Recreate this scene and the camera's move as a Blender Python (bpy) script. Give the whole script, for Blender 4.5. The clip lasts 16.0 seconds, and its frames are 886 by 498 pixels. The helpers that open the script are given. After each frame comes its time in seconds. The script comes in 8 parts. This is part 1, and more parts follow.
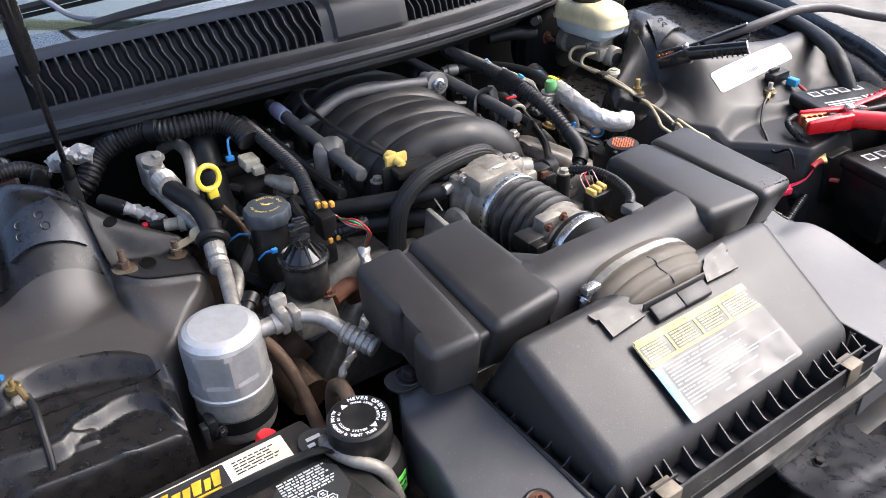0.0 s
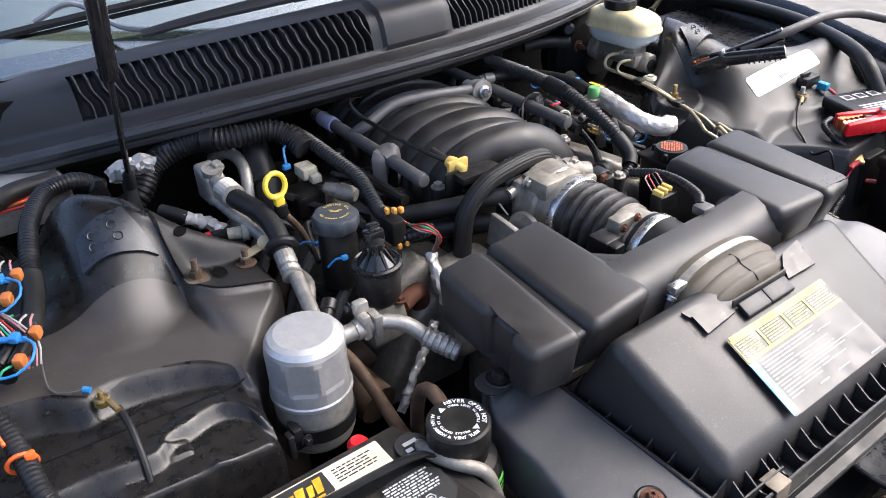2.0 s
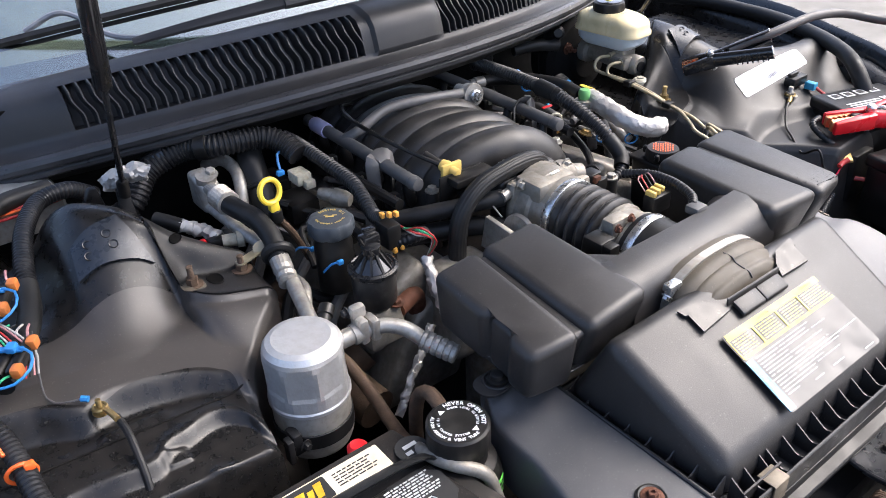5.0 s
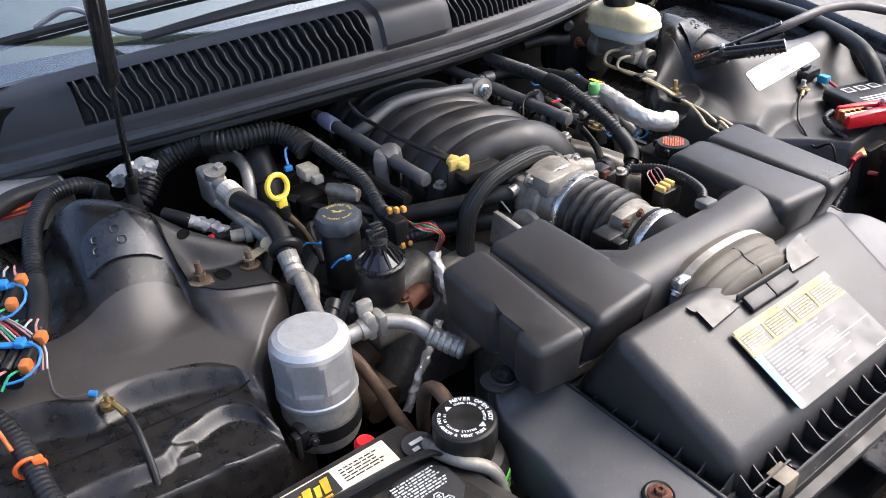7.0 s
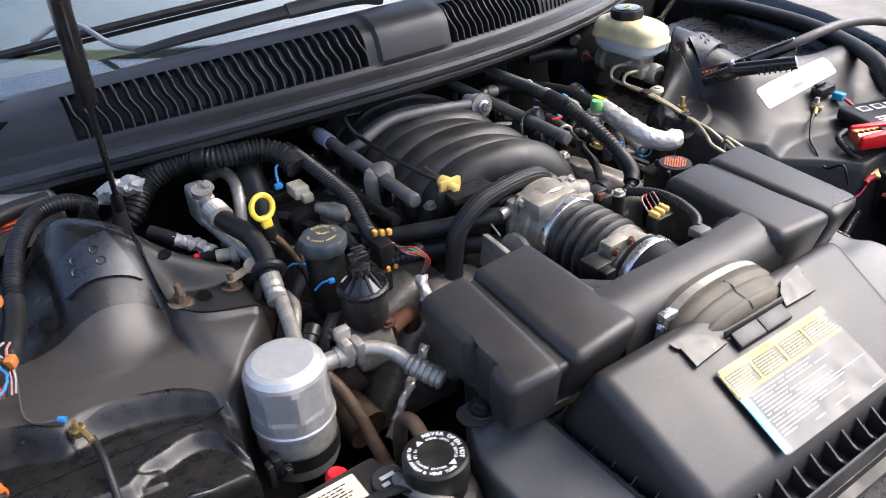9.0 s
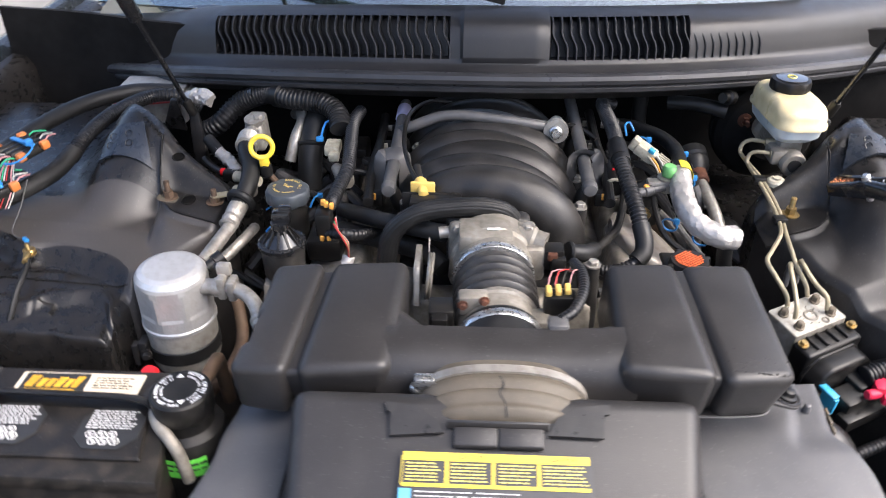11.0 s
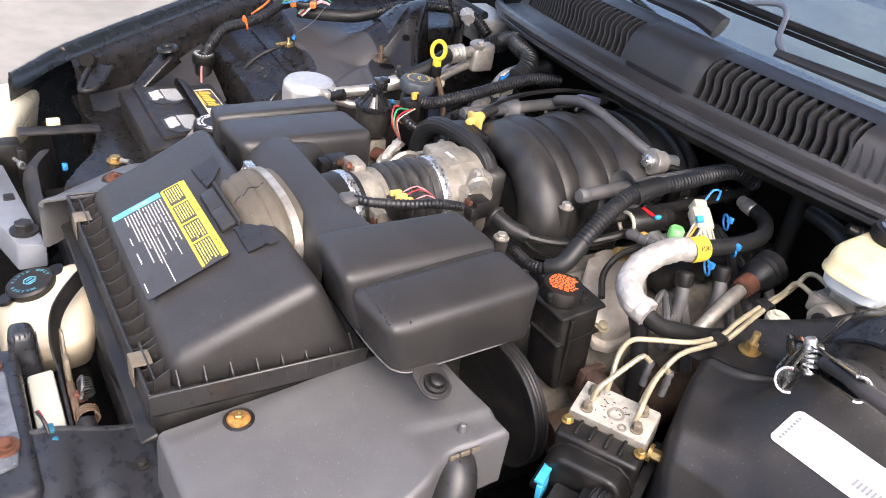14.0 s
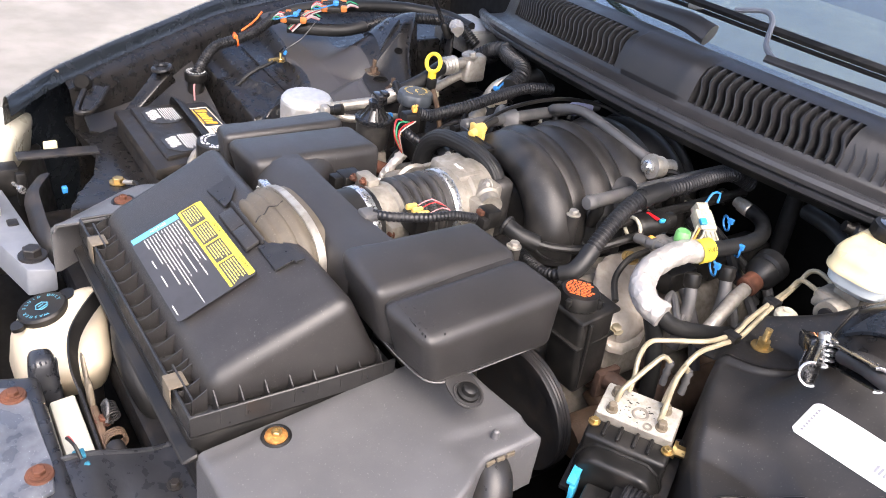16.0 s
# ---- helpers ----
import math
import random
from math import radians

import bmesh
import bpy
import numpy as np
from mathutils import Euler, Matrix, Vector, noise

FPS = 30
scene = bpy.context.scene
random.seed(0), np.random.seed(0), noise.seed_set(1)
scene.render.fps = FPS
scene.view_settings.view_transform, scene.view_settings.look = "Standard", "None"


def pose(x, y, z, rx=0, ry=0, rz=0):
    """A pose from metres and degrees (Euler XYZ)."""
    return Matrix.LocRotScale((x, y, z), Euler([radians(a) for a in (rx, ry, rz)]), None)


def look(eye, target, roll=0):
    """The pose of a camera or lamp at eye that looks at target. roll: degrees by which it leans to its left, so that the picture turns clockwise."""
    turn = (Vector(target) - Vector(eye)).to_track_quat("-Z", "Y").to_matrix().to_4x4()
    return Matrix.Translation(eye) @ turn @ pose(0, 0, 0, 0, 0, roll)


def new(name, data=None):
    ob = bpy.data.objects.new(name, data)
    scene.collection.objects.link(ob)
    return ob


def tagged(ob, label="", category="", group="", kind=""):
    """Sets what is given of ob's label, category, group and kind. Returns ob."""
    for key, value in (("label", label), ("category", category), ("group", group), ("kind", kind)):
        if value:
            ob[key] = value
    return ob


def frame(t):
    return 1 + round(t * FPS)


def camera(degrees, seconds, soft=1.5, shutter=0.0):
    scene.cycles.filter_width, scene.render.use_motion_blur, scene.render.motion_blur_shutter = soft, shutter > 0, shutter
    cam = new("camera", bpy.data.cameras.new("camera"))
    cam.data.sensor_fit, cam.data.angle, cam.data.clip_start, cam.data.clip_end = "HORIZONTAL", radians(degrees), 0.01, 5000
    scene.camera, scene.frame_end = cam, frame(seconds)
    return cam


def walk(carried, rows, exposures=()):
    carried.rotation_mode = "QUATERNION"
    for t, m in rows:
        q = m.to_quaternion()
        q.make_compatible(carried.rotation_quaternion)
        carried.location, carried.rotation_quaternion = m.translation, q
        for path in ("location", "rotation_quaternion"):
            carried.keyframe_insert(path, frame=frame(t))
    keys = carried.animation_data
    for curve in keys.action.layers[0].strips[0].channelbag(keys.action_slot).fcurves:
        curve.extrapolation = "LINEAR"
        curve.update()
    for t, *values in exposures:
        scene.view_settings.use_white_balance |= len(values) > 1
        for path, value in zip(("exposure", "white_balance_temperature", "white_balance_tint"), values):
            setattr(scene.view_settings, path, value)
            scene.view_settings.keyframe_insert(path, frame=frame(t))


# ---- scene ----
cam = camera(58.8, 16.0, 0.9, 0.4)
PATH = [
    (0, (-0.585, -0.363, 1.453), (0.33, 1.034, 0.353), -2.5),
    (0.5, (-0.611, -0.351, 1.453), (0.331, 1.037, 0.364), -2.2),
    (1, (-0.643, -0.334, 1.452), (0.316, 1.049, 0.371), -2.2),
    (1.5, (-0.675, -0.313, 1.447), (0.303, 1.063, 0.374), -2.2),
    (2, (-0.695, -0.294, 1.445), (0.294, 1.077, 0.376), -2.2),
    (2.5, (-0.705, -0.292, 1.444), (0.283, 1.078, 0.373), -2.9),
    (3, (-0.71, -0.303, 1.445), (0.299, 1.068, 0.395), -2.8),
    (3.5, (-0.708, -0.304, 1.446), (0.314, 1.06, 0.401), -2.6),
    (4, (-0.709, -0.3, 1.446), (0.321, 1.056, 0.395), -2.3),
    (6.5, (-0.692, -0.291, 1.444), (0.293, 1.083, 0.375), -3.3),
    (7, (-0.697, -0.294, 1.444), (0.288, 1.08, 0.375), -3.2),
    (7.5, (-0.696, -0.297, 1.441), (0.284, 1.083, 0.375), -3.2),
    (8, (-0.691, -0.294, 1.443), (0.291, 1.09, 0.386), -3.6),
    (8.5, (-0.683, -0.287, 1.444), (0.29, 1.105, 0.387), -3.3),
    (9, (-0.629, -0.299, 1.455), (0.293, 1.12, 0.39), -3.7),
    (9.2, (-0.578, -0.322, 1.461), (0.273, 1.145, 0.401), -3.2),
    (11.3, (0.131, -0.464, 1.475), (-0.139, 1.194, 0.389), 2.1),
    (11.5, (0.247, -0.463, 1.464), (-0.162, 1.182, 0.403), 3.8),
    (12, (0.451, -0.459, 1.456), (-0.215, 1.094, 0.387), 4.6),
    (12.5, (0.57, -0.355, 1.43), (-0.336, 1.081, 0.372), 6.4),
    (13, (0.65, -0.273, 1.433), (-0.453, 1.05, 0.417), 7.6),
    (13.5, (0.751, -0.22, 1.423), (-0.52, 0.943, 0.409), 10.6),
    (14, (0.803, -0.193, 1.416), (-0.556, 0.829, 0.364), 10.5),
    (14.5, (0.811, -0.186, 1.417), (-0.564, 0.807, 0.358), 9.9),
    (15, (0.777, -0.208, 1.417), (-0.559, 0.816, 0.338), 10.0),
    (15.5, (0.766, -0.235, 1.417), (-0.547, 0.832, 0.35), 10.2),
    (16, (0.778, -0.257, 1.425), (-0.539, 0.84, 0.395), 9.9),
]
walk(cam, [(t, look(eye, target, roll)) for t, eye, target, roll in PATH], exposures=[(0.0, 1.74, 6100, 11), (2.0, 1.7, 6100, 11), (9.2, 1.7, 6100, 11), (11.5, 1.82, 6220, 12), (13.2, 1.92, 6330, 13), (15.0, 1.92, 6370, 14), (16.0, 2.06, 6370, 14)])

# ---- world, sun and exposure ----
wd = bpy.data.worlds.new("sky")
scene.world = wd
wd.use_nodes = True
sky = wd.node_tree.nodes.new("ShaderNodeTexSky")
sky.sky_type, sky.sun_disc = 'NISHITA', False
sky.sun_elevation, sky.sun_rotation = radians(50), radians(106)
sky.air_density, sky.dust_density, sky.ozone_density = 0.75, 4.8, 0.35
bg = wd.node_tree.nodes["Background"]
wd.node_tree.links.new(sky.outputs[0], bg.inputs[0])
bg.inputs[1].default_value = 0.15
sun = new("sun", bpy.data.lights.new("sun", 'SUN'))
sun.data.energy, sun.data.angle, sun.data.color = 1.15, radians(60), (1.0, 0.96, 0.9)
sun.matrix_world = look((2.2, -0.33, 3.66), (0, 0.3, 0.9))


# ---- materials ----
def mat(name, col, rough=0.5, metal=0.0, var=0.2, scale=14.0, bump=0.12, bscale=350.0, dust=0.0, dustcol=(0.30, 0.27, 0.23),
        coat=0.0, spec=0.5, rvar=0.12, specks=0.0, trans=0.0):
    """Procedural surface: broad and fine variation of colour and gloss, specks or dust, fine relief."""
    m = bpy.data.materials.new(name)
    m.use_nodes = True
    nt = m.node_tree
    b = nt.nodes["Principled BSDF"]
    N, L = nt.nodes.new, nt.links.new
    tc = N("ShaderNodeTexCoord")
    n1, n2, n3 = N("ShaderNodeTexNoise"), N("ShaderNodeTexNoise"), N("ShaderNodeTexNoise")
    for n, s, d in ((n1, scale, 5), (n2, bscale, 3), (n3, scale * 3.3, 8)):
        n.inputs["Scale"].default_value, n.inputs["Detail"].default_value = s, d
        L(tc.outputs["Object"], n.inputs["Vector"])
    r = N("ShaderNodeMapRange")
    r.inputs[1].default_value, r.inputs[2].default_value = 0.3, 0.7
    r.inputs[3].default_value, r.inputs[4].default_value = 1 - var, 1 + var
    L(n1.outputs[0], r.inputs[0])
    mul = N("ShaderNodeMix")
    mul.data_type, mul.blend_type = 'RGBA', 'MULTIPLY'
    mul.inputs[0].default_value = 1
    mul.inputs[6].default_value = (*col, 1)
    L(r.outputs[0], mul.inputs[7])
    out = mul.outputs[2]
    if dust > 0:
        dr = N("ShaderNodeMapRange")
        dr.inputs[1].default_value, dr.inputs[2].default_value = 0.45, 0.8
        dr.inputs[3].default_value, dr.inputs[4].default_value = 0, dust
        L(n3.outputs[0], dr.inputs[0])
        mx = N("ShaderNodeMix")
        mx.data_type = 'RGBA'
        L(dr.outputs[0], mx.inputs[0])
        L(out, mx.inputs[6])
        mx.inputs[7].default_value = (*dustcol, 1)
        out = mx.outputs[2]
    if specks > 0:
        n4 = N("ShaderNodeTexNoise")
        n4.inputs["Scale"].default_value, n4.inputs["Detail"].default_value = 420.0, 2
        L(tc.outputs["Object"], n4.inputs["Vector"])
        sp = N("ShaderNodeMapRange")
        sp.inputs[1].default_value, sp.inputs[2].default_value = 0.66, 0.74
        sp.inputs[3].default_value, sp.inputs[4].default_value = 0, specks
        L(n4.outputs[0], sp.inputs[0])
        ms = N("ShaderNodeMix")
        ms.data_type = 'RGBA'
        L(sp.outputs[0], ms.inputs[0])
        L(out, ms.inputs[6])
        ms.inputs[7].default_value = (*(min(0.6, 0.06 + 1.9 * c) for c in dustcol), 1)
        out = ms.outputs[2]
    L(out, b.inputs["Base Color"])
    rr = N("ShaderNodeMapRange")
    rr.inputs[1].default_value, rr.inputs[2].default_value = 0.3, 0.7
    rr.inputs[3].default_value, rr.inputs[4].default_value = max(0.02, rough - rvar), min(1, rough + rvar)
    L(n3.outputs[0], rr.inputs[0])
    L(rr.outputs[0], b.inputs["Roughness"])
    b.inputs["Metallic"].default_value = metal
    b.inputs["Specular IOR Level"].default_value = spec
    b.inputs["Coat Weight"].default_value = coat
    b.inputs["Coat Roughness"].default_value = 0.12
    b.inputs["Transmission Weight"].default_value = trans
    if bump:
        bp = N("ShaderNodeBump")
        bp.inputs["Strength"].default_value, bp.inputs["Distance"].default_value = bump, 0.001
        L(n2.outputs[0], bp.inputs["Height"])
        L(bp.outputs[0], b.inputs["Normal"])
    return m


M_plastic = mat("moulded_grey_black_plastic", spec=0.43, col=(0.0225, 0.0212, 0.0208), rough=0.42, var=0.10, scale=10, rvar=0.05, bump=0.2, bscale=1100, dust=0.2, dustcol=(0.066, 0.060, 0.056), specks=0.28)
M_black = mat("black_plastic", spec=0.32, col=(0.0085, 0.0082, 0.0078), rough=0.42, var=0.2, bump=0.1, bscale=700, dust=0.14, dustcol=(0.10, 0.085, 0.07))
M_battery = mat("dusty_battery_case", spec=0.32, col=(0.012, 0.011, 0.010), rough=0.48, var=0.25, scale=20, bump=0.15, bscale=500, dust=0.5, dustcol=(0.055, 0.043, 0.033), specks=0.3)
M_rim = mat("dark_rim_plastic", spec=0.42, col=(0.016, 0.0155, 0.0155), rough=0.36, var=0.2, scale=30, rvar=0.1, bump=0.12, bscale=700, dust=0.3, dustcol=(0.05, 0.046, 0.042), specks=0.15)
M_rustgold = mat("rusted_zinc", (0.40, 0.19, 0.05), 0.45, 0.5, var=0.5, scale=110, bump=0.3, dust=0.6, dustcol=(0.16, 0.05, 0.015))
M_nose = mat("scuffed_nose_paint", spec=0.5, col=(0.017, 0.018, 0.021), rough=0.32, var=0.3, scale=18, rvar=0.12, bump=0.12, bscale=180, dust=0.3, dustcol=(0.06, 0.06, 0.064))
M_shroud = mat("grey_shroud_plastic", (0.078, 0.077, 0.079), 0.42, rvar=0.04, var=0.10, bump=0.16, bscale=1000, dust=0.14, dustcol=(0.17, 0.16, 0.15), specks=0.2)
M_rubber = mat("black_rubber", spec=0.3, col=(0.011, 0.011, 0.011), rough=0.48, var=0.2, bump=0.15, bscale=500, dust=0.12, dustcol=(0.10, 0.095, 0.09))
M_oldrub = mat("aged_brown_rubber", (0.074, 0.061, 0.043), 0.62, var=0.2, scale=20, bump=0.2, bscale=300, dust=0.35, dustcol=(0.15, 0.13, 0.10), specks=0.15)
M_boot = mat("dusty_grey_rubber", spec=0.4, col=(0.022, 0.021, 0.020), rough=0.42, var=0.25, scale=22, bump=0.12, bscale=400, dust=0.5, dustcol=(0.10, 0.09, 0.078))
M_loom = mat("corrugated_loom", spec=0.35, col=(0.012, 0.012, 0.013), rough=0.38, var=0.15, bump=0.05, dust=0.1, dustcol=(0.1, 0.09, 0.08))
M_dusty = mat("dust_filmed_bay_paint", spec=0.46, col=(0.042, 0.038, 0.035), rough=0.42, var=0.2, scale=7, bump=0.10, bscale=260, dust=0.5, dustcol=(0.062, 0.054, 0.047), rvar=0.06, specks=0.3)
M_dustier = mat("thinly_dusted_bay_paint", spec=0.42, col=(0.0165, 0.0157, 0.0153), rough=0.46, var=0.25, scale=9, bump=0.08, bscale=200, dust=0.45, dustcol=(0.044, 0.038, 0.034), rvar=0.08, specks=0.35)
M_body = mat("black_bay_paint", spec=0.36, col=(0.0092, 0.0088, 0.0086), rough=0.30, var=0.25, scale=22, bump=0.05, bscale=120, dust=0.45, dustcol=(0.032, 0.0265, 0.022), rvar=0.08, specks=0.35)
M_shelf = mat("grimy_chassis_black", spec=0.30, col=(0.012, 0.0115, 0.0112), rough=0.46, var=0.3, scale=30, bump=0.08, bscale=150, dust=0.5, dustcol=(0.040, 0.033, 0.027), rvar=0.10, specks=0.4)
# Plate black made bluer and lighter to paint in the sky's reflection.
M_plate = mat("sky_tinted_plate_black", spec=0.5, col=(0.014, 0.018, 0.025), rough=0.30, var=0.25, scale=30, bump=0.06, bscale=150, dust=0.35, dustcol=(0.040, 0.036, 0.033), rvar=0.10, specks=0.35)
M_gloss = mat("glossy_chassis_black", spec=0.40, col=(0.0090, 0.0096, 0.0108), rough=0.28, var=0.25, scale=30, bump=0.06, bscale=150, dust=0.4, dustcol=(0.034, 0.030, 0.027), rvar=0.10, specks=0.35)
M_dark = mat("dark_steel", spec=0.3, col=(0.014, 0.014, 0.015), rough=0.5, var=0.3, bump=0.2, dust=0.3, dustcol=(0.08, 0.06, 0.045))
M_under = mat("matt_near_black", spec=0.15, col=(0.007, 0.0065, 0.006), rough=0.85, var=0.4, bump=0.4, bscale=120)
M_alu = mat("dull_aluminium", (0.37, 0.35, 0.315), 0.46, 0.65, var=0.22, scale=45, bump=0.3, dust=0.5, dustcol=(0.22, 0.185, 0.14), specks=0.3)
M_cast = mat("cast_aluminium", (0.26, 0.24, 0.205), 0.55, 0.5, var=0.35, scale=35, bump=0.5, bscale=260, dust=0.55, dustcol=(0.17, 0.135, 0.095), specks=0.2)
M_can = mat("pitted_silver_can", (0.56, 0.555, 0.54), 0.40, 0.6, var=0.07, scale=40, bump=0.25, bscale=260, dust=0.3, dustcol=(0.42, 0.38, 0.32), specks=0.55)
M_cover = mat("brown_filmed_alloy", (0.33, 0.30, 0.26), 0.42, 0.35, var=0.25, scale=25, bump=0.25, bscale=260, dust=0.45, dustcol=(0.17, 0.13, 0.09), specks=0.2)
M_chrome = mat("bright_metal", (0.62, 0.62, 0.61), 0.30, 0.9, var=0.2, scale=60, bump=0.08, dust=0.3, dustcol=(0.30, 0.28, 0.25))
M_steel = mat("brake_line_steel", (0.33, 0.285, 0.19), 0.45, 0.4, var=0.25, scale=30, bump=0.1, dust=0.3, dustcol=(0.3, 0.22, 0.13))
M_gold = mat("zinc_gold", (0.38, 0.27, 0.11), 0.38, 0.8, var=0.3, scale=60, bump=0.1, dust=0.3, dustcol=(0.2, 0.1, 0.04))
M_rust = mat("rust", (0.095, 0.034, 0.017), 0.8, 0.2, var=0.5, scale=40, bump=0.5, bscale=200, dust=0.4, dustcol=(0.07, 0.03, 0.02))
M_burnt = mat("burnt_iron", (0.040, 0.022, 0.015), 0.75, 0.2, var=0.5, scale=40, bump=0.5, bscale=200, dust=0.4, dustcol=(0.07, 0.035, 0.02))
M_rustpipe = mat("rusty_pipe", (0.10, 0.065, 0.042), 0.7, 0.4, var=0.4, scale=30, bump=0.4, dust=0.4, dustcol=(0.2, 0.13, 0.08))
M_copper = mat("copper", (0.75, 0.32, 0.16), 0.3, 1.0, var=0.2, bump=0.05)
M_yellow = mat("yellow_plastic", (0.78, 0.55, 0.04), 0.4, var=0.12, scale=40, bump=0.06, dust=0.2, dustcol=(0.45, 0.32, 0.06))
M_stop = mat("aged_yellow_plastic", (0.62, 0.43, 0.11), 0.45, var=0.15, scale=50, bump=0.1, dust=0.3, dustcol=(0.3, 0.22, 0.09))
M_lowcan = mat("grimy_silver", (0.42, 0.40, 0.35), 0.45, 0.4, var=0.2, scale=30, bump=0.2, dust=0.6, dustcol=(0.22, 0.18, 0.13), specks=0.3)
M_oilcap = mat("faded_grey_cap", (0.040, 0.047, 0.055), 0.45, var=0.15, scale=40, bump=0.15, dust=0.1, dustcol=(0.08, 0.08, 0.08), specks=0.15)
M_cream = mat("cream_plastic", (0.68, 0.57, 0.33), 0.36, var=0.14, scale=14, bump=0.05, dust=0.45, dustcol=(0.42, 0.31, 0.13), specks=0.1)
M_fluid = mat("milky_reservoir_base", (0.55, 0.60, 0.62), 0.35, var=0.08, bump=0.05)
M_tank = mat("washer_tank_plastic", (0.52, 0.45, 0.33), 0.42, var=0.1, scale=8, bump=0.05, dust=0.2, dustcol=(0.5, 0.42, 0.28))
M_pad = mat("off_white_plastic", (0.40, 0.395, 0.34), 0.45, var=0.1, scale=10, bump=0.05, dust=0.3, dustcol=(0.4, 0.36, 0.26))
M_lens = mat("headlamp_housing", (0.42, 0.40, 0.32), 0.35, var=0.1, bump=0.05, dust=0.2)
M_blue = mat("blue_plastic", (0.03, 0.20, 0.50), 0.4, var=0.1, bump=0.05)
M_teal = mat("teal_plastic", (0.015, 0.13, 0.20), 0.4, var=0.15, bump=0.05, dust=0.2)
M_cyan = mat("cyan_plastic", (0.04, 0.30, 0.48), 0.35, var=0.1, bump=0.05)
M_orange = mat("orange_plastic", (0.80, 0.13, 0.02), 0.45, var=0.1, bump=0.05)
M_lock = mat("burnt_orange_lock", (0.52, 0.16, 0.035), 0.45, var=0.15, bump=0.05, dust=0.2, dustcol=(0.2, 0.09, 0.04))
M_amber = mat("amber_lock", (0.70, 0.33, 0.06), 0.45, var=0.1, bump=0.05)
M_red = mat("red_plastic", (0.66, 0.012, 0.018), 0.33, var=0.08, bump=0.05)
M_pink = mat("pink_plastic", (0.58, 0.02, 0.06), 0.4, var=0.08, bump=0.05)
M_green = mat("green_plastic", (0.15, 0.40, 0.13), 0.4, var=0.1, bump=0.05)
M_lime = mat("lime_label", (0.16, 0.70, 0.08), 0.5, var=0.08, bump=0.0)
M_ivory = mat("ivory_connector", (0.42, 0.39, 0.30), 0.5, var=0.25, scale=60, bump=0.1, dust=0.5, dustcol=(0.20, 0.16, 0.11))
M_white = mat("white_label", (0.80, 0.80, 0.80), 0.38, var=0.04, bump=0.02)
M_paper = mat("stained_label", (0.66, 0.58, 0.44), 0.5, var=0.12, scale=25, bump=0.02, dust=0.3, dustcol=(0.4, 0.26, 0.12))
M_ink = mat("black_print", (0.02, 0.02, 0.02), 0.5, var=0.05, bump=0)
M_inkg = mat("faint_grey_print", (0.22, 0.22, 0.24), 0.5, var=0.05, bump=0)
M_inkw = mat("white_print", (0.52, 0.52, 0.51), 0.42, var=0.05, bump=0, spec=0.5)
M_inky = mat("yellow_print", (0.70, 0.60, 0.12), 0.42, var=0.05, bump=0, spec=0.5)
M_inko = mat("orange_print", (0.72, 0.13, 0.035), 0.5, var=0.05, bump=0)
M_inkb = mat("blue_print", (0.07, 0.24, 0.33), 0.5, var=0.05, bump=0)
M_labely = mat("yellow_label", (0.62, 0.48, 0.04), 0.40, var=0.08, bump=0.0, spec=0.52)
M_logo = mat("orange_yellow_logo", (0.66, 0.36, 0.02), 0.4, var=0.2, scale=60, bump=0.0, dust=0.3, dustcol=(0.2, 0.12, 0.03))
M_tan = mat("tan_spring_steel", (0.13, 0.105, 0.072), 0.5, 0.2, var=0.2, scale=60, bump=0.1, dust=0.3)
M_labelb = mat("blue_label", (0.10, 0.38, 0.62), 0.40, var=0.05, bump=0.0, spec=0.52)
M_labelk = mat("clear_film_label", (0.034, 0.033, 0.034), 0.40, var=0.08, bump=0.0, spec=0.52)
M_foil = mat("crinkled_foil", (0.43, 0.41, 0.385), 0.42, 0.4, var=0.12, scale=60, bump=0.6, bscale=160, dust=0.3, dustcol=(0.45, 0.38, 0.31))
M_paint = mat("dark_teal_car_paint", (0.012, 0.015, 0.019), 0.24, 0.1, var=0.1, bump=0.0, coat=0.45, dust=0.1, dustcol=(0.05, 0.05, 0.05))
M_cowl = mat("weathered_cowl_plastic", (0.0185, 0.0183, 0.0195), 0.47, var=0.2, scale=6, bump=0.12, bscale=800, dust=0.22, dustcol=(0.066, 0.059, 0.055), rvar=0.08, specks=0.12)
M_seal = mat("rubber_weatherstrip", (0.03, 0.03, 0.032), 0.38, var=0.25, scale=25, bump=0.2, bscale=300)
M_worn = mat("rubbed_grey_paint", spec=0.55, col=(0.075, 0.082, 0.098), rough=0.34, var=0.5, scale=12, rvar=0.2, bump=0.12, bscale=120, dust=0.5, dustcol=(0.26, 0.27, 0.30), specks=0.5)
M_grey = mat("grey_painted_steel", (0.14, 0.15, 0.17), 0.45, 0.2, var=0.15, bump=0.1, dust=0.3, dustcol=(0.3, 0.3, 0.3))
M_intake = mat("black_nylon_intake", spec=0.4, col=(0.016, 0.0153, 0.0145), rough=0.42, var=0.2, scale=10, bump=0.12, bscale=500, specks=0.15, dust=0.4, dustcol=(0.075, 0.066, 0.058))
M_rail = mat("dusty_grey_rail", (0.088, 0.087, 0.088), 0.55, 0.3, var=0.2, bump=0.15, dust=0.4, dustcol=(0.22, 0.2, 0.18))
M_wred = mat("red_wire", (0.40, 0.03, 0.03), 0.4, var=0.1, bump=0)
M_wgrn = mat("green_wire", (0.03, 0.30, 0.14), 0.4, var=0.1, bump=0)
M_wwht = mat("white_wire", (0.36, 0.35, 0.32), 0.4, var=0.1, bump=0)
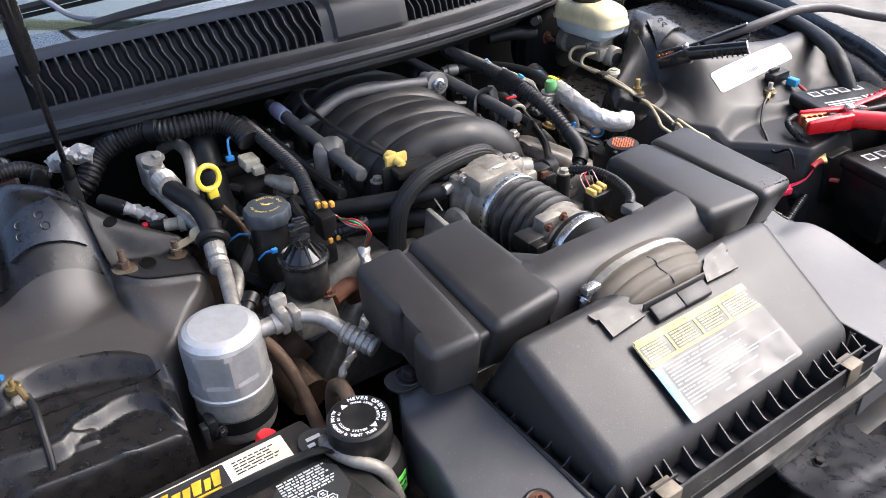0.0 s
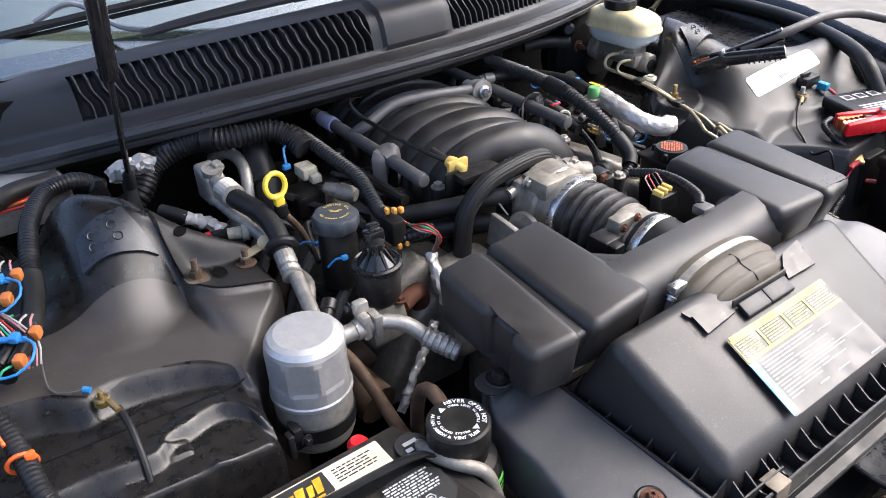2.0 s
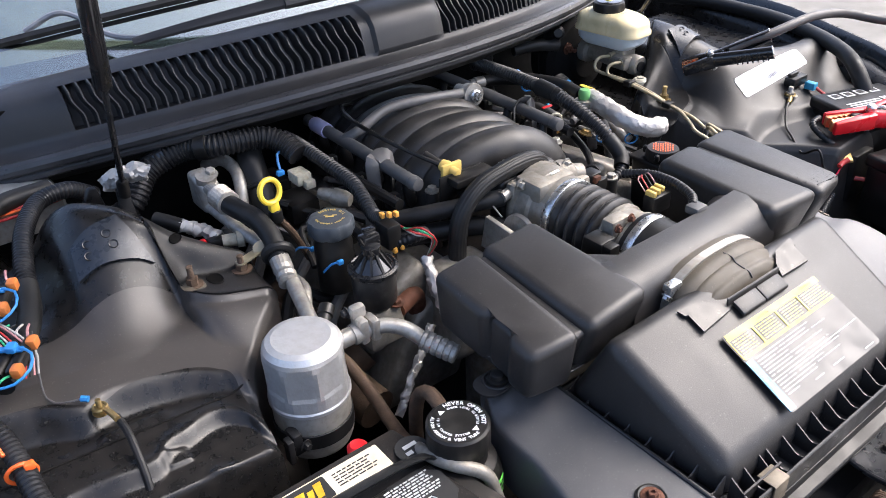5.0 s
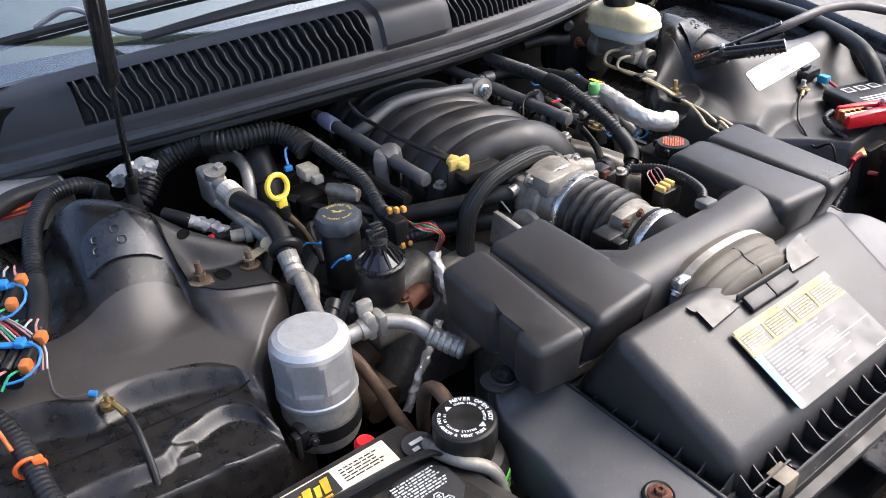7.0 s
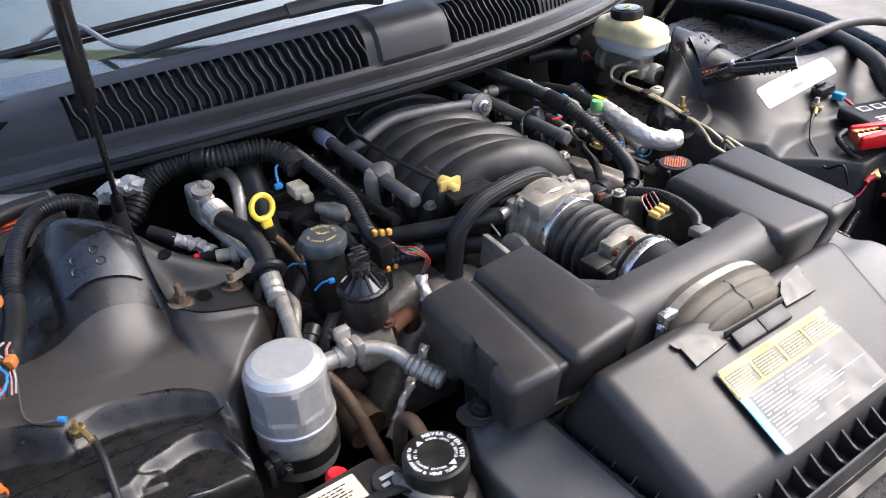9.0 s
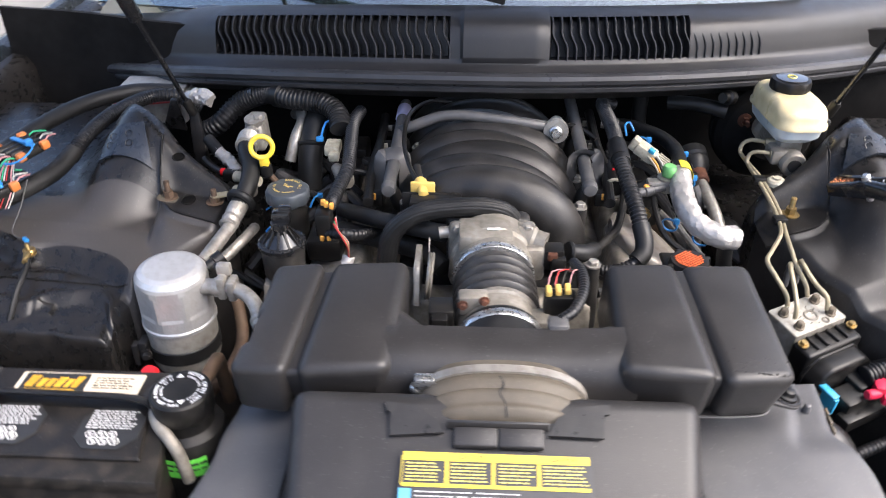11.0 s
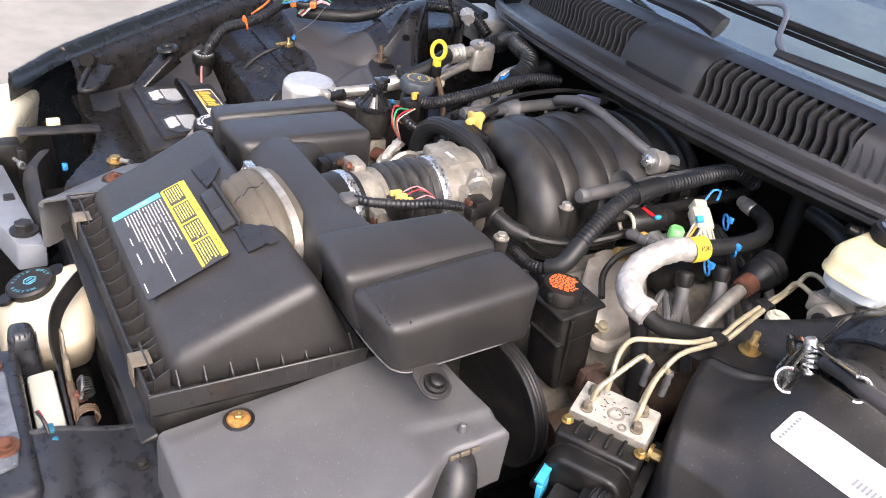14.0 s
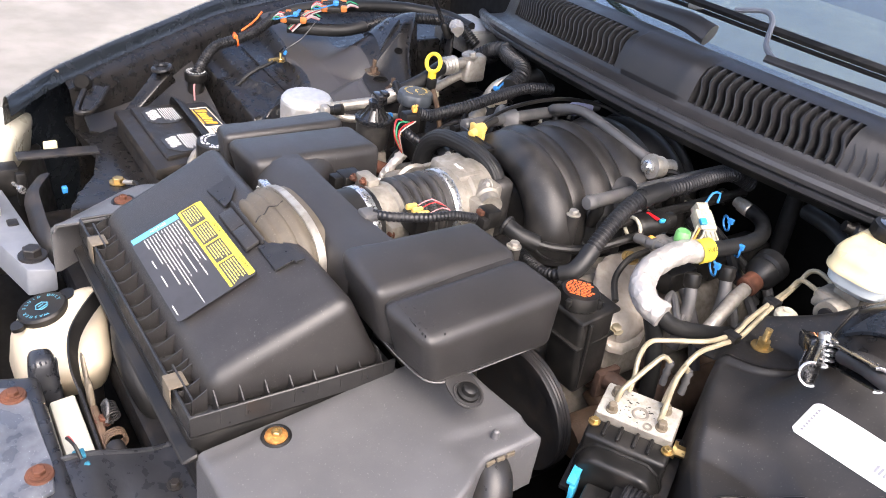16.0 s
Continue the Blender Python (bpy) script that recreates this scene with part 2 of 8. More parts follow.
M_wpnk = mat("pink_wire", (0.42, 0.20, 0.20), 0.4, var=0.1, bump=0)
M_cable = mat("grey_jumper_cable", (0.055, 0.05, 0.048), 0.5, var=0.15, bump=0.05)
M_concrete = mat("pale_concrete", (0.185, 0.173, 0.152), 0.85, var=0.22, scale=2.5, bump=0.6, bscale=60, dust=0.5, dustcol=(0.14, 0.13, 0.11), specks=0.2)
M_int = mat("dashboard", (0.075, 0.075, 0.062), 0.7, var=0.3, scale=6, bump=0.2)
M_gasket = mat("black_paint_gloss", (0.012, 0.012, 0.013), 0.2, var=0.2, bump=0.05, coat=0.4)


def glass(name, col, rough=0.01):
    m = bpy.data.materials.new(name)
    m.use_nodes = True
    b = m.node_tree.nodes["Principled BSDF"]
    b.inputs["Base Color"].default_value = (*col, 1)
    b.inputs["Roughness"].default_value, b.inputs["Transmission Weight"].default_value = rough, 1.0
    b.inputs["IOR"].default_value = 2.1
    b.inputs["Coat Weight"].default_value, b.inputs["Coat Roughness"].default_value, b.inputs["Coat IOR"].default_value = 0.5, 0.01, 2.1
    return m


M_glass = glass("tinted_windscreen", (0.70, 0.82, 0.74))


# ---- building helpers ----
from mathutils import noise

BASE = {}


def smooth(me, angle=35):
    me.polygons.foreach_set("use_smooth", [True] * len(me.polygons))
    me.set_sharp_from_angle(angle=radians(angle))


def mesh_of(name, bm, material, o, angle=35):
    bmesh.ops.recalc_face_normals(bm, faces=bm.faces)
    for v in bm.verts:
        v.co -= o
    me = bpy.data.meshes.new(name)
    bm.to_mesh(me)
    bm.free()
    smooth(me, angle)
    me.materials.append(material)
    return me


def group_thing(name, at, label, category, group="", kind=""):
    """An Empty at the thing's base, to which its parts are added."""
    ob = new(name)
    ob.empty_display_size = 0.02
    ob.location = at
    BASE[ob] = Vector(at)
    return tagged(ob, label, category, group, kind)


def part(name, bm, material, parent, label="", kind="", angle=35):
    """A bmesh in world places, as one mesh under a thing or a part."""
    o = BASE[parent]
    ob = new(name, mesh_of(name, bm, material, o, angle))
    ob.parent = parent
    BASE[ob] = o
    return tagged(ob, label, kind=kind)


def solo(name, bm, material, label, category, group="", kind="", angle=35):
    """A thing that is one mesh."""
    lo = [min(v.co[i] for v in bm.verts) for i in range(3)]
    hi = [max(v.co[i] for v in bm.verts) for i in range(3)]
    o = Vector(((lo[0] + hi[0]) / 2, (lo[1] + hi[1]) / 2, lo[2]))
    ob = new(name, mesh_of(name, bm, material, o, angle))
    ob.location = o
    BASE[ob] = o
    return tagged(ob, label, category, group, kind)


def join(*bms):
    """One bmesh out of several."""
    out = bmesh.new()
    for b in bms:
        t = bpy.data.meshes.new("t")
        b.to_mesh(t)
        b.free()
        out.from_mesh(t)
        bpy.data.meshes.remove(t)
    return out


def moved(bm, m):
    bm.transform(m)
    return bm


def rbox(c, s, bev=0.004, seg=2, taper=1.0, m=None):
    """Box with rounded edges: centre, size; taper: the top's size to the bottom's."""
    bm = bmesh.new()
    bmesh.ops.create_cube(bm, size=1)
    for v in bm.verts:
        k = taper if v.co.z > 0 else 1
        v.co = Vector((v.co.x * s[0] * k, v.co.y * s[1] * k, v.co.z * s[2]))
    if bev > 0:
        bmesh.ops.bevel(bm, geom=bm.edges[:], offset=min(bev, min(s) * 0.45), segments=seg, affect='EDGES', profile=0.5)
    bm.transform((m if m else Matrix.Translation(c)))
    return bm


def hull8(pts, bev=0.006, seg=3):
    """A block from its eight corners (bottom four, top four, each in turn), edges rounded."""
    bm = bmesh.new()
    v = [bm.verts.new(p) for p in pts]
    for f in ((3, 2, 1, 0), (4, 5, 6, 7), (0, 1, 5, 4), (1, 2, 6, 5), (2, 3, 7, 6), (3, 0, 4, 7)):
        bm.faces.new([v[i] for i in f])
    if bev:
        bmesh.ops.bevel(bm, geom=bm.edges[:], offset=bev, segments=seg, affect='EDGES', profile=0.5)
    return bm


def prism(outline, z0, z1, bev=0.0, seg=2, m=None):
    """A flat outline raised from z0 to z1."""
    bm = bmesh.new()
    lo = [bm.verts.new((x, y, z0)) for x, y in outline]
    hi = [bm.verts.new((x, y, z1)) for x, y in outline]
    n = len(outline)
    bm.faces.new(lo[::-1])
    bm.faces.new(hi)
    for i in range(n):
        bm.faces.new((lo[i], lo[(i + 1) % n], hi[(i + 1) % n], hi[i]))
    if bev:
        bmesh.ops.bevel(bm, geom=bm.edges[:], offset=bev, segments=seg, affect='EDGES', profile=0.5)
    if m:
        bm.transform(m)
    return bm


def rrect(w, h, r, n=4):
    """Outline of a rectangle with round corners."""
    out = []
    for cx, cy, a0 in ((w / 2 - r, h / 2 - r, 0), (-w / 2 + r, h / 2 - r, 90), (-w / 2 + r, -h / 2 + r, 180), (w / 2 - r, -h / 2 + r, 270)):
        for i in range(n + 1):
            a = radians(a0 + 90 * i / n)
            out.append((cx + r * math.cos(a), cy + r * math.sin(a)))
    return out


def lathe(profile, seg=28, m=None, flute=None):
    """Rows of (radius, height) turned round z. flute: a function of angle and row that gives a factor to the radius."""
    bm = bmesh.new()
    rings = []
    for k, (r, z) in enumerate(profile):
        if r < 1e-5:
            rings.append([bm.verts.new((0, 0, z))])
            continue
        ring = []
        for i in range(seg):
            a = 2 * math.pi * i / seg
            q = r * (flute(a, k) if flute else 1)
            ring.append(bm.verts.new((q * math.cos(a), q * math.sin(a), z)))
        rings.append(ring)
    for a, b in zip(rings, rings[1:]):
        for i in range(seg):
            j = (i + 1) % seg
            if len(a) == 1 and len(b) == 1:
                continue
            if len(a) == 1:
                bm.faces.new((a[0], b[i], b[j]))
            elif len(b) == 1:
                bm.faces.new((a[i], a[j], b[0]))
            else:
                bm.faces.new((a[i], a[j], b[j], b[i]))
    for ring in (rings[0], rings[-1]):
        if len(ring) > 1:
            bm.faces.new(ring)
    if m:
        bm.transform(m)
    return bm


def along(p, d, up=(0, 0, 1)):
    """A pose at p whose z points along d."""
    return Matrix.Translation(p) @ Vector(d).to_track_quat('Z', 'Y').to_matrix().to_4x4()


def curve_points(pts, step):
    """Places every step metres along a smooth line through pts."""
    P = [Vector(p) for p in pts]
    P = [2 * P[0] - P[1]] + P + [2 * P[-1] - P[-2]]
    out = []
    for i in range(1, len(P) - 2):
        a, b, c, d = P[i - 1:i + 3]
        n = max(2, int((c - b).length / step))
        for k in range(n):
            t = k / n
            out.append(0.5 * ((2 * b) + (c - a) * t + (2 * a - 5 * b + 4 * c - d) * t * t + (3 * b - a - 3 * c + d) * t ** 3))
    out.append(P[-2])
    return out


def tube(pts, r, seg=10, step=0.008, ridges=0.0, depth=0.0, flat=1.0, r_end=None, lobes=0.0):
    """A round tube along a smooth line; ridges: the pitch of a corrugated loom, of that depth."""
    if ridges:
        step = ridges / 4
    P = curve_points(pts, step)
    bm = bmesh.new()
    t0 = (P[1] - P[0]).normalized()
    side = t0.orthogonal().normalized()
    rings = []
    for k, p in enumerate(P):
        t = (P[min(k + 1, len(P) - 1)] - P[max(k - 1, 0)]).normalized()
        side = (side - t * side.dot(t)).normalized()
        other = t.cross(side)
        q = r if r_end is None else r + (r_end - r) * k / (len(P) - 1)
        if ridges:
            q -= depth * (1, 1, 0, 0)[k % 4] if k not in (0, len(P) - 1) else 0
        rings.append([bm.verts.new(p + q * (1 - lobes * (i % 3 == 0)) * (math.cos(a) * side + flat * math.sin(a) * other)) for i, a in ((i, 2 * math.pi * i / seg) for i in range(seg))])
    for a, b in zip(rings, rings[1:]):
        for i in range(seg):
            bm.faces.new((a[i], a[(i + 1) % seg], b[(i + 1) % seg], b[i]))
    bm.faces.new(rings[0][::-1])
    bm.faces.new(rings[-1])
    return bm


def crumple(bm, amp, size=0.012):
    """Foil: every place pushed about by sharp-edged noise."""
    for v in bm.verts:
        q = v.co / size
        v.co += amp * (noise.noise_vector(q) + 0.6 * noise.noise_vector(q * 2.3))
    return bm


def loom(pts, r, seg=14, pitch=0.0055):
    return tube(pts, r, seg, ridges=pitch, depth=r * 0.13)


def ring(c, R, r, d=(0, 0, 1), seg=28, rs=8, flat=1.0):
    """A torus; flat: its height to its width."""
    prof = [(R + r * math.cos(2 * math.pi * i / rs), flat * r * math.sin(2 * math.pi * i / rs)) for i in range(rs)]
    bm = bmesh.new()
    rows = [[bm.verts.new((q * math.cos(a), q * math.sin(a), z)) for q, z in prof] for a in (2 * math.pi * k / seg for k in range(seg))]
    for k in range(seg):
        for i in range(rs):
            bm.faces.new((rows[k][i], rows[(k + 1) % seg][i], rows[(k + 1) % seg][(i + 1) % rs], rows[k][(i + 1) % rs]))
    bm.transform(along(c, d))
    return bm


def hexbolt(c, d=(0, 0, 1), r=0.007, h=0.007, washer=1.5):
    """A hexagon head on a washer."""
    a = lathe([(0, 0), (r * washer, 0), (r * washer, h * 0.25), (0, h * 0.25)], 18)
    b = lathe([(r, h * 0.2), (r, h * 0.9), (r * 0.85, h), (0, h)], 6)
    return moved(join(a, b), along(c, d))


def stud(c, d=(0, 0, 1), r=0.008, h=0.03):
    """A nut on a washer with a threaded stud."""
    rows = []
    for k in range(8):
        z = h * (0.4 + 0.6 * k / 8)
        rows += [(r * 0.5, z), (r * 0.56, z + h * 0.035)]
    return moved(join(lathe([(0, 0), (r * 1.7, 0), (r * 1.7, h * .07), (0, h * .07)], 18), lathe([(r, h * .07), (r, h * .4), (0, h * .42)], 6), lathe([(r * .5, h * .3)] + rows + [(0, h)], 10)), along(c, d))


def words(text, size, m, bold=0.0):
    """Raised letters as a mesh, in the plane of the pose m."""
    cu = bpy.data.curves.new("t", 'FONT')
    cu.body, cu.size, cu.extrude, cu.offset = text, size, size * 0.02, bold
    cu.align_x, cu.align_y = 'CENTER', 'CENTER'
    cu.resolution_u = 2
    ob = bpy.data.objects.new("t", cu)
    scene.collection.objects.link(ob)
    bpy.context.view_layer.update()
    me = bpy.data.meshes.new_from_object(ob.evaluated_get(bpy.context.evaluated_depsgraph_get()))
    bm = bmesh.new()
    bm.from_mesh(me)
    bpy.data.objects.remove(ob)
    bpy.data.curves.remove(cu)
    bpy.data.meshes.remove(me)
    bm.transform(m)
    return bm


def round_words(text, R, size, m, a0, a1, inward=False):
    """Letters round a circle from angle a0 to a1 (degrees, clockwise reading)."""
    bms = []
    for i, ch in enumerate(text):
        if ch == " ":
            continue
        a = radians(a0 + (a1 - a0) * (i / max(1, len(text) - 1)))
        turn = a - math.pi / 2 + (math.pi if inward else 0)
        bms.append(words(ch, size, m @ Matrix.Translation((R * math.cos(a), R * math.sin(a), 0)) @ Matrix.Rotation(turn, 4, 'Z'), size * 0.03))
    return join(*bms)


def bars(rows, m, h=0.0005):
    """Plain bars for print: rows of (x0, x1, y, height) in the plane of m."""
    return moved(join(*[prism([(a, y - t / 2), (b, y - t / 2), (b, y + t / 2), (a, y + t / 2)], 0, h) for a, b, y, t in rows]), m)


def plate(w, d, h, m, r=0.004):
    return prism(rrect(w, d, r), 0, h, m=m)


def frame_of(p, px, py):
    """A pose at p with x towards px and y about towards py."""
    x = (Vector(px) - Vector(p)).normalized()
    z = x.cross(Vector(py) - Vector(p)).normalized()
    y = z.cross(x)
    return Matrix(((x.x, y.x, z.x, p[0]), (x.y, y.y, z.y, p[1]), (x.z, y.z, z.z, p[2]), (0, 0, 0, 1)))


def sstep(a, b, x):
    t = min(1, max(0, (x - a) / (b - a)))
    return t * t * (3 - 2 * t)


def sheet(fn, us, vs, thick=0.0):
    """A grid of places fn(u, v); thick: doubled downwards with closed edges."""
    bm = bmesh.new()
    g = [[bm.verts.new(fn(u, v)) for v in vs] for u in us]
    for i in range(len(us) - 1):
        for j in range(len(vs) - 1):
            bm.faces.new((g[i][j], g[i + 1][j], g[i + 1][j + 1], g[i][j + 1]))
    if thick:
        bmesh.ops.recalc_face_normals(bm, faces=bm.faces)
        bmesh.ops.solidify(bm, geom=bm.faces[:], thickness=thick)
    return bm


def span(a, b, n):
    return [a + (b - a) * i / (n - 1) for i in range(n)]


# ---- the setting: ground, bay, body panels ----
solo("ground", sheet(lambda u, v: (u, v, 0.0), span(-150, 150, 9), span(-150, 150, 9)), M_concrete, "pale worn concrete driveway under the car", "ground", kind="structure")


def lerp_rows(rows, y):
    if y <= rows[0][0]:
        return rows[0][1]
    for (a, p), (b, q) in zip(rows, rows[1:]):
        if y <= b:
            return p + (q - p) * (y - a) / (b - a)
    return rows[-1][1]


def smooth_rows(rows, u):
    """Smooth line through rows of (u, v)."""
    if u <= rows[0][0]:
        return rows[0][1]
    for i in range(len(rows) - 1):
        (a, p), (b, q) = rows[i], rows[i + 1]
        if u <= b:
            o, n = rows[max(0, i - 1)], rows[min(len(rows) - 1, i + 2)]
            m0, m1 = (q - o[1]) / (b - o[0]), (n[1] - p) / (n[0] - a)
            h, t = b - a, (u - a) / (b - a)
            return (2 * t ** 3 - 3 * t * t + 1) * p + (t ** 3 - 2 * t * t + t) * h * m0 + (3 * t * t - 2 * t ** 3) * q + (t ** 3 - t * t) * h * m1
    return rows[-1][1]


CREST_X = [(-0.14, 0.53), (-0.1, 0.58), (0, 0.68), (0.12, 0.745), (0.25, 0.81), (0.37, 0.865), (0.6, 0.93), (0.9, 0.97), (1.4, 0.98)]
CREST_Z = [(-0.14, 0.86), (0, 0.88), (0.12, 0.9), (0.25, 0.92), (0.37, 0.942), (0.6, 0.962), (0.9, 0.972), (1.4, 0.98)]


STEP = [(0.476, 0.347), (0.487, 0.388), (0.51, 0.407), (0.538, 0.42), (0.578, 0.428), (0.614, 0.429), (0.645, 0.42), (0.69, 0.44), (0.8, 0.45)]
POCKET = [(0.484, 0.290), (0.494, 0.311), (0.501, 0.335), (0.512, 0.352), (0.527, 0.361), (0.545, 0.358), (0.562, 0.35), (0.587, 0.34), (0.604, 0.319), (0.653, 0.32), (0.68, 0.316), (0.8, 0.31)]
SHELF = [(0.387, 0.484), (0.42, 0.489), (0.454, 0.497), (0.472, 0.512), (0.486, 0.538), (0.491, 0.598), (0.505, 0.70)]


PASSENGER_EDGE = [(0.25, 0.489), (0.33, 0.485), (0.38, 0.474), (0.41, 0.458), (0.44, 0.43), (0.47, 0.397), (0.49, 0.384)]
DRIVER_EDGE = [(0.25, 0.575), (0.324, 0.528), (0.36, 0.497), (0.397, 0.467), (0.43, 0.444), (0.466, 0.424), (0.535, 0.396), (0.60, 0.383)]


TOWER_EDGE = [(0.38, 0.565), (0.40, 0.575), (0.464, 0.606), (0.50, 0.632), (0.531, 0.655), (0.58, 0.69), (0.64, 0.72)]
TOWER_CREST = [(0.38, 0.908), (0.40, 0.914), (0.43, 0.930), (0.464, 0.952), (0.50, 0.984), (0.531, 0.996), (0.56, 0.996), (0.585, 0.975), (0.61, 0.938), (0.64, 0.910), (0.68, 0.90)]
TOWER_FOOT = [(0.38, 0.545), (0.44, 0.550), (0.472, 0.548), (0.495, 0.520), (0.52, 0.492), (0.55, 0.472), (0.585, 0.463), (0.62, 0.47), (0.68, 0.49)]


def tower_z(u, v, z):
    """Shock tower: bolt shelf, sloping front, crest, and the drop into the gap behind it."""
    edge, crest, foot = smooth_rows(TOWER_EDGE, u), smooth_rows(TOWER_CREST, u), smooth_rows(TOWER_FOOT, u)
    z += (crest - z) * sstep(foot, edge - 0.012, v) ** 0.85
    z += 0.004 * math.exp(-((v - edge + 0.030) / 0.010) ** 2) * (1 - sstep(0.50, 0.53, u))  # pressed bead along the inner edge
    drop = sstep(edge, edge + 0.035, v) * (1 - sstep(0.60, 0.66, u))
    return z - (z - 0.80) * drop


def ridge(u, v, a, b, w):
    """1 on the line from a to b, falling off over w."""
    ax, ay = b[0] - a[0], b[1] - a[1]
    t = min(1, max(0, ((u - a[0]) * ax + (v - a[1]) * ay) / (ax * ax + ay * ay)))
    return math.exp(-((u - a[0] - t * ax) ** 2 + (v - a[1] - t * ay) ** 2) / (w * w))


def house_z(u, v, driver):
    """Height of the wheelhouse: low front part with a pressed pocket, flat step, bolt shelf and shock tower."""
    low = 0.857 + 0.10 * (u - 0.545) + (0.05 if driver else -0.10) * (v - 0.385)
    flat = 0.880 + (0.04 if driver else 0.12) * (u - 0.59) + (0.08 * (v - 0.41) if driver else 0.17 * min(v - 0.41, 0.07))
    step = smooth_rows(STEP, u) if not driver else 0.388 + 0.014 * math.sin(26 * u)
    z = low + (flat - low) * sstep(step - 0.020, step + 0.012, v)
    if driver:
        z += 0.064 * sstep(0.385, 0.515, v) * sstep(0.445, 0.55, u)
        z -= 0.055 * sstep(0.645, 0.765, u) * sstep(0.455, 0.575, v)
    else:
        edge = smooth_rows(POCKET, u)
        inside = 1 - sstep(edge - 0.020, edge + 0.004, v)
        z -= 0.009 * inside
        z += 0.0025 * math.exp(-((v - edge - 0.008) / 0.010) ** 2)
        z += 0.004 * ridge(u, v, (0.632, 0.394), (0.576, 0.398), 0.009)
        z += 0.003 * sstep(0.014, 0.009, max(abs(u - 0.583), abs(v - 0.322)))
        z += 0.004 * ridge(u, v, (0.556, 0.272), (0.546, 0.266), 0.010)
        z -= 0.010 * sstep(0.64, 0.68, u) * (1 - sstep(0.30, 0.34, v))
    front = smooth_rows(SHELF, u)
    level = (0.887 if driver else 0.890) + 0.17 * (u - 0.40)
    z += (level - z) * 0.9 * sstep(front - 0.075, front - 0.004, v) * (1 - sstep(0.46, 0.53, u)) * (1 - sstep(0.66, 0.70, v))
    shelf = sstep(front - 0.006, front + 0.006, v) * (1 - sstep(0.66, 0.70, v)) * (1 - sstep(0.488, 0.512, u + 0.1 * max(0, v - 0.58)))
    z += (level + 0.005 - z) * shelf
    z = tower_z(u, v, z)
    edge = smooth_rows(DRIVER_EDGE if driver else PASSENGER_EDGE, v)
    z -= 0.014 * (1 - sstep(-0.004, 0.016, u - edge)) ** 2
    z -= (z - 0.45) * (1 - sstep(0.235, 0.275, v)) ** 1.6
    z -= (z - 0.70) * sstep(0.90, 0.97, v)
    return z


for driver in (False, True):
    s = 1 if driver else -1
    wh = group_thing("inner_fender", (s * 0.56, 0.6, 0.45), "dusty black pressed-steel inner fender with shock tower" if not driver else "black pressed-steel inner fender carrying a white sticker", "inner fender", "inner fenders")
    brim = DRIVER_EDGE if driver else PASSENGER_EDGE

    def skin(k, v):
        """Place on the pressing: k from its inner edge (0) to the fender (1); below 0 the wall under that edge."""
        e = smooth_rows(brim, v)
        u = e + max(0, k) * (0.80 - e)
        x = u if u < 0.7 else 0.7 + (u - 0.7) * (lerp_rows(CREST_X, v) - 0.75) / 0.1
        d = 0.0 if driver else 0.22 * max(0, 0.383 - v)  # the front pressing falls away towards the nose
        return s * x, v + 1.25 * d, (house_z(u, v, driver) - d if k >= 0 else 0.45)

    fold_v = lambda k: smooth_rows(STEP, 0.464 + max(0, k) * 0.336) + 0.008 if not driver else 0.39
    ks = [-0.01] + span(0, 1, 150)
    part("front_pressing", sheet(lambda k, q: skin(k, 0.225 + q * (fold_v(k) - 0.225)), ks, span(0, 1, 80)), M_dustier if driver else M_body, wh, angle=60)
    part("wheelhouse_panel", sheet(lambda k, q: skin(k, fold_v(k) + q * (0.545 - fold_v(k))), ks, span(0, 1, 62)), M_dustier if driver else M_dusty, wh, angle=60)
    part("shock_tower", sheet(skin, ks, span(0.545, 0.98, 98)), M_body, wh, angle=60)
    part("bolt_shelf", sheet(lambda a, q: (s * a, smooth_rows(SHELF, a) + 0.004 + q * (smooth_rows(TOWER_EDGE, a) - 0.012 - smooth_rows(SHELF, a)), house_z(a, smooth_rows(SHELF, a) + 0.004 + q * (smooth_rows(TOWER_EDGE, a) - 0.012 - smooth_rows(SHELF, a)), driver) + 0.003), span(0.389, 0.490, 40), span(0, 1, 40), 0.0025), M_shelf, wh, angle=60)
    if not driver:
        part("seam", tube([(-u, 0.382 - 0.03 * (u - 0.6), house_z(u, 0.382 - 0.03 * (u - 0.6), False) + 0.0006) for u in span(0.478, 0.74, 24)], 0.0011, 6, 0.01), M_under, wh)
    cx = lambda v: lerp_rows(CREST_X, v)
    cz = lambda v: lerp_rows(CREST_Z, v)
    PROF = [(-0.075, -0.42), (-0.07, -0.16), (-0.065, -0.05), (-0.05, -0.03), (-0.022, -0.026), (-0.014, -0.006), (-0.004, 0.0), (0.006, -0.002), (0.03, -0.012), (0.06, -0.04), (0.075, -0.10), (0.08, -0.25), (0.07, -0.45)]
    fold = lambda k, v: (s * (cx(v) + PROF[k][0]), v, cz(v) + PROF[k][1])
    fen = group_thing("fender", (s * 0.85, 0.6, 0.5), "dark teal painted front fender with a folded inner flange", "fender", "front fenders")
    part("outer_panel", sheet(fold, range(6, len(PROF)), span(-0.085, 1.4, 42)), M_paint, fen, angle=50)
    part("flange", sheet(fold, range(4, 7), span(-0.085, 1.4, 42)), M_paint, fen, angle=50)
    part("inner_apron", sheet(fold, range(0, 5), span(0.02, 1.4, 36)), M_body, fen, "black painted inner wall of the fender", angle=50)

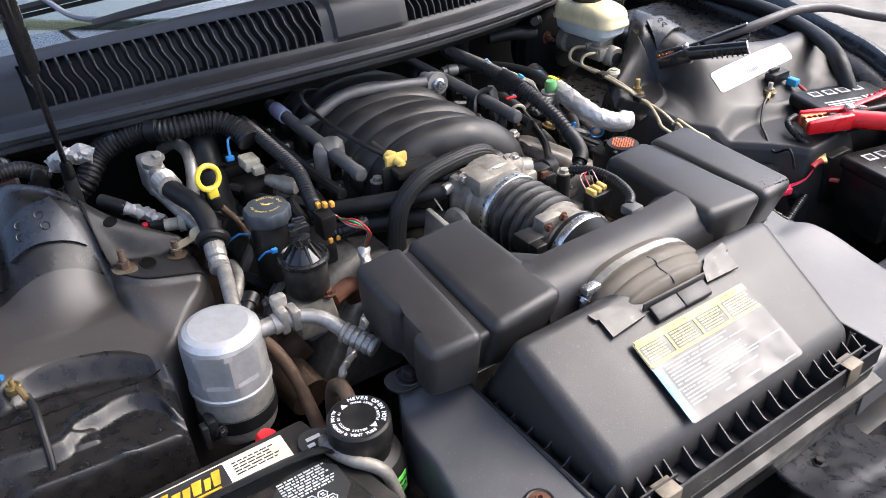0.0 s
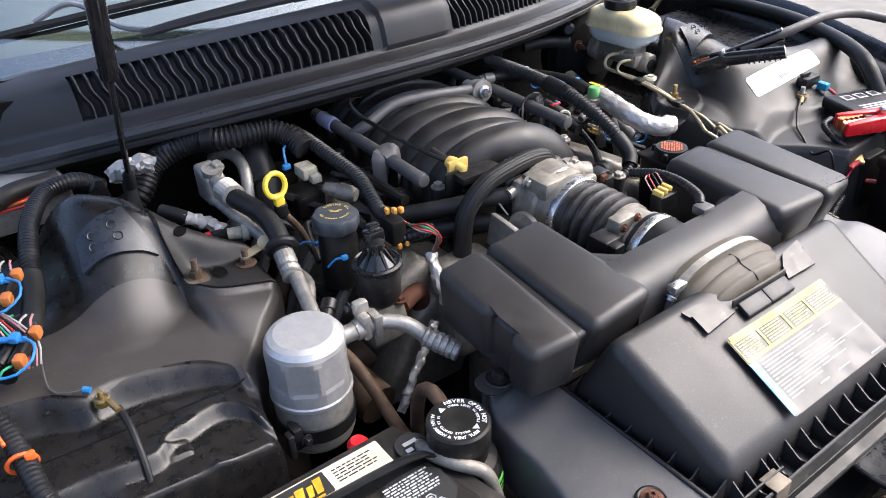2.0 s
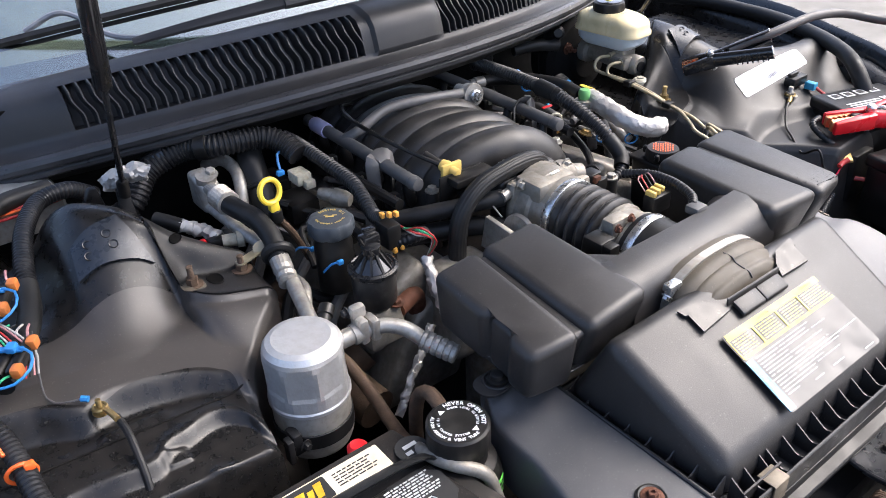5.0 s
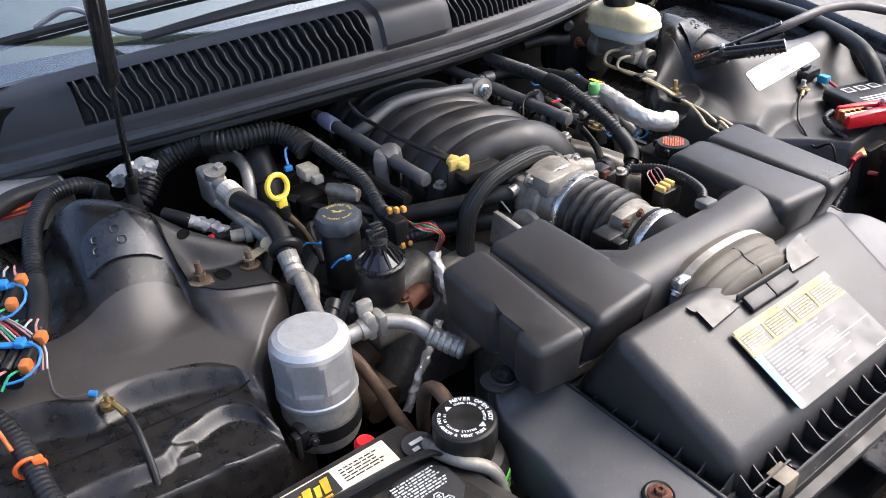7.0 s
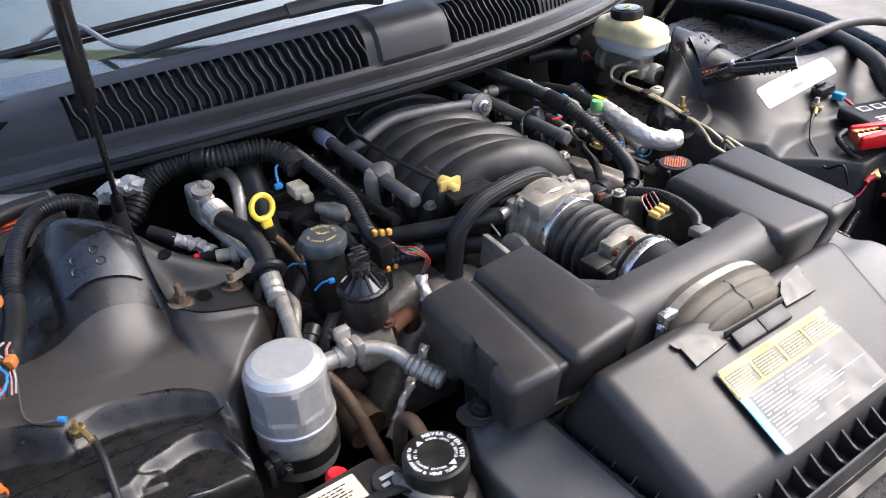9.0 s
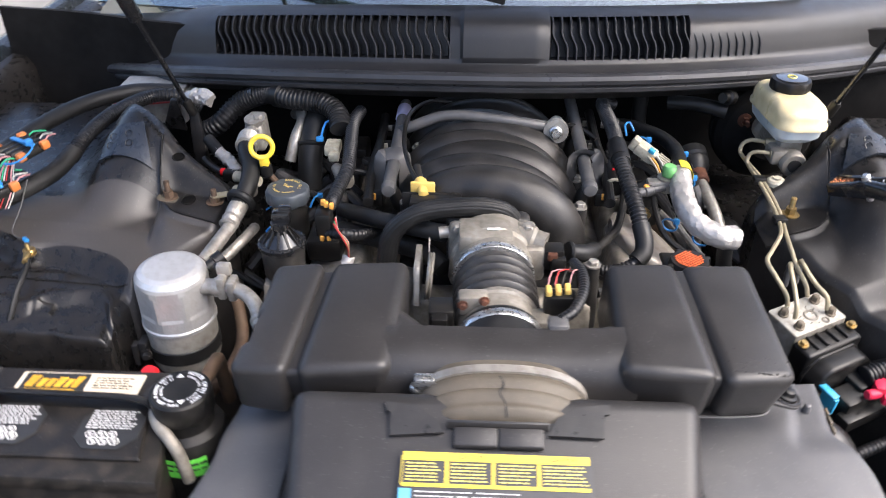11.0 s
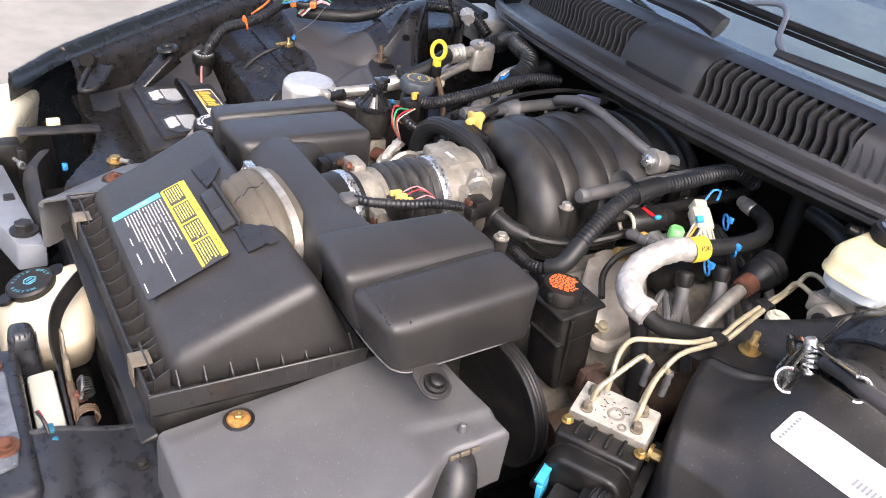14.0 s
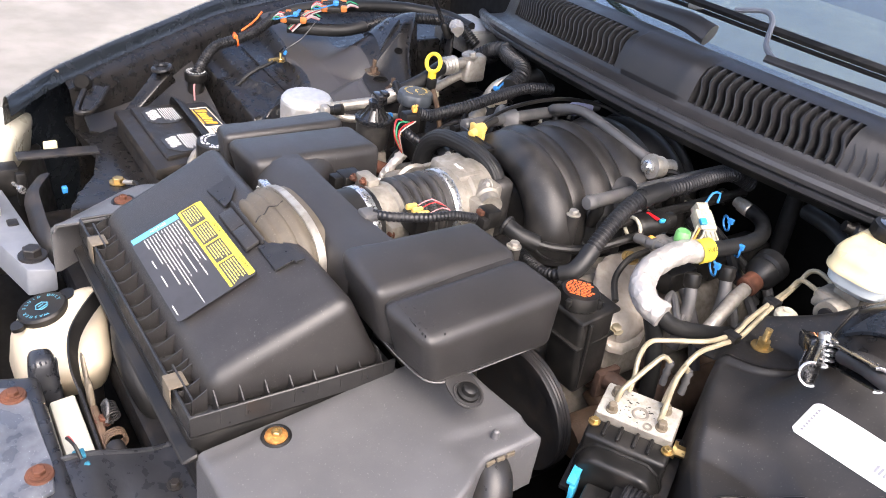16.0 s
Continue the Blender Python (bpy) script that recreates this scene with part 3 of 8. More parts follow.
# Near-black sheet added under the bay to block light from below.
solo("bay_floor", sheet(lambda u, v: (u, v, 0.42 + 0.02 * math.sin(9 * u) * math.sin(11 * v)), span(-0.9, 0.9, 20), span(-0.3, 1.0, 20)), M_under, "near-black sheet added to close off the engine bay from below", "floor", kind="structure")
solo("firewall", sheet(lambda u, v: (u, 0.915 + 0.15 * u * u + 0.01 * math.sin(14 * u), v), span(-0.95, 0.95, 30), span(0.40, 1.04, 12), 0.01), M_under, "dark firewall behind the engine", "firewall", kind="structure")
# Bumper-shaped sheet added to stop light entering the bay at the nose.
solo("nose_light_block", sheet(lambda u, v: (u, -0.44 + 0.42 * abs(u) ** 2.4 + (0.10 * sstep(0.75, 1, v)), 0.16 + 0.52 * v), span(-0.86, 0.86, 30), span(0, 1, 14), 0.004), M_paint, "dark teal sheet added to close the nose and block light", "bumper", kind="structure")
# radiator support under the air box
sup = group_thing("radiator_support", (0, 0, 0.62), "black steel radiator support across the nose", "radiator support")
part("upper_panel", join(prism([(-.34, -.055), (-.34, .075), (-.47, .085), (-.651, .098), (-.691, .016), (-.586, .023), (-.529, .036), (-.438, .008), (-.393, -.027), (-.361, -.047)], .767, .785, .004), rbox((0.475, 0.005, 0.775), (0.27, 0.13, 0.02), 0.006), rbox((0, 0.0, 0.70), (0.9, 0.05, 0.12), 0.01)), M_body, sup)
part("lower_bar", rbox((0, -0.02, 0.62), (1.2, 0.08, 0.05), 0.01), M_dark, sup)
part("radiator_core", rbox((0, 0.01, 0.60), (0.72, 0.035, 0.26), 0.003), M_dark, sup)
for x in (-0.475, 0.475):
    part("bolt", hexbolt((x + 0.07, 0.033, 0.786), r=0.008), M_gold, sup)
# hood, raised
HANG = Vector((0, -math.cos(radians(54)), math.sin(radians(54))))


def hood_at(u, w):
    y0 = 0.92 + 0.10 * max(0, abs(u) - 0.45)
    return Vector((u * (1 - 0.12 * w), y0, 1.212 + 0.05 * (1 - (u / 0.72) ** 2))) + HANG * (w * 1.22) + Vector((0, 0, 0.03 * (1 - (u / 0.72) ** 2)))


hood = group_thing("hood", (0, 0.86, 1.19), "raised dark hood held open over the engine", "hood")
part("outer_panel", sheet(hood_at, span(-0.72, 0.72, 24), span(0, 1, 16), 0.012), M_paint, hood)
for u in (-0.55, 0.0, 0.55):
    part("inner_rib", tube([hood_at(u, w) + Vector((0, -0.02, -0.03)) for w in (0.05, 0.35, 0.65, 0.95)], 0.03, 8, 0.05), M_black, hood)


# ---- cowl with louvres, seal, wipers, windscreen ----
def cowl_y(x):
    return 0.60 * x * x if x < 0 else 0.50 * x * x


def cowl_z(x):
    return -0.20 * x * x if x < 0 else -0.08 * x * x


CPROF = [(0.690, 1.026), (0.698, 1.040), (0.715, 1.043), (0.732, 1.047), (0.737, 1.052), (0.741, 1.070), (0.748, 1.092), (0.760, 1.106), (0.785, 1.114), (0.815, 1.117), (0.832, 1.113), (0.842, 1.095), (0.86, 1.085)]


def cprof(t):
    i = min(int(t), len(CPROF) - 2)
    f = t - i
    return CPROF[i][0] * (1 - f) + CPROF[i + 1][0] * f, CPROF[i][1] * (1 - f) + CPROF[i + 1][1] * f


def cowl_at(x, t):
    y, z = cprof(t)
    k = 1.0 if t > 3 else 0.97 + 0.01 * t
    dip = 0.0
    for a, b in ((-0.482, -0.068), (0.092, 0.315)):
        if 4.2 < t < 7.6:
            dip = max(dip, sstep(a - 0.002, a + 0.002, x) * (1 - sstep(b - 0.002, b + 0.002, x)))
    mid = sstep(-0.05, -0.045, x) * (1 - sstep(0.075, 0.085, x)) * (0.010 if 4 < t < 9 else 0)
    return Vector((x, y + cowl_y(x) * k + 0.022 * dip - mid * 0.6, z + cowl_z(x) - 0.004 * dip + mid * 0.4))


cowl = group_thing("cowl_panel", (0, 0.74, 1.03), "weathered black plastic cowl panel with rows of louvres", "cowl panel")
xs = sorted(span(-0.95, 0.85, 150) + [-0.484, -0.480, -0.070, -0.066, 0.090, 0.094, 0.313, 0.317, -0.05, -0.045])
ts = [0, 0.5, 1, 2, 3, 3.6, 4.15, 4.25, 4.6, 5, 5.5, 6, 6.5, 7, 7.55, 7.65, 8, 8.5, 9, 10, 11, 12]
part("panel", sheet(cowl_at, xs, ts), M_cowl, cowl, angle=50)
part("dark_duct", sheet(lambda x, t: cowl_at(x, t) + Vector((0, 0.03, -0.02)), span(-0.5, 0.33, 30), [4, 5, 6, 7]), M_under, cowl, "black air duct behind the louvres")


def slat_mesh():
    """One louvre fin: a thin ribbon that swings sideways half-way up."""
    bm = bmesh.new()
    rows = []
    for k in range(13):
        t = 4.1 + 3.55 * k / 12
        y, z = cprof(t)
        x = 0.010 * (1 - sstep(5.0, 6.2, t)) - 0.004
        w = 0.0019
        rows.append([bm.verts.new((x + a, y + b, z - 0.3 * b)) for a, b in ((-w, 0.022), (-w, 0.002), (-w * 0.5, -0.001), (w * 0.5, -0.001), (w, 0.002), (w, 0.022))])
    for a, b in zip(rows, rows[1:]):
        for i in range(5):
            bm.faces.new((a[i], a[i + 1], b[i + 1], b[i]))
    me = bpy.data.meshes.new("slat")
    bmesh.ops.recalc_face_normals(bm, faces=bm.faces)
    bm.to_mesh(me)
    bm.free()
    smooth(me)
    me.materials.append(M_cowl)
    return me


SLAT = slat_mesh()
for a, b, n in ((-0.472, -0.072, 28), (0.098, 0.312, 16), (0.326, 0.44, 9)):
    for x in span(a, b, n):
        ob = new("slat", SLAT)
        ob.parent = cowl
        ob.location = Vector((x, cowl_y(x), cowl_z(x))) - BASE[cowl]


def seal_at(x, dy, dz):
    k = 0.97
    return Vector((x, 0.691 + cowl_y(x) * k + dy, 1.036 + cowl_z(x) + dz))


seal = group_thing("hood_seal", (0, 0.65, 1.02), "long grey-black rubber weatherstrip along the cowl's front edge", "weatherstrip")
part("bulb", tube([seal_at(x, -0.006, 0.006) for x in span(-0.92, 0.8, 30)], 0.0105, 10, 0.02), M_seal, seal)
part("lip", tube([seal_at(x, -0.002, -0.010) for x in span(-0.92, 0.8, 30)], 0.0075, 8, 0.02), M_seal, seal)
part("flange", sheet(lambda x, t: seal_at(x, 0.004 + 0.02 * t, -0.014 - 0.02 * t), span(-0.92, 0.8, 40), (0, 1), 0.002), M_black, seal)


def screen_at(u, w):
    return Vector((u * (1 - 0.1 * w), 0.885 + 0.34 * u * u + 0.95 * w, 1.075 - 0.06 * u * u + 0.42 * w + 0.03 * w * (1 - w)))


wsc = group_thing("windscreen", (0, 0.9, 1.07), "steeply raked tinted windscreen reflecting the sky", "windscreen")
pane = part("pane", sheet(screen_at, span(-0.78, 0.78, 40), span(0, 1, 16), 0.005), M_glass, wsc, angle=60)
pane.visible_shadow = False
part("frit_band", sheet(lambda u, w: screen_at(u, w * 0.055) + Vector((0, 0.006, -0.012)), span(-0.78, 0.78, 40), (0, 1)), M_gasket, wsc, "black painted band at the glass edge")
solo("dashboard", join(sheet(lambda u, v: (u, 1.02 + v * 0.75, 1.05 + 0.06 * math.sin(3 * v) - 0.03 * u * u), span(-0.75, 0.75, 12), span(0, 1, 10)),
                       rbox((0, 2.1, 0.95), (1.5, 0.1, 0.9), 0.05)), M_int, "dark dashboard behind the windscreen", "dashboard")


def wiper(x0, side_len):
    w = group_thing("wiper", (x0, 0.85, 1.11), "black windscreen wiper with a slim arm parked along the cowl", "wiper", "wipers")
    p = lambda x, dy, dz: (x, 0.845 + cowl_y(x) * 0.95 + dy, 1.125 + cowl_z(x) + dz)
    part("arm_base", tube([p(x0 + 0.02, 0.0, 0.004), p(x0 - 0.03, -0.004, 0.012), p(x0 - 0.14, -0.004, 0.010)], 0.020, 10, 0.01, flat=0.7, r_end=0.013), M_cowl, w)
    part("arm", tube([p(x0 - 0.13, -0.004, 0.010), p(x0 - 0.28, 0.0, 0.006), p(x0 - side_len, 0.004, 0.002)], 0.012, 8, 0.02, flat=0.6, r_end=0.007), M_cowl, w)
    part("rod", tube([p(x0 - side_len + 0.02, 0.004, 0.002), p(x0 - side_len - 0.02, 0.03, 0.012), p(x0 - side_len - 0.05, 0.075, 0.040), p(x0 - side_len - 0.075, 0.085, 0.048), p(x0 - side_len - 0.12, 0.075, 0.036)], 0.0045, 8, 0.008), M_grey, w)
    b0, b1 = x0 - side_len - 0.30, x0 - side_len + 0.26
    part("blade_bridge", tube([p(x, 0.068, 0.030) for x in span(b0, b1, 6)], 0.008, 6, 0.03, flat=0.7), M_black, w)
    part("blade", tube([p(x, 0.070, 0.018) for x in span(b0 - 0.02, b1 + 0.02, 6)], 0.004, 6, 0.03), M_rubber, w)
    part("blade_tip", rbox(p(b1 + 0.025, 0.07, 0.02), (0.03, 0.008, 0.008), 0.002), M_alu, w)
    return w


wiper(0.0, 0.36)
wiper(0.52, 0.40)


# ---- gas struts of the hood ----
def gas_strut(s, foot, reach):
    g = group_thing("gas_strut", foot, "black gas strut propping up the hood", "gas strut", "hood struts")
    f = Vector(foot)
    d = Vector((s * 0.02, -0.155, 0.265)).normalized()
    part("rod", tube([f, f + 0.1 * d, f + (reach + 0.01) * d], 0.0040, 10, 0.05), M_gasket, g)
    part("cylinder", lathe([(0.005, 0), (0.0105, 0.004), (0.0105, 0.40), (0.005, 0.41)], 16, along(f + reach * d, d)), M_gasket, g)
    part("socket", lathe([(0.004, -0.014), (0.008, -0.010), (0.008, 0.016), (0.005, 0.022)], 14, along(f, d)), M_black, g)
    return g


gas_strut(-1, (-0.481, 0.704, 0.978), 0.20)
gas_strut(1, (0.520, 0.690, 1.000), 0.255)
for s, x, y in ((-1, -0.481, 0.704), (1, 0.520, 0.690)):
    b = group_thing("strut_bracket", (x, y + 0.02, 0.90), "black steel bracket at the foot of a hood strut", "bracket", "strut brackets")
    part("plate", hull8([(x - .012, y + .004, .87), (x + .012, y + .004, .87), (x + .012, y + .02, .87), (x - .012, y + .02, .87), (x - .008, y + .008, .978), (x + .008, y + .008, .978), (x + .008, y + .014, .978), (x - .008, y + .014, .978)], .003, 2), M_dark, b)
    part("ball", lathe([(0.003, -.02), (.003, -.008), (.006, -.004), (.006, .004), (0, .006)], 12, along((x, y + .004, .98), (0, -1, 0))), M_chrome, b)


# ---- air box, resonator, duct, meter, throttle body ----
def lid_z(y):
    return 0.862 + 0.485 * (y + 0.052)


ab = group_thing("air_filter_box", (0.0, 0.05, 0.78), "charcoal plastic air filter box with a sloping lid and ribbed rim", "air filter box")
bm = hull8([(-0.194, -0.043, 0.822), (0.190, -0.043, 0.822), (0.206, 0.168, 0.822), (-0.202, 0.168, 0.822),
            (-0.187, -0.039, 0.864), (0.184, -0.039, 0.864), (0.204, 0.112, 0.9395), (-0.200, 0.112, 0.9395)], 0.017, 5)
lid = part("lid", bm, M_plastic, ab, angle=50)
RIM = [(-0.208, -0.066), (0.204, -0.064), (0.212, 0.17), (-0.206, 0.17)]
part("lid_rim", join(prism(RIM, 0.822, 0.827, 0.002), hull8([(-.210, -.069, .818), (.206, -.067, .818), (.206, -.063, .818), (-.210, -.065, .818), (-.210, -.069, .845), (.206, -.067, .845), (.206, -.0635, .845), (-.210, -.0655, .845)], 0.001, 1),
                    hull8([(.205, -.067, .818), (.2085, -.067, .818), (.2165, .17, .818), (.213, .17, .818), (.205, -.067, .845), (.2085, -.067, .845), (.2165, .17, .845), (.213, .17, .845)], .001, 1),
                    hull8([(-.2125, -.067, .818), (-.209, -.067, .818), (-.207, .17, .818), (-.2105, .17, .818), (-.2125, -.067, .845), (-.209, -.067, .845), (-.207, .17, .845), (-.2105, .17, .845)], .001, 1)), M_rim, ab)
part("tray", hull8([(-0.19, -0.05, 0.70), (0.19, -0.05, 0.70), (0.20, 0.16, 0.70), (-0.19, 0.16, 0.70), (-0.212, -0.07, 0.815), (0.208, -0.068, 0.815), (0.215, 0.168, 0.815), (-0.210, 0.168, 0.815)], 0.006, 2), M_black, ab)
part("tray_flange", hull8([(-0.220, -0.078, 0.790), (0.216, -0.078, 0.790), (0.216, -0.06, 0.790), (-0.222, -0.06, 0.790), (-0.220, -0.078, 0.794), (0.216, -0.078, 0.794), (0.216, -0.06, 0.80), (-0.222, -0.06, 0.80)], 0.002, 1), M_black, ab)


def rib_mesh(name, d):
    """A thin triangular gusset between rim and lid, standing along d."""
    L = 0.016 if d[1] else 0.013
    pts = [(-0.003, 0), (-0.003, 0.0175), (0.002, 0.0160), (0.006, 0.0170), (L * 0.8, 0.0215), (L + 0.006, 0.0275), (L + 0.006, 0.0)]
    bm = bmesh.new()
    w = 0.0008
    lo = [bm.verts.new(Vector(d) * p + Vector((d[1], -d[0], 0)) * w + Vector((0, 0, q))) for p, q in pts]
    hi = [bm.verts.new(Vector(d) * p - Vector((d[1], -d[0], 0)) * w + Vector((0, 0, q))) for p, q in pts]
    bm.faces.new(lo)
    bm.faces.new(hi[::-1])
    for i in range(len(pts)):
        j = (i + 1) % len(pts)
        bm.faces.new((lo[i], hi[i], hi[j], lo[j]))
    bmesh.ops.recalc_face_normals(bm, faces=bm.faces)
    me = bpy.data.meshes.new(name)
    bm.to_mesh(me)
    bm.free()
    me.materials.append(M_plastic)
    return me


RIBS = {"f": rib_mesh("rib", (0, 1, 0)), "r": rib_mesh("rib", (-1, 0, 0)), "l": rib_mesh("rib", (1, 0, 0))}
front = [-0.185, -0.165, -0.140, -0.128] + span(-0.100, 0.112, 9) + [0.130, 0.140, 0.165, 0.185]
for k, x in enumerate(front):
    ob = new("rib", RIBS["f"])
    ob.parent, ob.location = ab, Vector((x, -0.062, 0.8268)) - BASE[ab]
for k, y in enumerate(span(-0.035, 0.155, 8)):
    for key, x in (("r", 0.2065 + 0.034 * (y + 0.066)), ("l", -0.2065)):
        ob = new("rib", RIBS[key])
        ob.parent, ob.location = ab, Vector((x, y, 0.8268)) - BASE[ab]
for a, b in ((-0.188, -0.126), (0.126, 0.188)):
    part("cross_rib", hull8([(a, -.057, .827), (b, -.057, .827), (b, -.055, .827), (a, -.055, .827), (a, -.057, .848), (b, -.057, .848), (b, -.055, .848), (a, -.055, .848)], 0, 1), M_plastic, ab)
for x in (-0.146, 0.150):
    part("spring_clip", join(rbox((x, -.0605, .8462), (.024, .020, .0016), .0007), rbox((x, -.0703, .833), (.024, .0016, .027), .0007)), M_tan, ab, "tan spring clip")
# label on the lid: in the lid's own plane
LM = frame_of((0.003, 0.008, lid_z(0.008) + 0.0035), (1, 0.008, lid_z(0.008) + 0.0035), (0.003, 1, lid_z(1) + 0.0035))
lab = part("warning_label", prism(rrect(0.178, 0.100, 0.005), 0, 0.0006, m=LM), M_labelk, ab, "clear-backed warning label with yellow and blue panels")
LU = LM @ Matrix.Translation((0, 0, 0.0009))
part("yellow_band", join(bars([(-0.086, 0.086, 0.045, 0.008), (-0.086, 0.086, 0.0185, 0.0035)], LU), bars([(-0.0875, -0.0865, 0.0315, 0.027), (-0.047, -0.044, 0.0315, 0.024), (-0.004, -0.001, 0.0315, 0.027), (0.038, 0.041, 0.0315, 0.024)], LU)), M_labely, lab)
def text_rows(x0, x1, ys, h, low=0.003, high=0.011):
    """Rows of short bars, as long as words, for print too small to read."""
    out = []
    for y in ys:
        x, end = x0, x1 - random.uniform(0, 0.18) * (x1 - x0)
        while x < end:
            w = min(random.uniform(low, high), end - x)
            if w > 0.0015:
                out.append((x, x + w, y, h))
            x += w + 0.0016
    return out


yb = []
for x0, n in ((-0.083, 0.034), (-0.041, 0.036), (0.003, 0.033), (0.044, 0.041)):
    yb += text_rows(x0, x0 + n, [0.0385 - 0.0031 * i for i in range(6)], 0.0013, 0.003, 0.008)
part("yellow_print", bars(yb, LU), M_inky, lab)
part("blue_band", bars([(-0.0885, -0.078, -0.0165, 0.063)], LU), M_labelb, lab)
wb = [(-0.078, 0.084, -0.0152, 0.0009)]
for i, fill in enumerate((0.62, 0.60, 0.86, 0.34, 0.76, 0.44, 0.83, 0.0, 0.80, 0.58, 0.72, 0.40, 0.16)):
    wb += text_rows(-0.074, -0.074 + 0.158 * fill, [0.0125 - 0.0039 * i], 0.0013, 0.0012, 0.0060)
wb += [(-0.03, -0.014, -0.0392, 0.0013), (0.004, 0.026, -0.0392, 0.0013), (0.060, 0.078, -0.046, 0.0012)]
part("white_print", bars(wb, LU), M_inkw, lab)
part("heading", words("CAUTION", 0.0052, LU @ Matrix.Translation((-0.022, 0.045, 0.0006))), M_ink, lab)
part("heading", words("CAUTION", 0.0052, LU @ Matrix.Translation((0.062, 0.045, 0.0006))), M_ink, lab)
part("notice", words("NOTICE", 0.006, LU @ Matrix.Translation((-0.083, -0.012, 0.0006)) @ Matrix.Rotation(radians(90), 4, 'Z')), M_inkw, lab)
# black flaps round the duct and the tongue in front of it
for pts in ([(-.106, .097), (-.103, .088), (-.099, .087), (-.098, .066), (-.047, .070), (-.053, .080), (-.074, .094)], [(.052, .070), (.104, .069), (.106, .090), (.111, .091), (.112, .101), (.076, .096), (.060, .084)]):
    bm = prism(pts, 0, 0.0022)
    for v in bm.verts:
        v.co.z += lid_z(v.co.y) + 0.0012 - 0.002 * sstep(0.085, 0.10, v.co.y)
    part("duct_flap", bm, M_rim, ab, "glossy black flap under the duct")
for x0, x1 in ((-.0375, .004), (.0052, .0475)):
    part("duct_tongue", hull8([(x0, .058, lid_z(.058)), (x1, .058, lid_z(.058)), (x1, .075, lid_z(.075)), (x0, .075, lid_z(.075)), (x0, .058, lid_z(.058) + .0055), (x1, .058, lid_z(.058) + .0055), (x1, .074, lid_z(.074) + .006), (x0, .074, lid_z(.074) + .006)], .0014, 2), M_plastic, ab)
part("tongue_wall", hull8([(-.044, .0755, lid_z(.075)), (.053, .0755, lid_z(.075)), (.053, .078, lid_z(.078)), (-.044, .078, lid_z(.078)), (-.044, .0755, lid_z(.075) + .009), (.053, .0755, lid_z(.075) + .009), (.053, .078, lid_z(.078) + .009), (-.044, .078, lid_z(.078) + .009)], .0006, 1), M_plastic, ab)


# oval rubber duct from the lid to the resonator
def oval(t, a, b, n=3.0):
    c, s = math.cos(t), math.sin(t)
    return a * math.copysign(abs(c) ** (2 / n), c), b * math.copysign(abs(s) ** (2 / n), s)


def oval_tube(rows, seg=48):
    """Rows of (y, z, half width, half height, tilt)."""
    bm = bmesh.new()
    rings = []
    for y, z, a, b, tilt in rows:
        r = []
        for i in range(seg):
            px, pz = oval(2 * math.pi * i / seg, a, b, 2.4)
            r.append(bm.verts.new((0.010 + px, y - pz * math.sin(tilt), z + pz * math.cos(tilt))))
        rings.append(r)
    for p, q in zip(rings, rings[1:]):
        for i in range(seg):
            bm.faces.new((p[i], p[(i + 1) % seg], q[(i + 1) % seg], q[i]))
    bm.faces.new(rings[0])
    bm.faces.new(rings[-1])
    return bm


duct = group_thing("air_duct", (0.012, 0.12, 0.88), "brownish aged rubber oval air duct", "air duct")
FOLDS = [(.078, .028, .003), (.0785, .050, .010), (.081, .063, .021), (.085, .0715, .031), (.089, .0765, .037), (.093, .0785, .0395), (.0955, .0772, .0386), (.098, .0790, .0405), (.103, .0825, .0445), (.1075, .0838, .0460), (.110, .0826, .0449), (.1125, .0845, .0468), (.117, .0870, .0495), (.1225, .0872, .0498), (.126, .0850, .0480), (.148, .0850, .0480)]
part("bellows", oval_tube([(y, 0.901, a, b, 0) for y, a, b in FOLDS]), M_oldrub, duct, angle=60)
part("clamp_band", oval_tube([(0.128, 0.901, 0.0878, 0.0508, 0), (0.138, 0.901, 0.0882, 0.0512, 0)]), M_alu, duct, "scratched worm-drive clamp band")
part("clamp_screw", join(rbox((-0.068, 0.132, 0.933), (0.022, 0.012, 0.010), 0.002), moved(hexbolt((0, 0, 0), r=0.0045, h=0.006), along((-0.077, 0.131, 0.924), (-0.7, -0.1, -0.7)))), M_chrome, duct)
part("seam", tube([(.006, .1215, .9512), (.010, .112, .9480), (.006, .104, .9462), (.011, .0965, .9405), (.012, .089, .9382), (.013, .0845, .9318)], 0.0009, 6, .002), M_dark, duct)

# resonator: one blow-moulded body of four lobes, bridge and stem
res = group_thing("intake_resonator", (0.01, 0.22, 0.85), "black blow-moulded intake resonator with two ribbed lobes each side", "resonator")
def area(o):
    """Twice the signed area of an outline."""
    return sum(a[0] * b[1] - b[0] * a[1] for a, b in zip(o, o[1:] + o[:1]))


def pocket_lobe(outline, z0, z1, cx, cy):
    """A lobe with a pocket in its side wall; it narrows slightly towards its foot and its top follows the other lobes."""
    bm = prism(outline[::-1] if area(outline) < 0 else outline, z0, z1, .0115, 4)
    for v in bm.verts:
        k = (v.co.z - z1) / (z0 - z1)
        v.co.x += (cx - v.co.x) * .07 * k
        v.co.y += (cy - v.co.y) * .09 * k
        v.co.z += (.006 * (v.co.x + .235) / .04 + .004 * (v.co.y - .23) / .1) * (1 - k)
    return bm


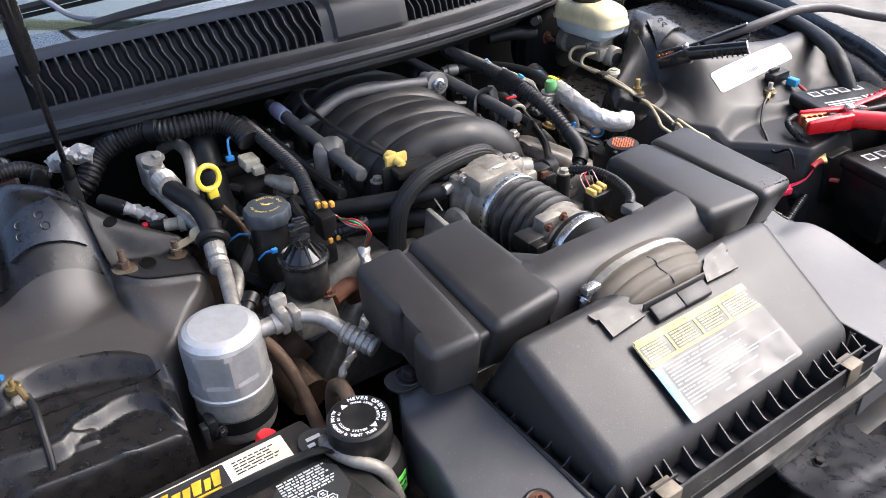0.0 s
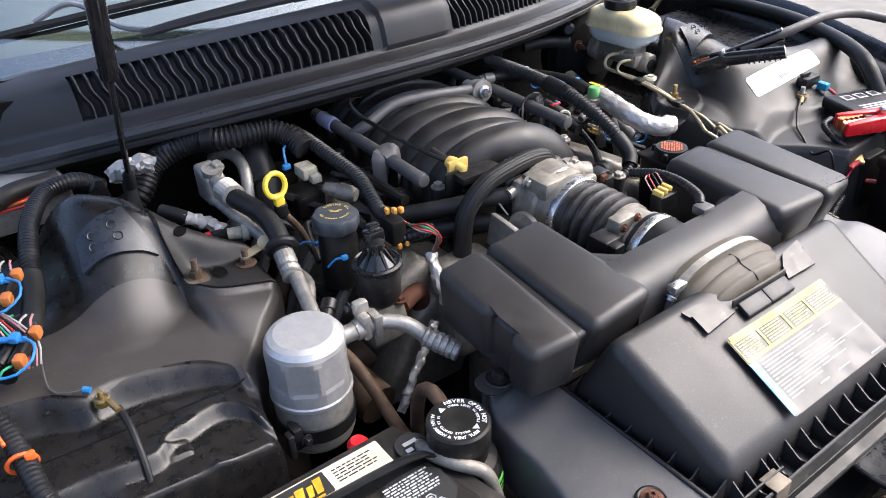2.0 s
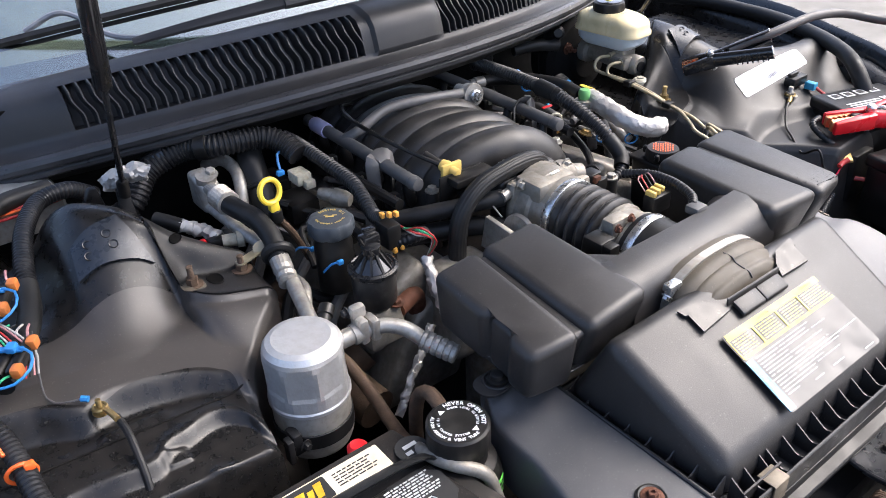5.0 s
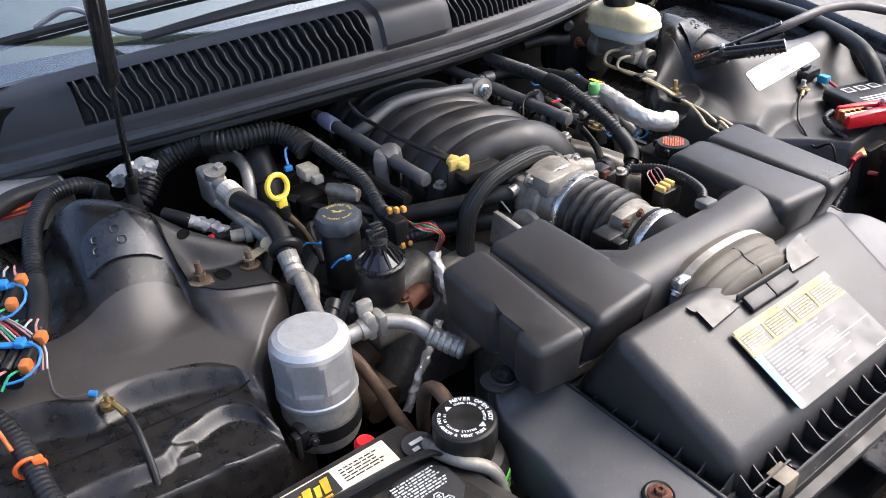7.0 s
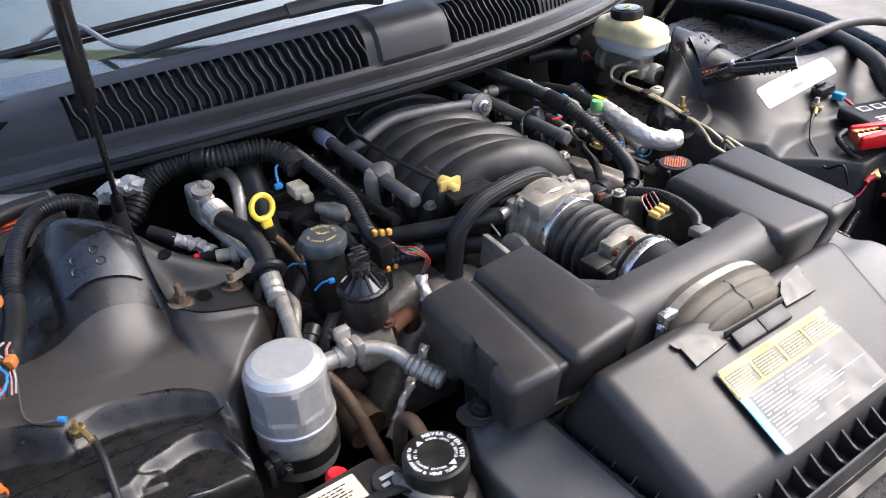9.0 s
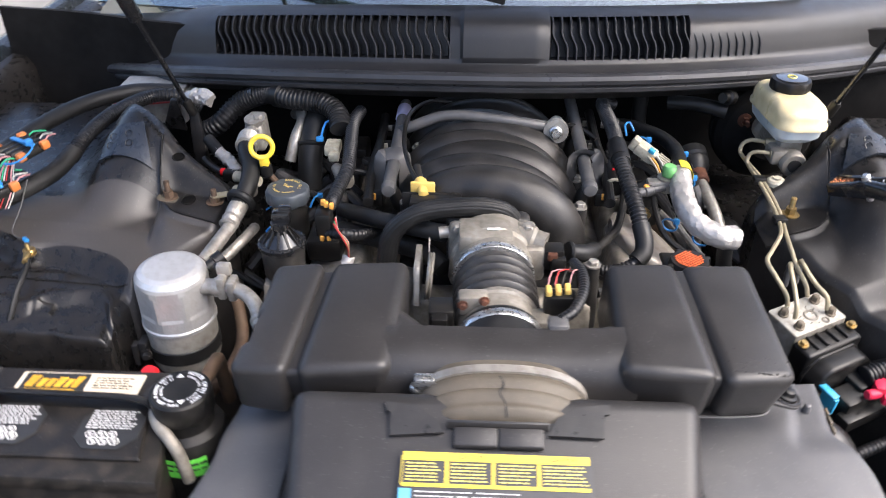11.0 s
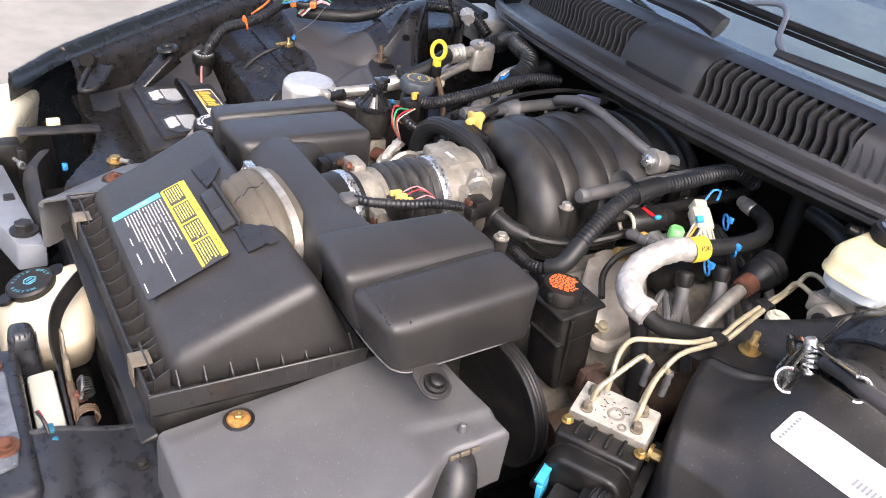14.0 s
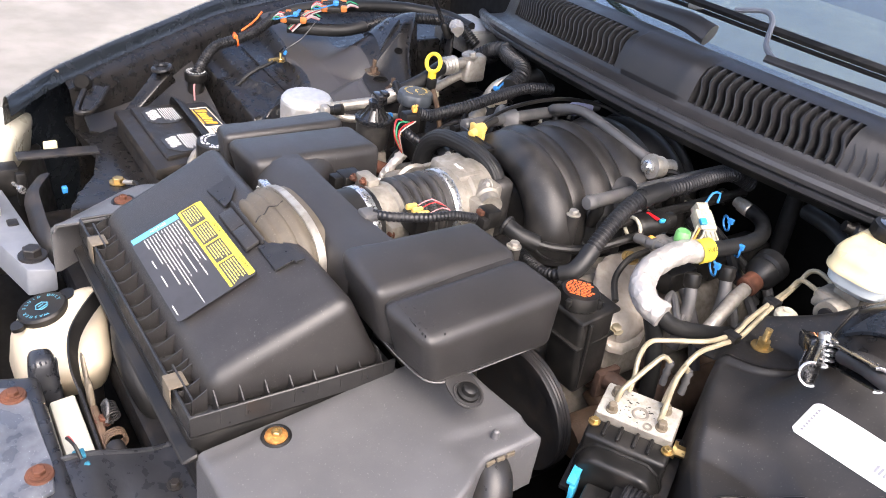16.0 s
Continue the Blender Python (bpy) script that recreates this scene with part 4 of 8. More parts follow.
lobes = [
    pocket_lobe([(-.275, .143), (-.212, .132), (-.199, .322), (-.262, .325), (-.266, .228), (-.248, .222), (-.248, .192), (-.271, .186)], .866, .9405, -.245, .23),
    hull8([(-.200, .150, .866), (-.104, .150, .866), (-.100, .330, .866), (-.193, .330, .866), (-.203, .128, .942), (-.104, .132, .949), (-.098, .328, .951), (-.190, .324, .948)], .0145, 5),
    hull8([(.128, .150, .868), (.226, .150, .868), (.224, .333, .868), (.132, .333, .868), (.126, .132, .955), (.224, .124, .954), (.217, .328, .957), (.134, .320, .959)], .0145, 5),
    hull8([(.230, .152, .868), (.296, .160, .868), (.298, .333, .868), (.228, .333, .868), (.2285, .124, .949), (.308, .138, .943), (.304, .328, .958), (.2215, .326, .956)], .0145, 5),
]
web = [hull8([(-.262, .165, .86), (-.12, .165, .86), (-.12, .315, .86), (-.25, .315, .86), (-.262, .140, .927), (-.12, .137, .936), (-.12, .318, .942), (-.25, .318, .934)], .008, 3),
       hull8([(.14, .165, .86), (.29, .170, .86), (.285, .325, .86), (.14, .325, .86), (.14, .134, .944), (.29, .140, .937), (.285, .322, .950), (.14, .320, .950)], .008, 3)]
BACK = [(-.120, .268), (-.098, .250), (-.070, .222), (-.040, .211), (.015, .208), (.070, .211), (.105, .222), (.150, .236)]
ACROSS = [(0, .862), (0, -.034), (.003, -.020), (.010, -.010), (.022, -.003), (.040, 0), (.06, 0)]


def bridge_at(x, k):
    """The arch over the air path: k runs up the front wall, over the top and down the back wall."""
    front, back = .1385 + .02 * (x - .012) ** 2, smooth_rows(BACK, x)
    top = .9505 + .005 * sstep(.06, .15, x) - .002 * sstep(-.06, -.12, x)
    n = len(ACROSS)
    d, h = ACROSS[k if k < n else 2 * n - 1 - k]
    y = front + d if k < n else back - d * .8
    fall = 0 if k < n else .006
    return x, y, h if h > .5 else top - fall + h


bridge = [sheet(bridge_at, span(-.120, .148, 48), range(2 * len(ACROSS))),
          hull8([(-.06, .18, .865), (.08, .18, .865), (.052, .218, .865), (-.034, .218, .865), (-.075, .18, .936), (.095, .18, .938), (.050, .214, .940), (-.030, .214, .940)], .014, 4)]
stem = lathe([(0.0, 0), (0.047, 0), (0.047, 0.05), (0.045, 0.06)], 30, along((0.011, 0.165, 0.897), (-0.03, 1, 0.02)))
for b in lobes:
    part("lobe", b, M_plastic, res, angle=50)
for b in web:
    part("web", b, M_plastic, res, angle=50)
for n, b in zip(("bridge", "neck", "stem"), bridge + [stem]):
    part(n, b, M_plastic, res, angle=50)
for pts, flange in (([(.132, .152), (.228, .1500), (.278, .1535), (.292, .159), (.299, .169), (.300, .190), (.296, .300), (.291, .318), (.280, .328), (.135, .332)], (.875, .8795)), ([(-.110, .152), (-.200, .150), (-.245, .155), (-.258, .161), (-.263, .172), (-.261, .186), (-.250, .192), (-.250, .222), (-.258, .228), (-.256, .300), (-.250, .318), (-.238, .325), (-.110, .330)], (.872, .876))):
    part("mould_flange", prism(pts if pts[0][0] > 0 else pts[::-1], *flange), M_plastic, res)
    part("mould_seam", tube([(x, y, flange[0] + .0018) for x, y in pts], .0010, 6, .006), M_rail, res, "pale mould seam along the lower edge")
for x, y, z, tilt in ((0.322, 0.190, 0.870, 14), (-0.264, 0.207, 0.853, 0)):
    TM = Matrix.Translation((x, y, z)) @ Matrix.Rotation(radians(tilt), 4, 'Y')
    tab = part("mounting_tab", join(prism(rrect(0.046, 0.036, 0.016), 0, 0.0035, 0.001, 2, m=TM @ Matrix.Translation((-0.006, 0, 0))), ring(TM @ Vector((0, 0, .004)), .0155, .0016, TM.to_3x3() @ Vector((0, 0, 1)), 24, 6)), M_plastic, res)
    part("push_pin", lathe([(0, 0), (0.0125, 0), (0.012, 0.003), (0.0085, 0.004), (0.0075, 0.009), (0.005, 0.0105), (0, 0.0105)], 18, TM @ Matrix.Translation((0, 0, 0.004))), M_black, tab)

# dark oil splashes on the lobes
drops = []
for k in range(60):
    x, y, r = .262 + random.gauss(0, .014), max(.142, .160 + random.gauss(0, .018)), random.uniform(.0003, .0009) * (1 + (k % 7 == 0))
    z = .9493 - .0755 * (x - .2285) + .035 * (y - .124)
    drops.append(lathe([(0, -.002), (r, -.002), (r, .0002), (r * .7, .0004), (0, .0004)], 8, Matrix.Translation((x, y, z))))
part("oil_splash", join(*drops), M_gasket, res, "dark wet oil spots", "stuff")

# air meter between resonator and throttle body
AX = Vector((-0.04, 1, 0.02)).normalized()
A0 = Vector((0.010, 0.220, 0.898))
mafm = lambda d: along(A0 + AX * d, AX)
maf = group_thing("air_flow_meter", A0, "dull aluminium air flow meter ring with a side connector", "air flow meter")
part("body", join(lathe([(.0, 0), (.049, 0), (.049, .006), (.046, .008), (.046, .028), (.049, .030), (.049, .036), (0, .036)], 32, mafm(0.022)), rbox(0, (0.034, 0.026, 0.020), .004, m=mafm(0.040) @ Matrix.Translation((0.030, 0.040, 0))), rbox(0, (0.026, 0.026, 0.030), .004, m=mafm(0.038) @ Matrix.Translation((-0.047, 0.010, 0)))), M_cast, maf, angle=40)
for p in ((0.042, 0.046), (0.018, 0.052), (-0.056, 0.012)):
    part("screw", moved(hexbolt((0, 0, 0), (0, 0, -1), r=0.004, h=0.006), mafm(0.027) @ Matrix.Translation((p[0], p[1], 0))), M_rust, maf)
part("terminal_plug", join(rbox(0, (0.028, 0.022, 0.030), .003, m=mafm(0.035) @ Matrix.Translation((0.066, 0.030, 0))), rbox(0, (0.018, 0.018, 0.02), .002, m=mafm(0.018) @ Matrix.Translation((0.068, 0.030, 0)))), M_black, maf)
cpl = group_thing("rubber_coupler", A0 + AX * 0.06, "black ribbed rubber coupler with bright clamps", "coupler")
rows = []
for k in range(4):
    d = 0.062 + k * 0.0165
    rows += [(0.0455, d), (0.0500, d + 0.002), (0.0525, d + 0.005), (0.0525, d + 0.009), (0.0500, d + 0.0125), (0.0455, d + 0.0145)]
part("bellows", lathe([(0.046, 0.052)] + rows + [(0.047, 0.134), (0.047, 0.150)], 48, mafm(0)), M_boot, cpl)
part("sleeve", lathe([(0.050, -0.022), (0.051, -0.004), (0.051, 0.018), (0.049, 0.024)], 36, mafm(0)), M_rubber, cpl)
for d in (0.004, 0.136):
    cb = part("clamp_band", lathe([(0.0515, d), (0.0522, d + 0.001), (0.0522, d + 0.011), (0.0515, d + 0.012)], 36, mafm(0)), M_chrome, cpl, "bright clamp band")
    part("clamp_screw", join(rbox(0, (0.022, 0.010, 0.012), .002, m=mafm(d + 0.006) @ Matrix.Rotation(radians(150), 4, 'Z') @ Matrix.Translation((0, 0.057, 0)))), M_chrome, cb)
# throttle body
tb = group_thing("throttle_assembly", (0.0, 0.40, 0.90), "cast aluminium throttle body with linkage and sensor", "throttle body")
T = mafm(0.150)
part("casting", join(lathe([(.046, -.008), (.052, -.004), (.052, .02), (.056, .024), (.056, .058), (0, .058)], 32, T), rbox(0, (0.115, 0.095, 0.020), .008, m=T @ Matrix.Translation((0, -0.002, 0.052))), rbox(0, (0.070, 0.030, 0.050), .006, m=T @ Matrix.Translation((0.010, 0.038, 0.030))), rbox(0, (0.030, 0.05, 0.04), .006, m=T @ Matrix.Translation((-0.052, 0.005, 0.030)))), M_cast, tb, angle=40)
for p in ((0.046, 0.044), (-0.046, 0.044), (0.046, -0.040), (-0.046, -0.04)):
    part("bolt", moved(hexbolt((0, 0, 0), (0, 0, -1), r=0.006, h=0.008), T @ Matrix.Translation((p[0], p[1], 0.042))), M_alu, tb)
part("position_sensor", lathe([(0, 0), (.019, 0), (.019, .022), (.016, .026), (.016, .040), (0, .040)], 24, along((0.034, 0.417, 0.931), (1, -0.35, -0.15))), M_cast, tb, "grey sensor drum")
part("sensor_plug", join(rbox((0.081, 0.394, 0.917), (0.026, 0.024, 0.026), .003), rbox((0.087, 0.380, 0.913), (0.018, 0.012, 0.018), .002)), M_black, tb)
part("sensor_lock", rbox((0.079, 0.380, 0.923), (0.012, 0.008, 0.010), .001), M_rust, tb)
part("cable_cam", join(lathe([(0, 0), (.030, 0), (.032, .002), (.029, .004), (.032, .006), (.030, .008), (0, .008)], 26, along((-0.074, 0.372, 0.893), (-1, 0, 0.1))), hull8([(-.098, .35, .86), (-.09, .35, .86), (-.09, .43, .86), (-.098, .43, .86), (-.098, .37, .908), (-.09, .37, .908), (-.09, .42, .912), (-.098, .42, .912)], .001, 1)), M_alu, tb)
part("code_plate", plate(0.016, 0.010, 0.0006, T @ Matrix.Translation((0.0, 0.0545, 0.024)) @ Matrix.Rotation(radians(-90), 4, 'X'), 0.001), M_white, tb)
# idle hose stub
part("hose_stub", lathe([(0, 0), (.010, 0), (.010, .02), (.008, .022), (.008, .04)], 16, along((-0.028, 0.424, 0.934), (-1, -0.1, -0.1))), M_alu, tb)

# connector at the meter
yc = group_thing("meter_connector", (0.086, 0.262, 0.93), "black connector with yellow locks beside the meter", "connector")
part("shell", rbox((0.078, 0.272, 0.931), (0.036, 0.020, 0.026), 0.003), M_black, yc)
for dx in (-0.011, 0.0, 0.011):
    part("lock", rbox((0.076 + dx, 0.275 + dx * 0.2, 0.946), (0.0065, 0.016, 0.009), 0.002), M_stop, yc)
for dx, m in ((-0.012, M_wpnk), (-0.004, M_wred), (0.004, M_black), (0.012, M_wpnk)):
    part("wire", tube([(0.077 + dx, 0.283, 0.946), (0.082 + dx, 0.30, 0.955), (0.095 + dx * 0.5, 0.312, 0.950), (0.100, 0.322, 0.938)], 0.0009, 6), m, yc)
solo("meter_loom", loom([(.072, .212, .951), (.09, .23, .953), (.104, .27, .952), (.106, .31, .948), (.102, .35, .935)], 0.0065), M_loom, "thin corrugated loom to the air flow meter", "wire loom")
solo("loom_clip", rbox((0.070, 0.206, 0.950), (0.022, 0.020, 0.012), 0.003), M_rail, "grey plastic loom clip on the resonator", "clip")


# ---- engine: intake manifold, rails, block ----
im = group_thing("intake_manifold", (-0.005, 0.65, 0.86), "black nylon intake manifold with arched runners", "intake manifold")


def runner(y, rise, skew, to_driver):
    """One arched runner across the valley; it swells towards the port it feeds."""
    pts = []
    for k in range(13):
        a = math.pi * k / 12
        pts.append((-0.004 - 0.107 * math.cos(a), y + skew * math.cos(a), 0.845 + (rise + 0.004 * math.sin(3 * y)) * math.sin(a) ** 0.7))
    return tube(pts if to_driver else pts[::-1], 0.0215, 20, 0.010, flat=1.15, r_end=0.0345)


for k in range(8):
    y = 0.514 + 0.0425 * k
    part("runner", runner(y, 0.1 - 0.0006 * k, 0.016, k % 2 == 0), M_intake, im, angle=60)
    if k % 2 == 0:
        part("port_rib", ring((0.108, y - 0.016, 0.868), 0.034, 0.0022, (0.42, 0, 1), 30, 6, flat=1.0), M_intake, im)
part("plenum", hull8([(-.115, .49, .83), (.105, .49, .83), (.105, .84, .83), (-.115, .84, .83), (-.06, .50, .912), (.055, .50, .912), (.055, .84, .912), (-.06, .84, .912)], .02, 4), M_intake, im)
part("throttle_flange", rbox((-0.003, 0.446, 0.900), (0.112, 0.030, 0.092), 0.010, 3), M_intake, im)
part("front_bracket", rbox((-0.075, 0.478, 0.945), (0.07, 0.03, 0.012), 0.003), M_black, im)
for x, y, z in ((0.127, 0.510, 0.924), (0.132, 0.61, 0.915), (-0.118, 0.512, 0.924), (-0.118, 0.60, 0.918), (-0.115, 0.70, 0.92), (0.135, 0.40, 0.90)):
    b = part("bolt_boss", lathe([(.012, -.10), (.010, -.02), (.010, -.002), (0, -.002)], 14, Matrix.Translation((x, y, z))), M_intake, im)
    part("bolt", hexbolt((x, y, z - .002), r=0.007, h=0.008), M_alu, b)

eng = group_thing("engine_block", (0, 0.6, 0.5), "grimy aluminium engine block and cylinder heads below the manifold", "engine")
part("block", hull8([(-.20, .40, .45), (.20, .40, .45), (.20, .85, .45), (-.20, .85, .45), (-.14, .43, .83), (.14, .43, .83), (.14, .84, .83), (-.14, .84, .83)], .02, 3), M_dark, eng)
for s in (-1, 1):
    part("cylinder_head", hull8([(s * .13, .42, .66), (s * .30, .42, .66), (s * .30, .84, .66), (s * .13, .84, .66), (s * .13, .42, .84), (s * .22, .42, .80), (s * .22, .84, .80), (s * .13, .84, .84)], .01, 3), M_cast, eng)
    part("valve_cover", hull8([(s * .165, .44, .79), (s * .285, .44, .74), (s * .285, .83, .74), (s * .165, .83, .79), (s * .180, .45, .862), (s * .265, .45, .822), (s * .265, .82, .822), (s * .180, .82, .862)], .016, 4), M_cast, eng, "cast aluminium valve cover")
    for y in (0.50, 0.60, 0.71, 0.80) if s < 0 else (0.62, 0.71, 0.80):
        c = part("ignition_coil", rbox((s * .235, y, .862), (.05, .06, .035), .006), M_black, eng)
        part("plug_boot", tube([(s * .265, y, .855), (s * .30, y - .005, .82), (s * .33, y - .01, .76)], .008, 10, .02), M_rail, c)
    part("exhaust_manifold", join(tube([(s * .31, .40, .70), (s * .33, .52, .72), (s * .335, .65, .72), (s * .33, .80, .70)], .03, 14, .03), *[tube([(s * .28, y, .74), (s * .32, y, .72)], .022, 12, .02) for y in (.47, .58, .69, .80)]), M_rustpipe, eng, "rusty exhaust manifold")
part("front_cover", hull8([(-.15, .38, .55), (.15, .38, .55), (.15, .43, .55), (-.15, .43, .55), (-.13, .385, .845), (.14, .385, .845), (.14, .43, .845), (-.13, .43, .845)], .012, 3), M_cast, eng)


def fuel_rail(s, x, y0, y1, z):
    r = group_thing("fuel_rail", (x, (y0 + y1) / 2, z - 0.03), "dusty grey tubular fuel rail along the manifold", "fuel rail", "fuel rails")
    part("tube", tube([(x, y0, z), (x, (y0 + y1) / 2, z + .003), (x, y1, z + .004)], .0098, 16, .05), M_rail, r)
    part("end_cap", lathe([(0, -.004), (.009, -.002), (.0108, .003), (.0108, .012), (.0098, .014)], 16, along((x, y0 - .003, z), (0, 1, 0))), M_rail, r)
    for y in (y0 + .03, y0 + .115, y0 + .20, y1 - .03):
        j = part("injector", lathe([(.006, -.05), (.009, -.045), (.009, -.02), (.007, -.016), (.007, 0)], 14, along((x, y, z), (s * .25, 0, 1))), M_black, r)
        part("injector_plug", rbox((x + s * .022, y, z - .03), (.020, .016, .022), .003), M_black, j)
        part("plug_lock", rbox((x + s * .026, y - .008, z - .024), (.010, .004, .010), .001), M_amber if y < y0 + .1 else M_ivory, j)
    part("bracket", join(tube([(x - s * .016, y0 + .082, z - .05), (x - s * .017, y0 + .083, z), (x - s * .013, y0 + .085, z + .013), (x, y0 + .086, z + .0165), (x + s * .012, y0 + .085, z + .013)], .012, 8, .006, flat=.16), tube([(x + s * .012, y0 + .085, z + .013), (x + s * .020, y0 + .08, z + .008), (x + s * .022, y0 + .072, z - .045)], .010, 8, .006, flat=.18)), M_rail, r)
    part("harness", tube([(x + s * .03, y0, z - .022), (x + s * .036, y0 + .1, z - .02), (x + s * .034, y0 + .2, z - .022), (x + s * .036, y1, z - .02)], .008, 10, .02), M_black, r)
    return r


rl = fuel_rail(-1, -0.144, 0.513, 0.815, 0.942)
part("tag", lathe([(.0118, 0), (.0122, .001), (.0122, .040), (.0118, .041)], 16, along((-.144, .752, .9455), (0, 1, .01))), mat("lilac_tag", (.45, .43, .62), .5), rl)
fuel_rail(1, 0.140, 0.520, 0.840, 0.946)
co = group_thing("fuel_crossover", (0, 0.69, 0.95), "grey crossover pipe with a round pressure regulator", "fuel pipe")
part("pipe", tube([(-.144, .70, .948), (-.12, .687, .963), (-.065, .691, .980), (.017, .685, .977), (.075, .690, .967), (.100, .700, .960)], .0085, 12, .01), M_rail, co)
rg = part("regulator", lathe([(0, 0), (.019, .001), (.020, .004), (.020, .008), (.017, .010), (.017, .024), (.012, .03), (.012, .05)], 28, along((.103, .680, .960), (.1, 1, -.12))), M_alu, co, "zinc-plated fuel pressure regulator")
part("regulator_nose", lathe([(0, -.012), (.006, -.012), (.0075, -.008), (.0105, -.006), (.0105, 0), (.008, .002)], 20, along((.103, .680, .960), (.1, 1, -.12))), M_chrome, rg)
solo("vacuum_pipe", tube([(.112, .695, .955), (.13, .715, .957), (.155, .71, .948), (.17, .70, .94)], .004, 8), M_black, "thin vacuum hose at the pressure regulator", "hose")

tc = group_thing("throttle_cable", (-0.11, 0.60, 0.95), "black throttle cable with a yellow end stop", "cable")
part("sheath", tube([(-.06, .80, .955), (-.10, .775, .968), (-.128, .70, .976), (-.128, .60, .973), (-.112, .53, .964), (-.098, .506, .957)], .0035, 8, .012), M_black, tc)
part("ferrule", lathe([(.004, -.03), (.006, -.028), (.006, 0), (.004, .002)], 12, along((-.100, .515, .958), (.2, -1, -.25))), M_black, tc)
part("yellow_stop", join(lathe([(0, 0), (.008, 0), (.010, .008), (.010, .014), (.007, .016), (.007, .030), (0, .034)], 16, along((-.099, .512, .958), (.25, -1, -.25))), rbox((-.094, .497, .954), (.034, .007, .020), .002)), M_stop, tc, "yellow plastic cable stop")
part("inner_wire", tube([(-.09, .478, .949), (-.082, .44, .93), (-.08, .405, .91)], .0012, 6), M_alu, tc)
part("bracket", join(rbox((-.085, .488, .935), (.075, .004, .035), .001), rbox((-.06, .475, .922), (.07, .03, .004), .001)), M_black, tc)

# ---- hoses in front of the manifold ----
solo("braided_hose", tube([(-.142, .428, .83), (-.139, .430, .885), (-.128, .431, .925), (-.096, .433, .951), (-.050, .435, .960), (-.008, .438, .960), (.020, .442, .950), (.032, .447, .925)], .0150, 48, .006, lobes=.05, flat=.85), M_rubber, "thick black braid-covered hose arching over the throttle body", "hose")
solo("heater_hose", tube([(-.215, .535, .895), (-.158, .485, .910), (-.107, .450, .920), (-.060, .425, .926)], .012, 14), M_rubber, "black rubber heater hose with a smooth bend", "hose", "heater hoses")
solo("heater_hose", tube([(-.215, .515, .872), (-.150, .482, .878), (-.09, .440, .886), (-.06, .41, .88)], .014, 14), M_rubber, "black rubber heater hose with a smooth bend", "hose", "heater hoses")
hc = group_thing("hose_clip", (-.03, .45, .955), "bright metal hose clip on a small pipe", "hose clip")
part("ear", join(rbox((-.035, .452, .958), (.018, .010, .010), .003), ring((-.03, .452, .952), .010, .002, (1, 0, 0), 18, 6)), M_chrome, hc)
# front accessories: bracket, wire bundle in foil
solo("accessory_bracket", hull8([(-.20, .36, .74), (-.09, .36, .74), (-.09, .45, .74), (-.20, .45, .74), (-.185, .39, .862), (-.10, .39, .862), (-.10, .45, .862), (-.185, .45, .862)], .014, 3), M_cast, "cast aluminium accessory bracket at the engine front", "bracket")
fw = group_thing("foil_wire", (-.19, .42, .85), "wire bundle wrapped in crinkled silver foil", "wire bundle")
part("foil", crumple(tube([(-.192, .432, .880), (-.196, .415, .860), (-.197, .40, .835), (-.19, .385, .80)], .008, 14, .003), .003, .008), M_foil, fw)
for m, o in ((M_wgrn, 0.0), (M_wred, 0.008), (M_wred, -0.006), (M_wwht, .012)):
    part("wire", tube([(-.212, .45 + o, .925), (-.205, .425 + o, .930 - o), (-.190, .412 + o * .5, .915), (-.192, .430, .880)], .0014, 6), m, fw)
ec = group_thing("engine_connector", (-.225, .46, .91), "black harness connector with orange locks", "connector")
part("shell", rbox((-.228, .462, .918), (.022, .030, .036), .004), M_black, ec)
for dz, dx, dy in ((.026, .0, .004), (.026, .008, .0), (.024, -.006, .012), (-.016, .004, -.014), (-.018, -.006, -.012)):
    part("lock", rbox((-.224 + dx, .460 + dy, .918 + dz), (.006, .008, .008), .0015), M_amber, ec)
solo("coil_loom", loom([(-.215, .76, .955), (-.218, .70, .960), (-.214, .634, .953), (-.210, .575, .944), (-.217, .535, .935), (-.224, .50, .927), (-.226, .47, .935)], .0105), M_loom, "corrugated wiring loom along the valve cover", "wire loom")
solo("cross_loom", loom([(-.222, .452, .905), (-.20, .44, .912), (-.18, .45, .905), (-.165, .48, .89)], .008), M_loom, "short corrugated loom beside the oil filler", "wire loom")

# ---- oil filler, dipstick, exhaust valve ----
ofl = group_thing("oil_filler", (-.287, .508, .86), "black oil filler neck with a lobed screw cap", "oil filler")
part("neck", lathe([(.026, -.09), (.026, -.02), (.023, -.012), (.023, -.004)], 24, Matrix.Translation((-.287, .508, .930))), M_black, ofl)
cap = part("cap", lathe([(.0, -.020), (.029, -.020), (.031, -.017), (.031, -.003), (.029, .0), (.022, .002), (0, .002)], 48, Matrix.Translation((-.287, .508, .944)), flute=lambda a, k: 1 - .07 * (0.5 + 0.5 * math.cos(8 * a)) ** 3 if 0 < k < 5 else 1), M_oilcap, ofl)
OM = Matrix.Translation((-.287, .508, .9466)) @ Matrix.Rotation(radians(-35), 4, 'Z')
part("cap_print", join(round_words("ENGINE OIL", .0185, .0058, OM, 140, 20), round_words("SEE OWNERS MANUAL", .0185, .0042, OM, 200, 345, True), bars([(-.006, .005, 0, .003), (.003, .009, .003, .0016), (-.008, -.003, .0035, .0016)], OM)), M_stop, cap)
dp = group_thing("dipstick", (-.33, .575, .90), "yellow ring-handled oil dipstick", "dipstick")
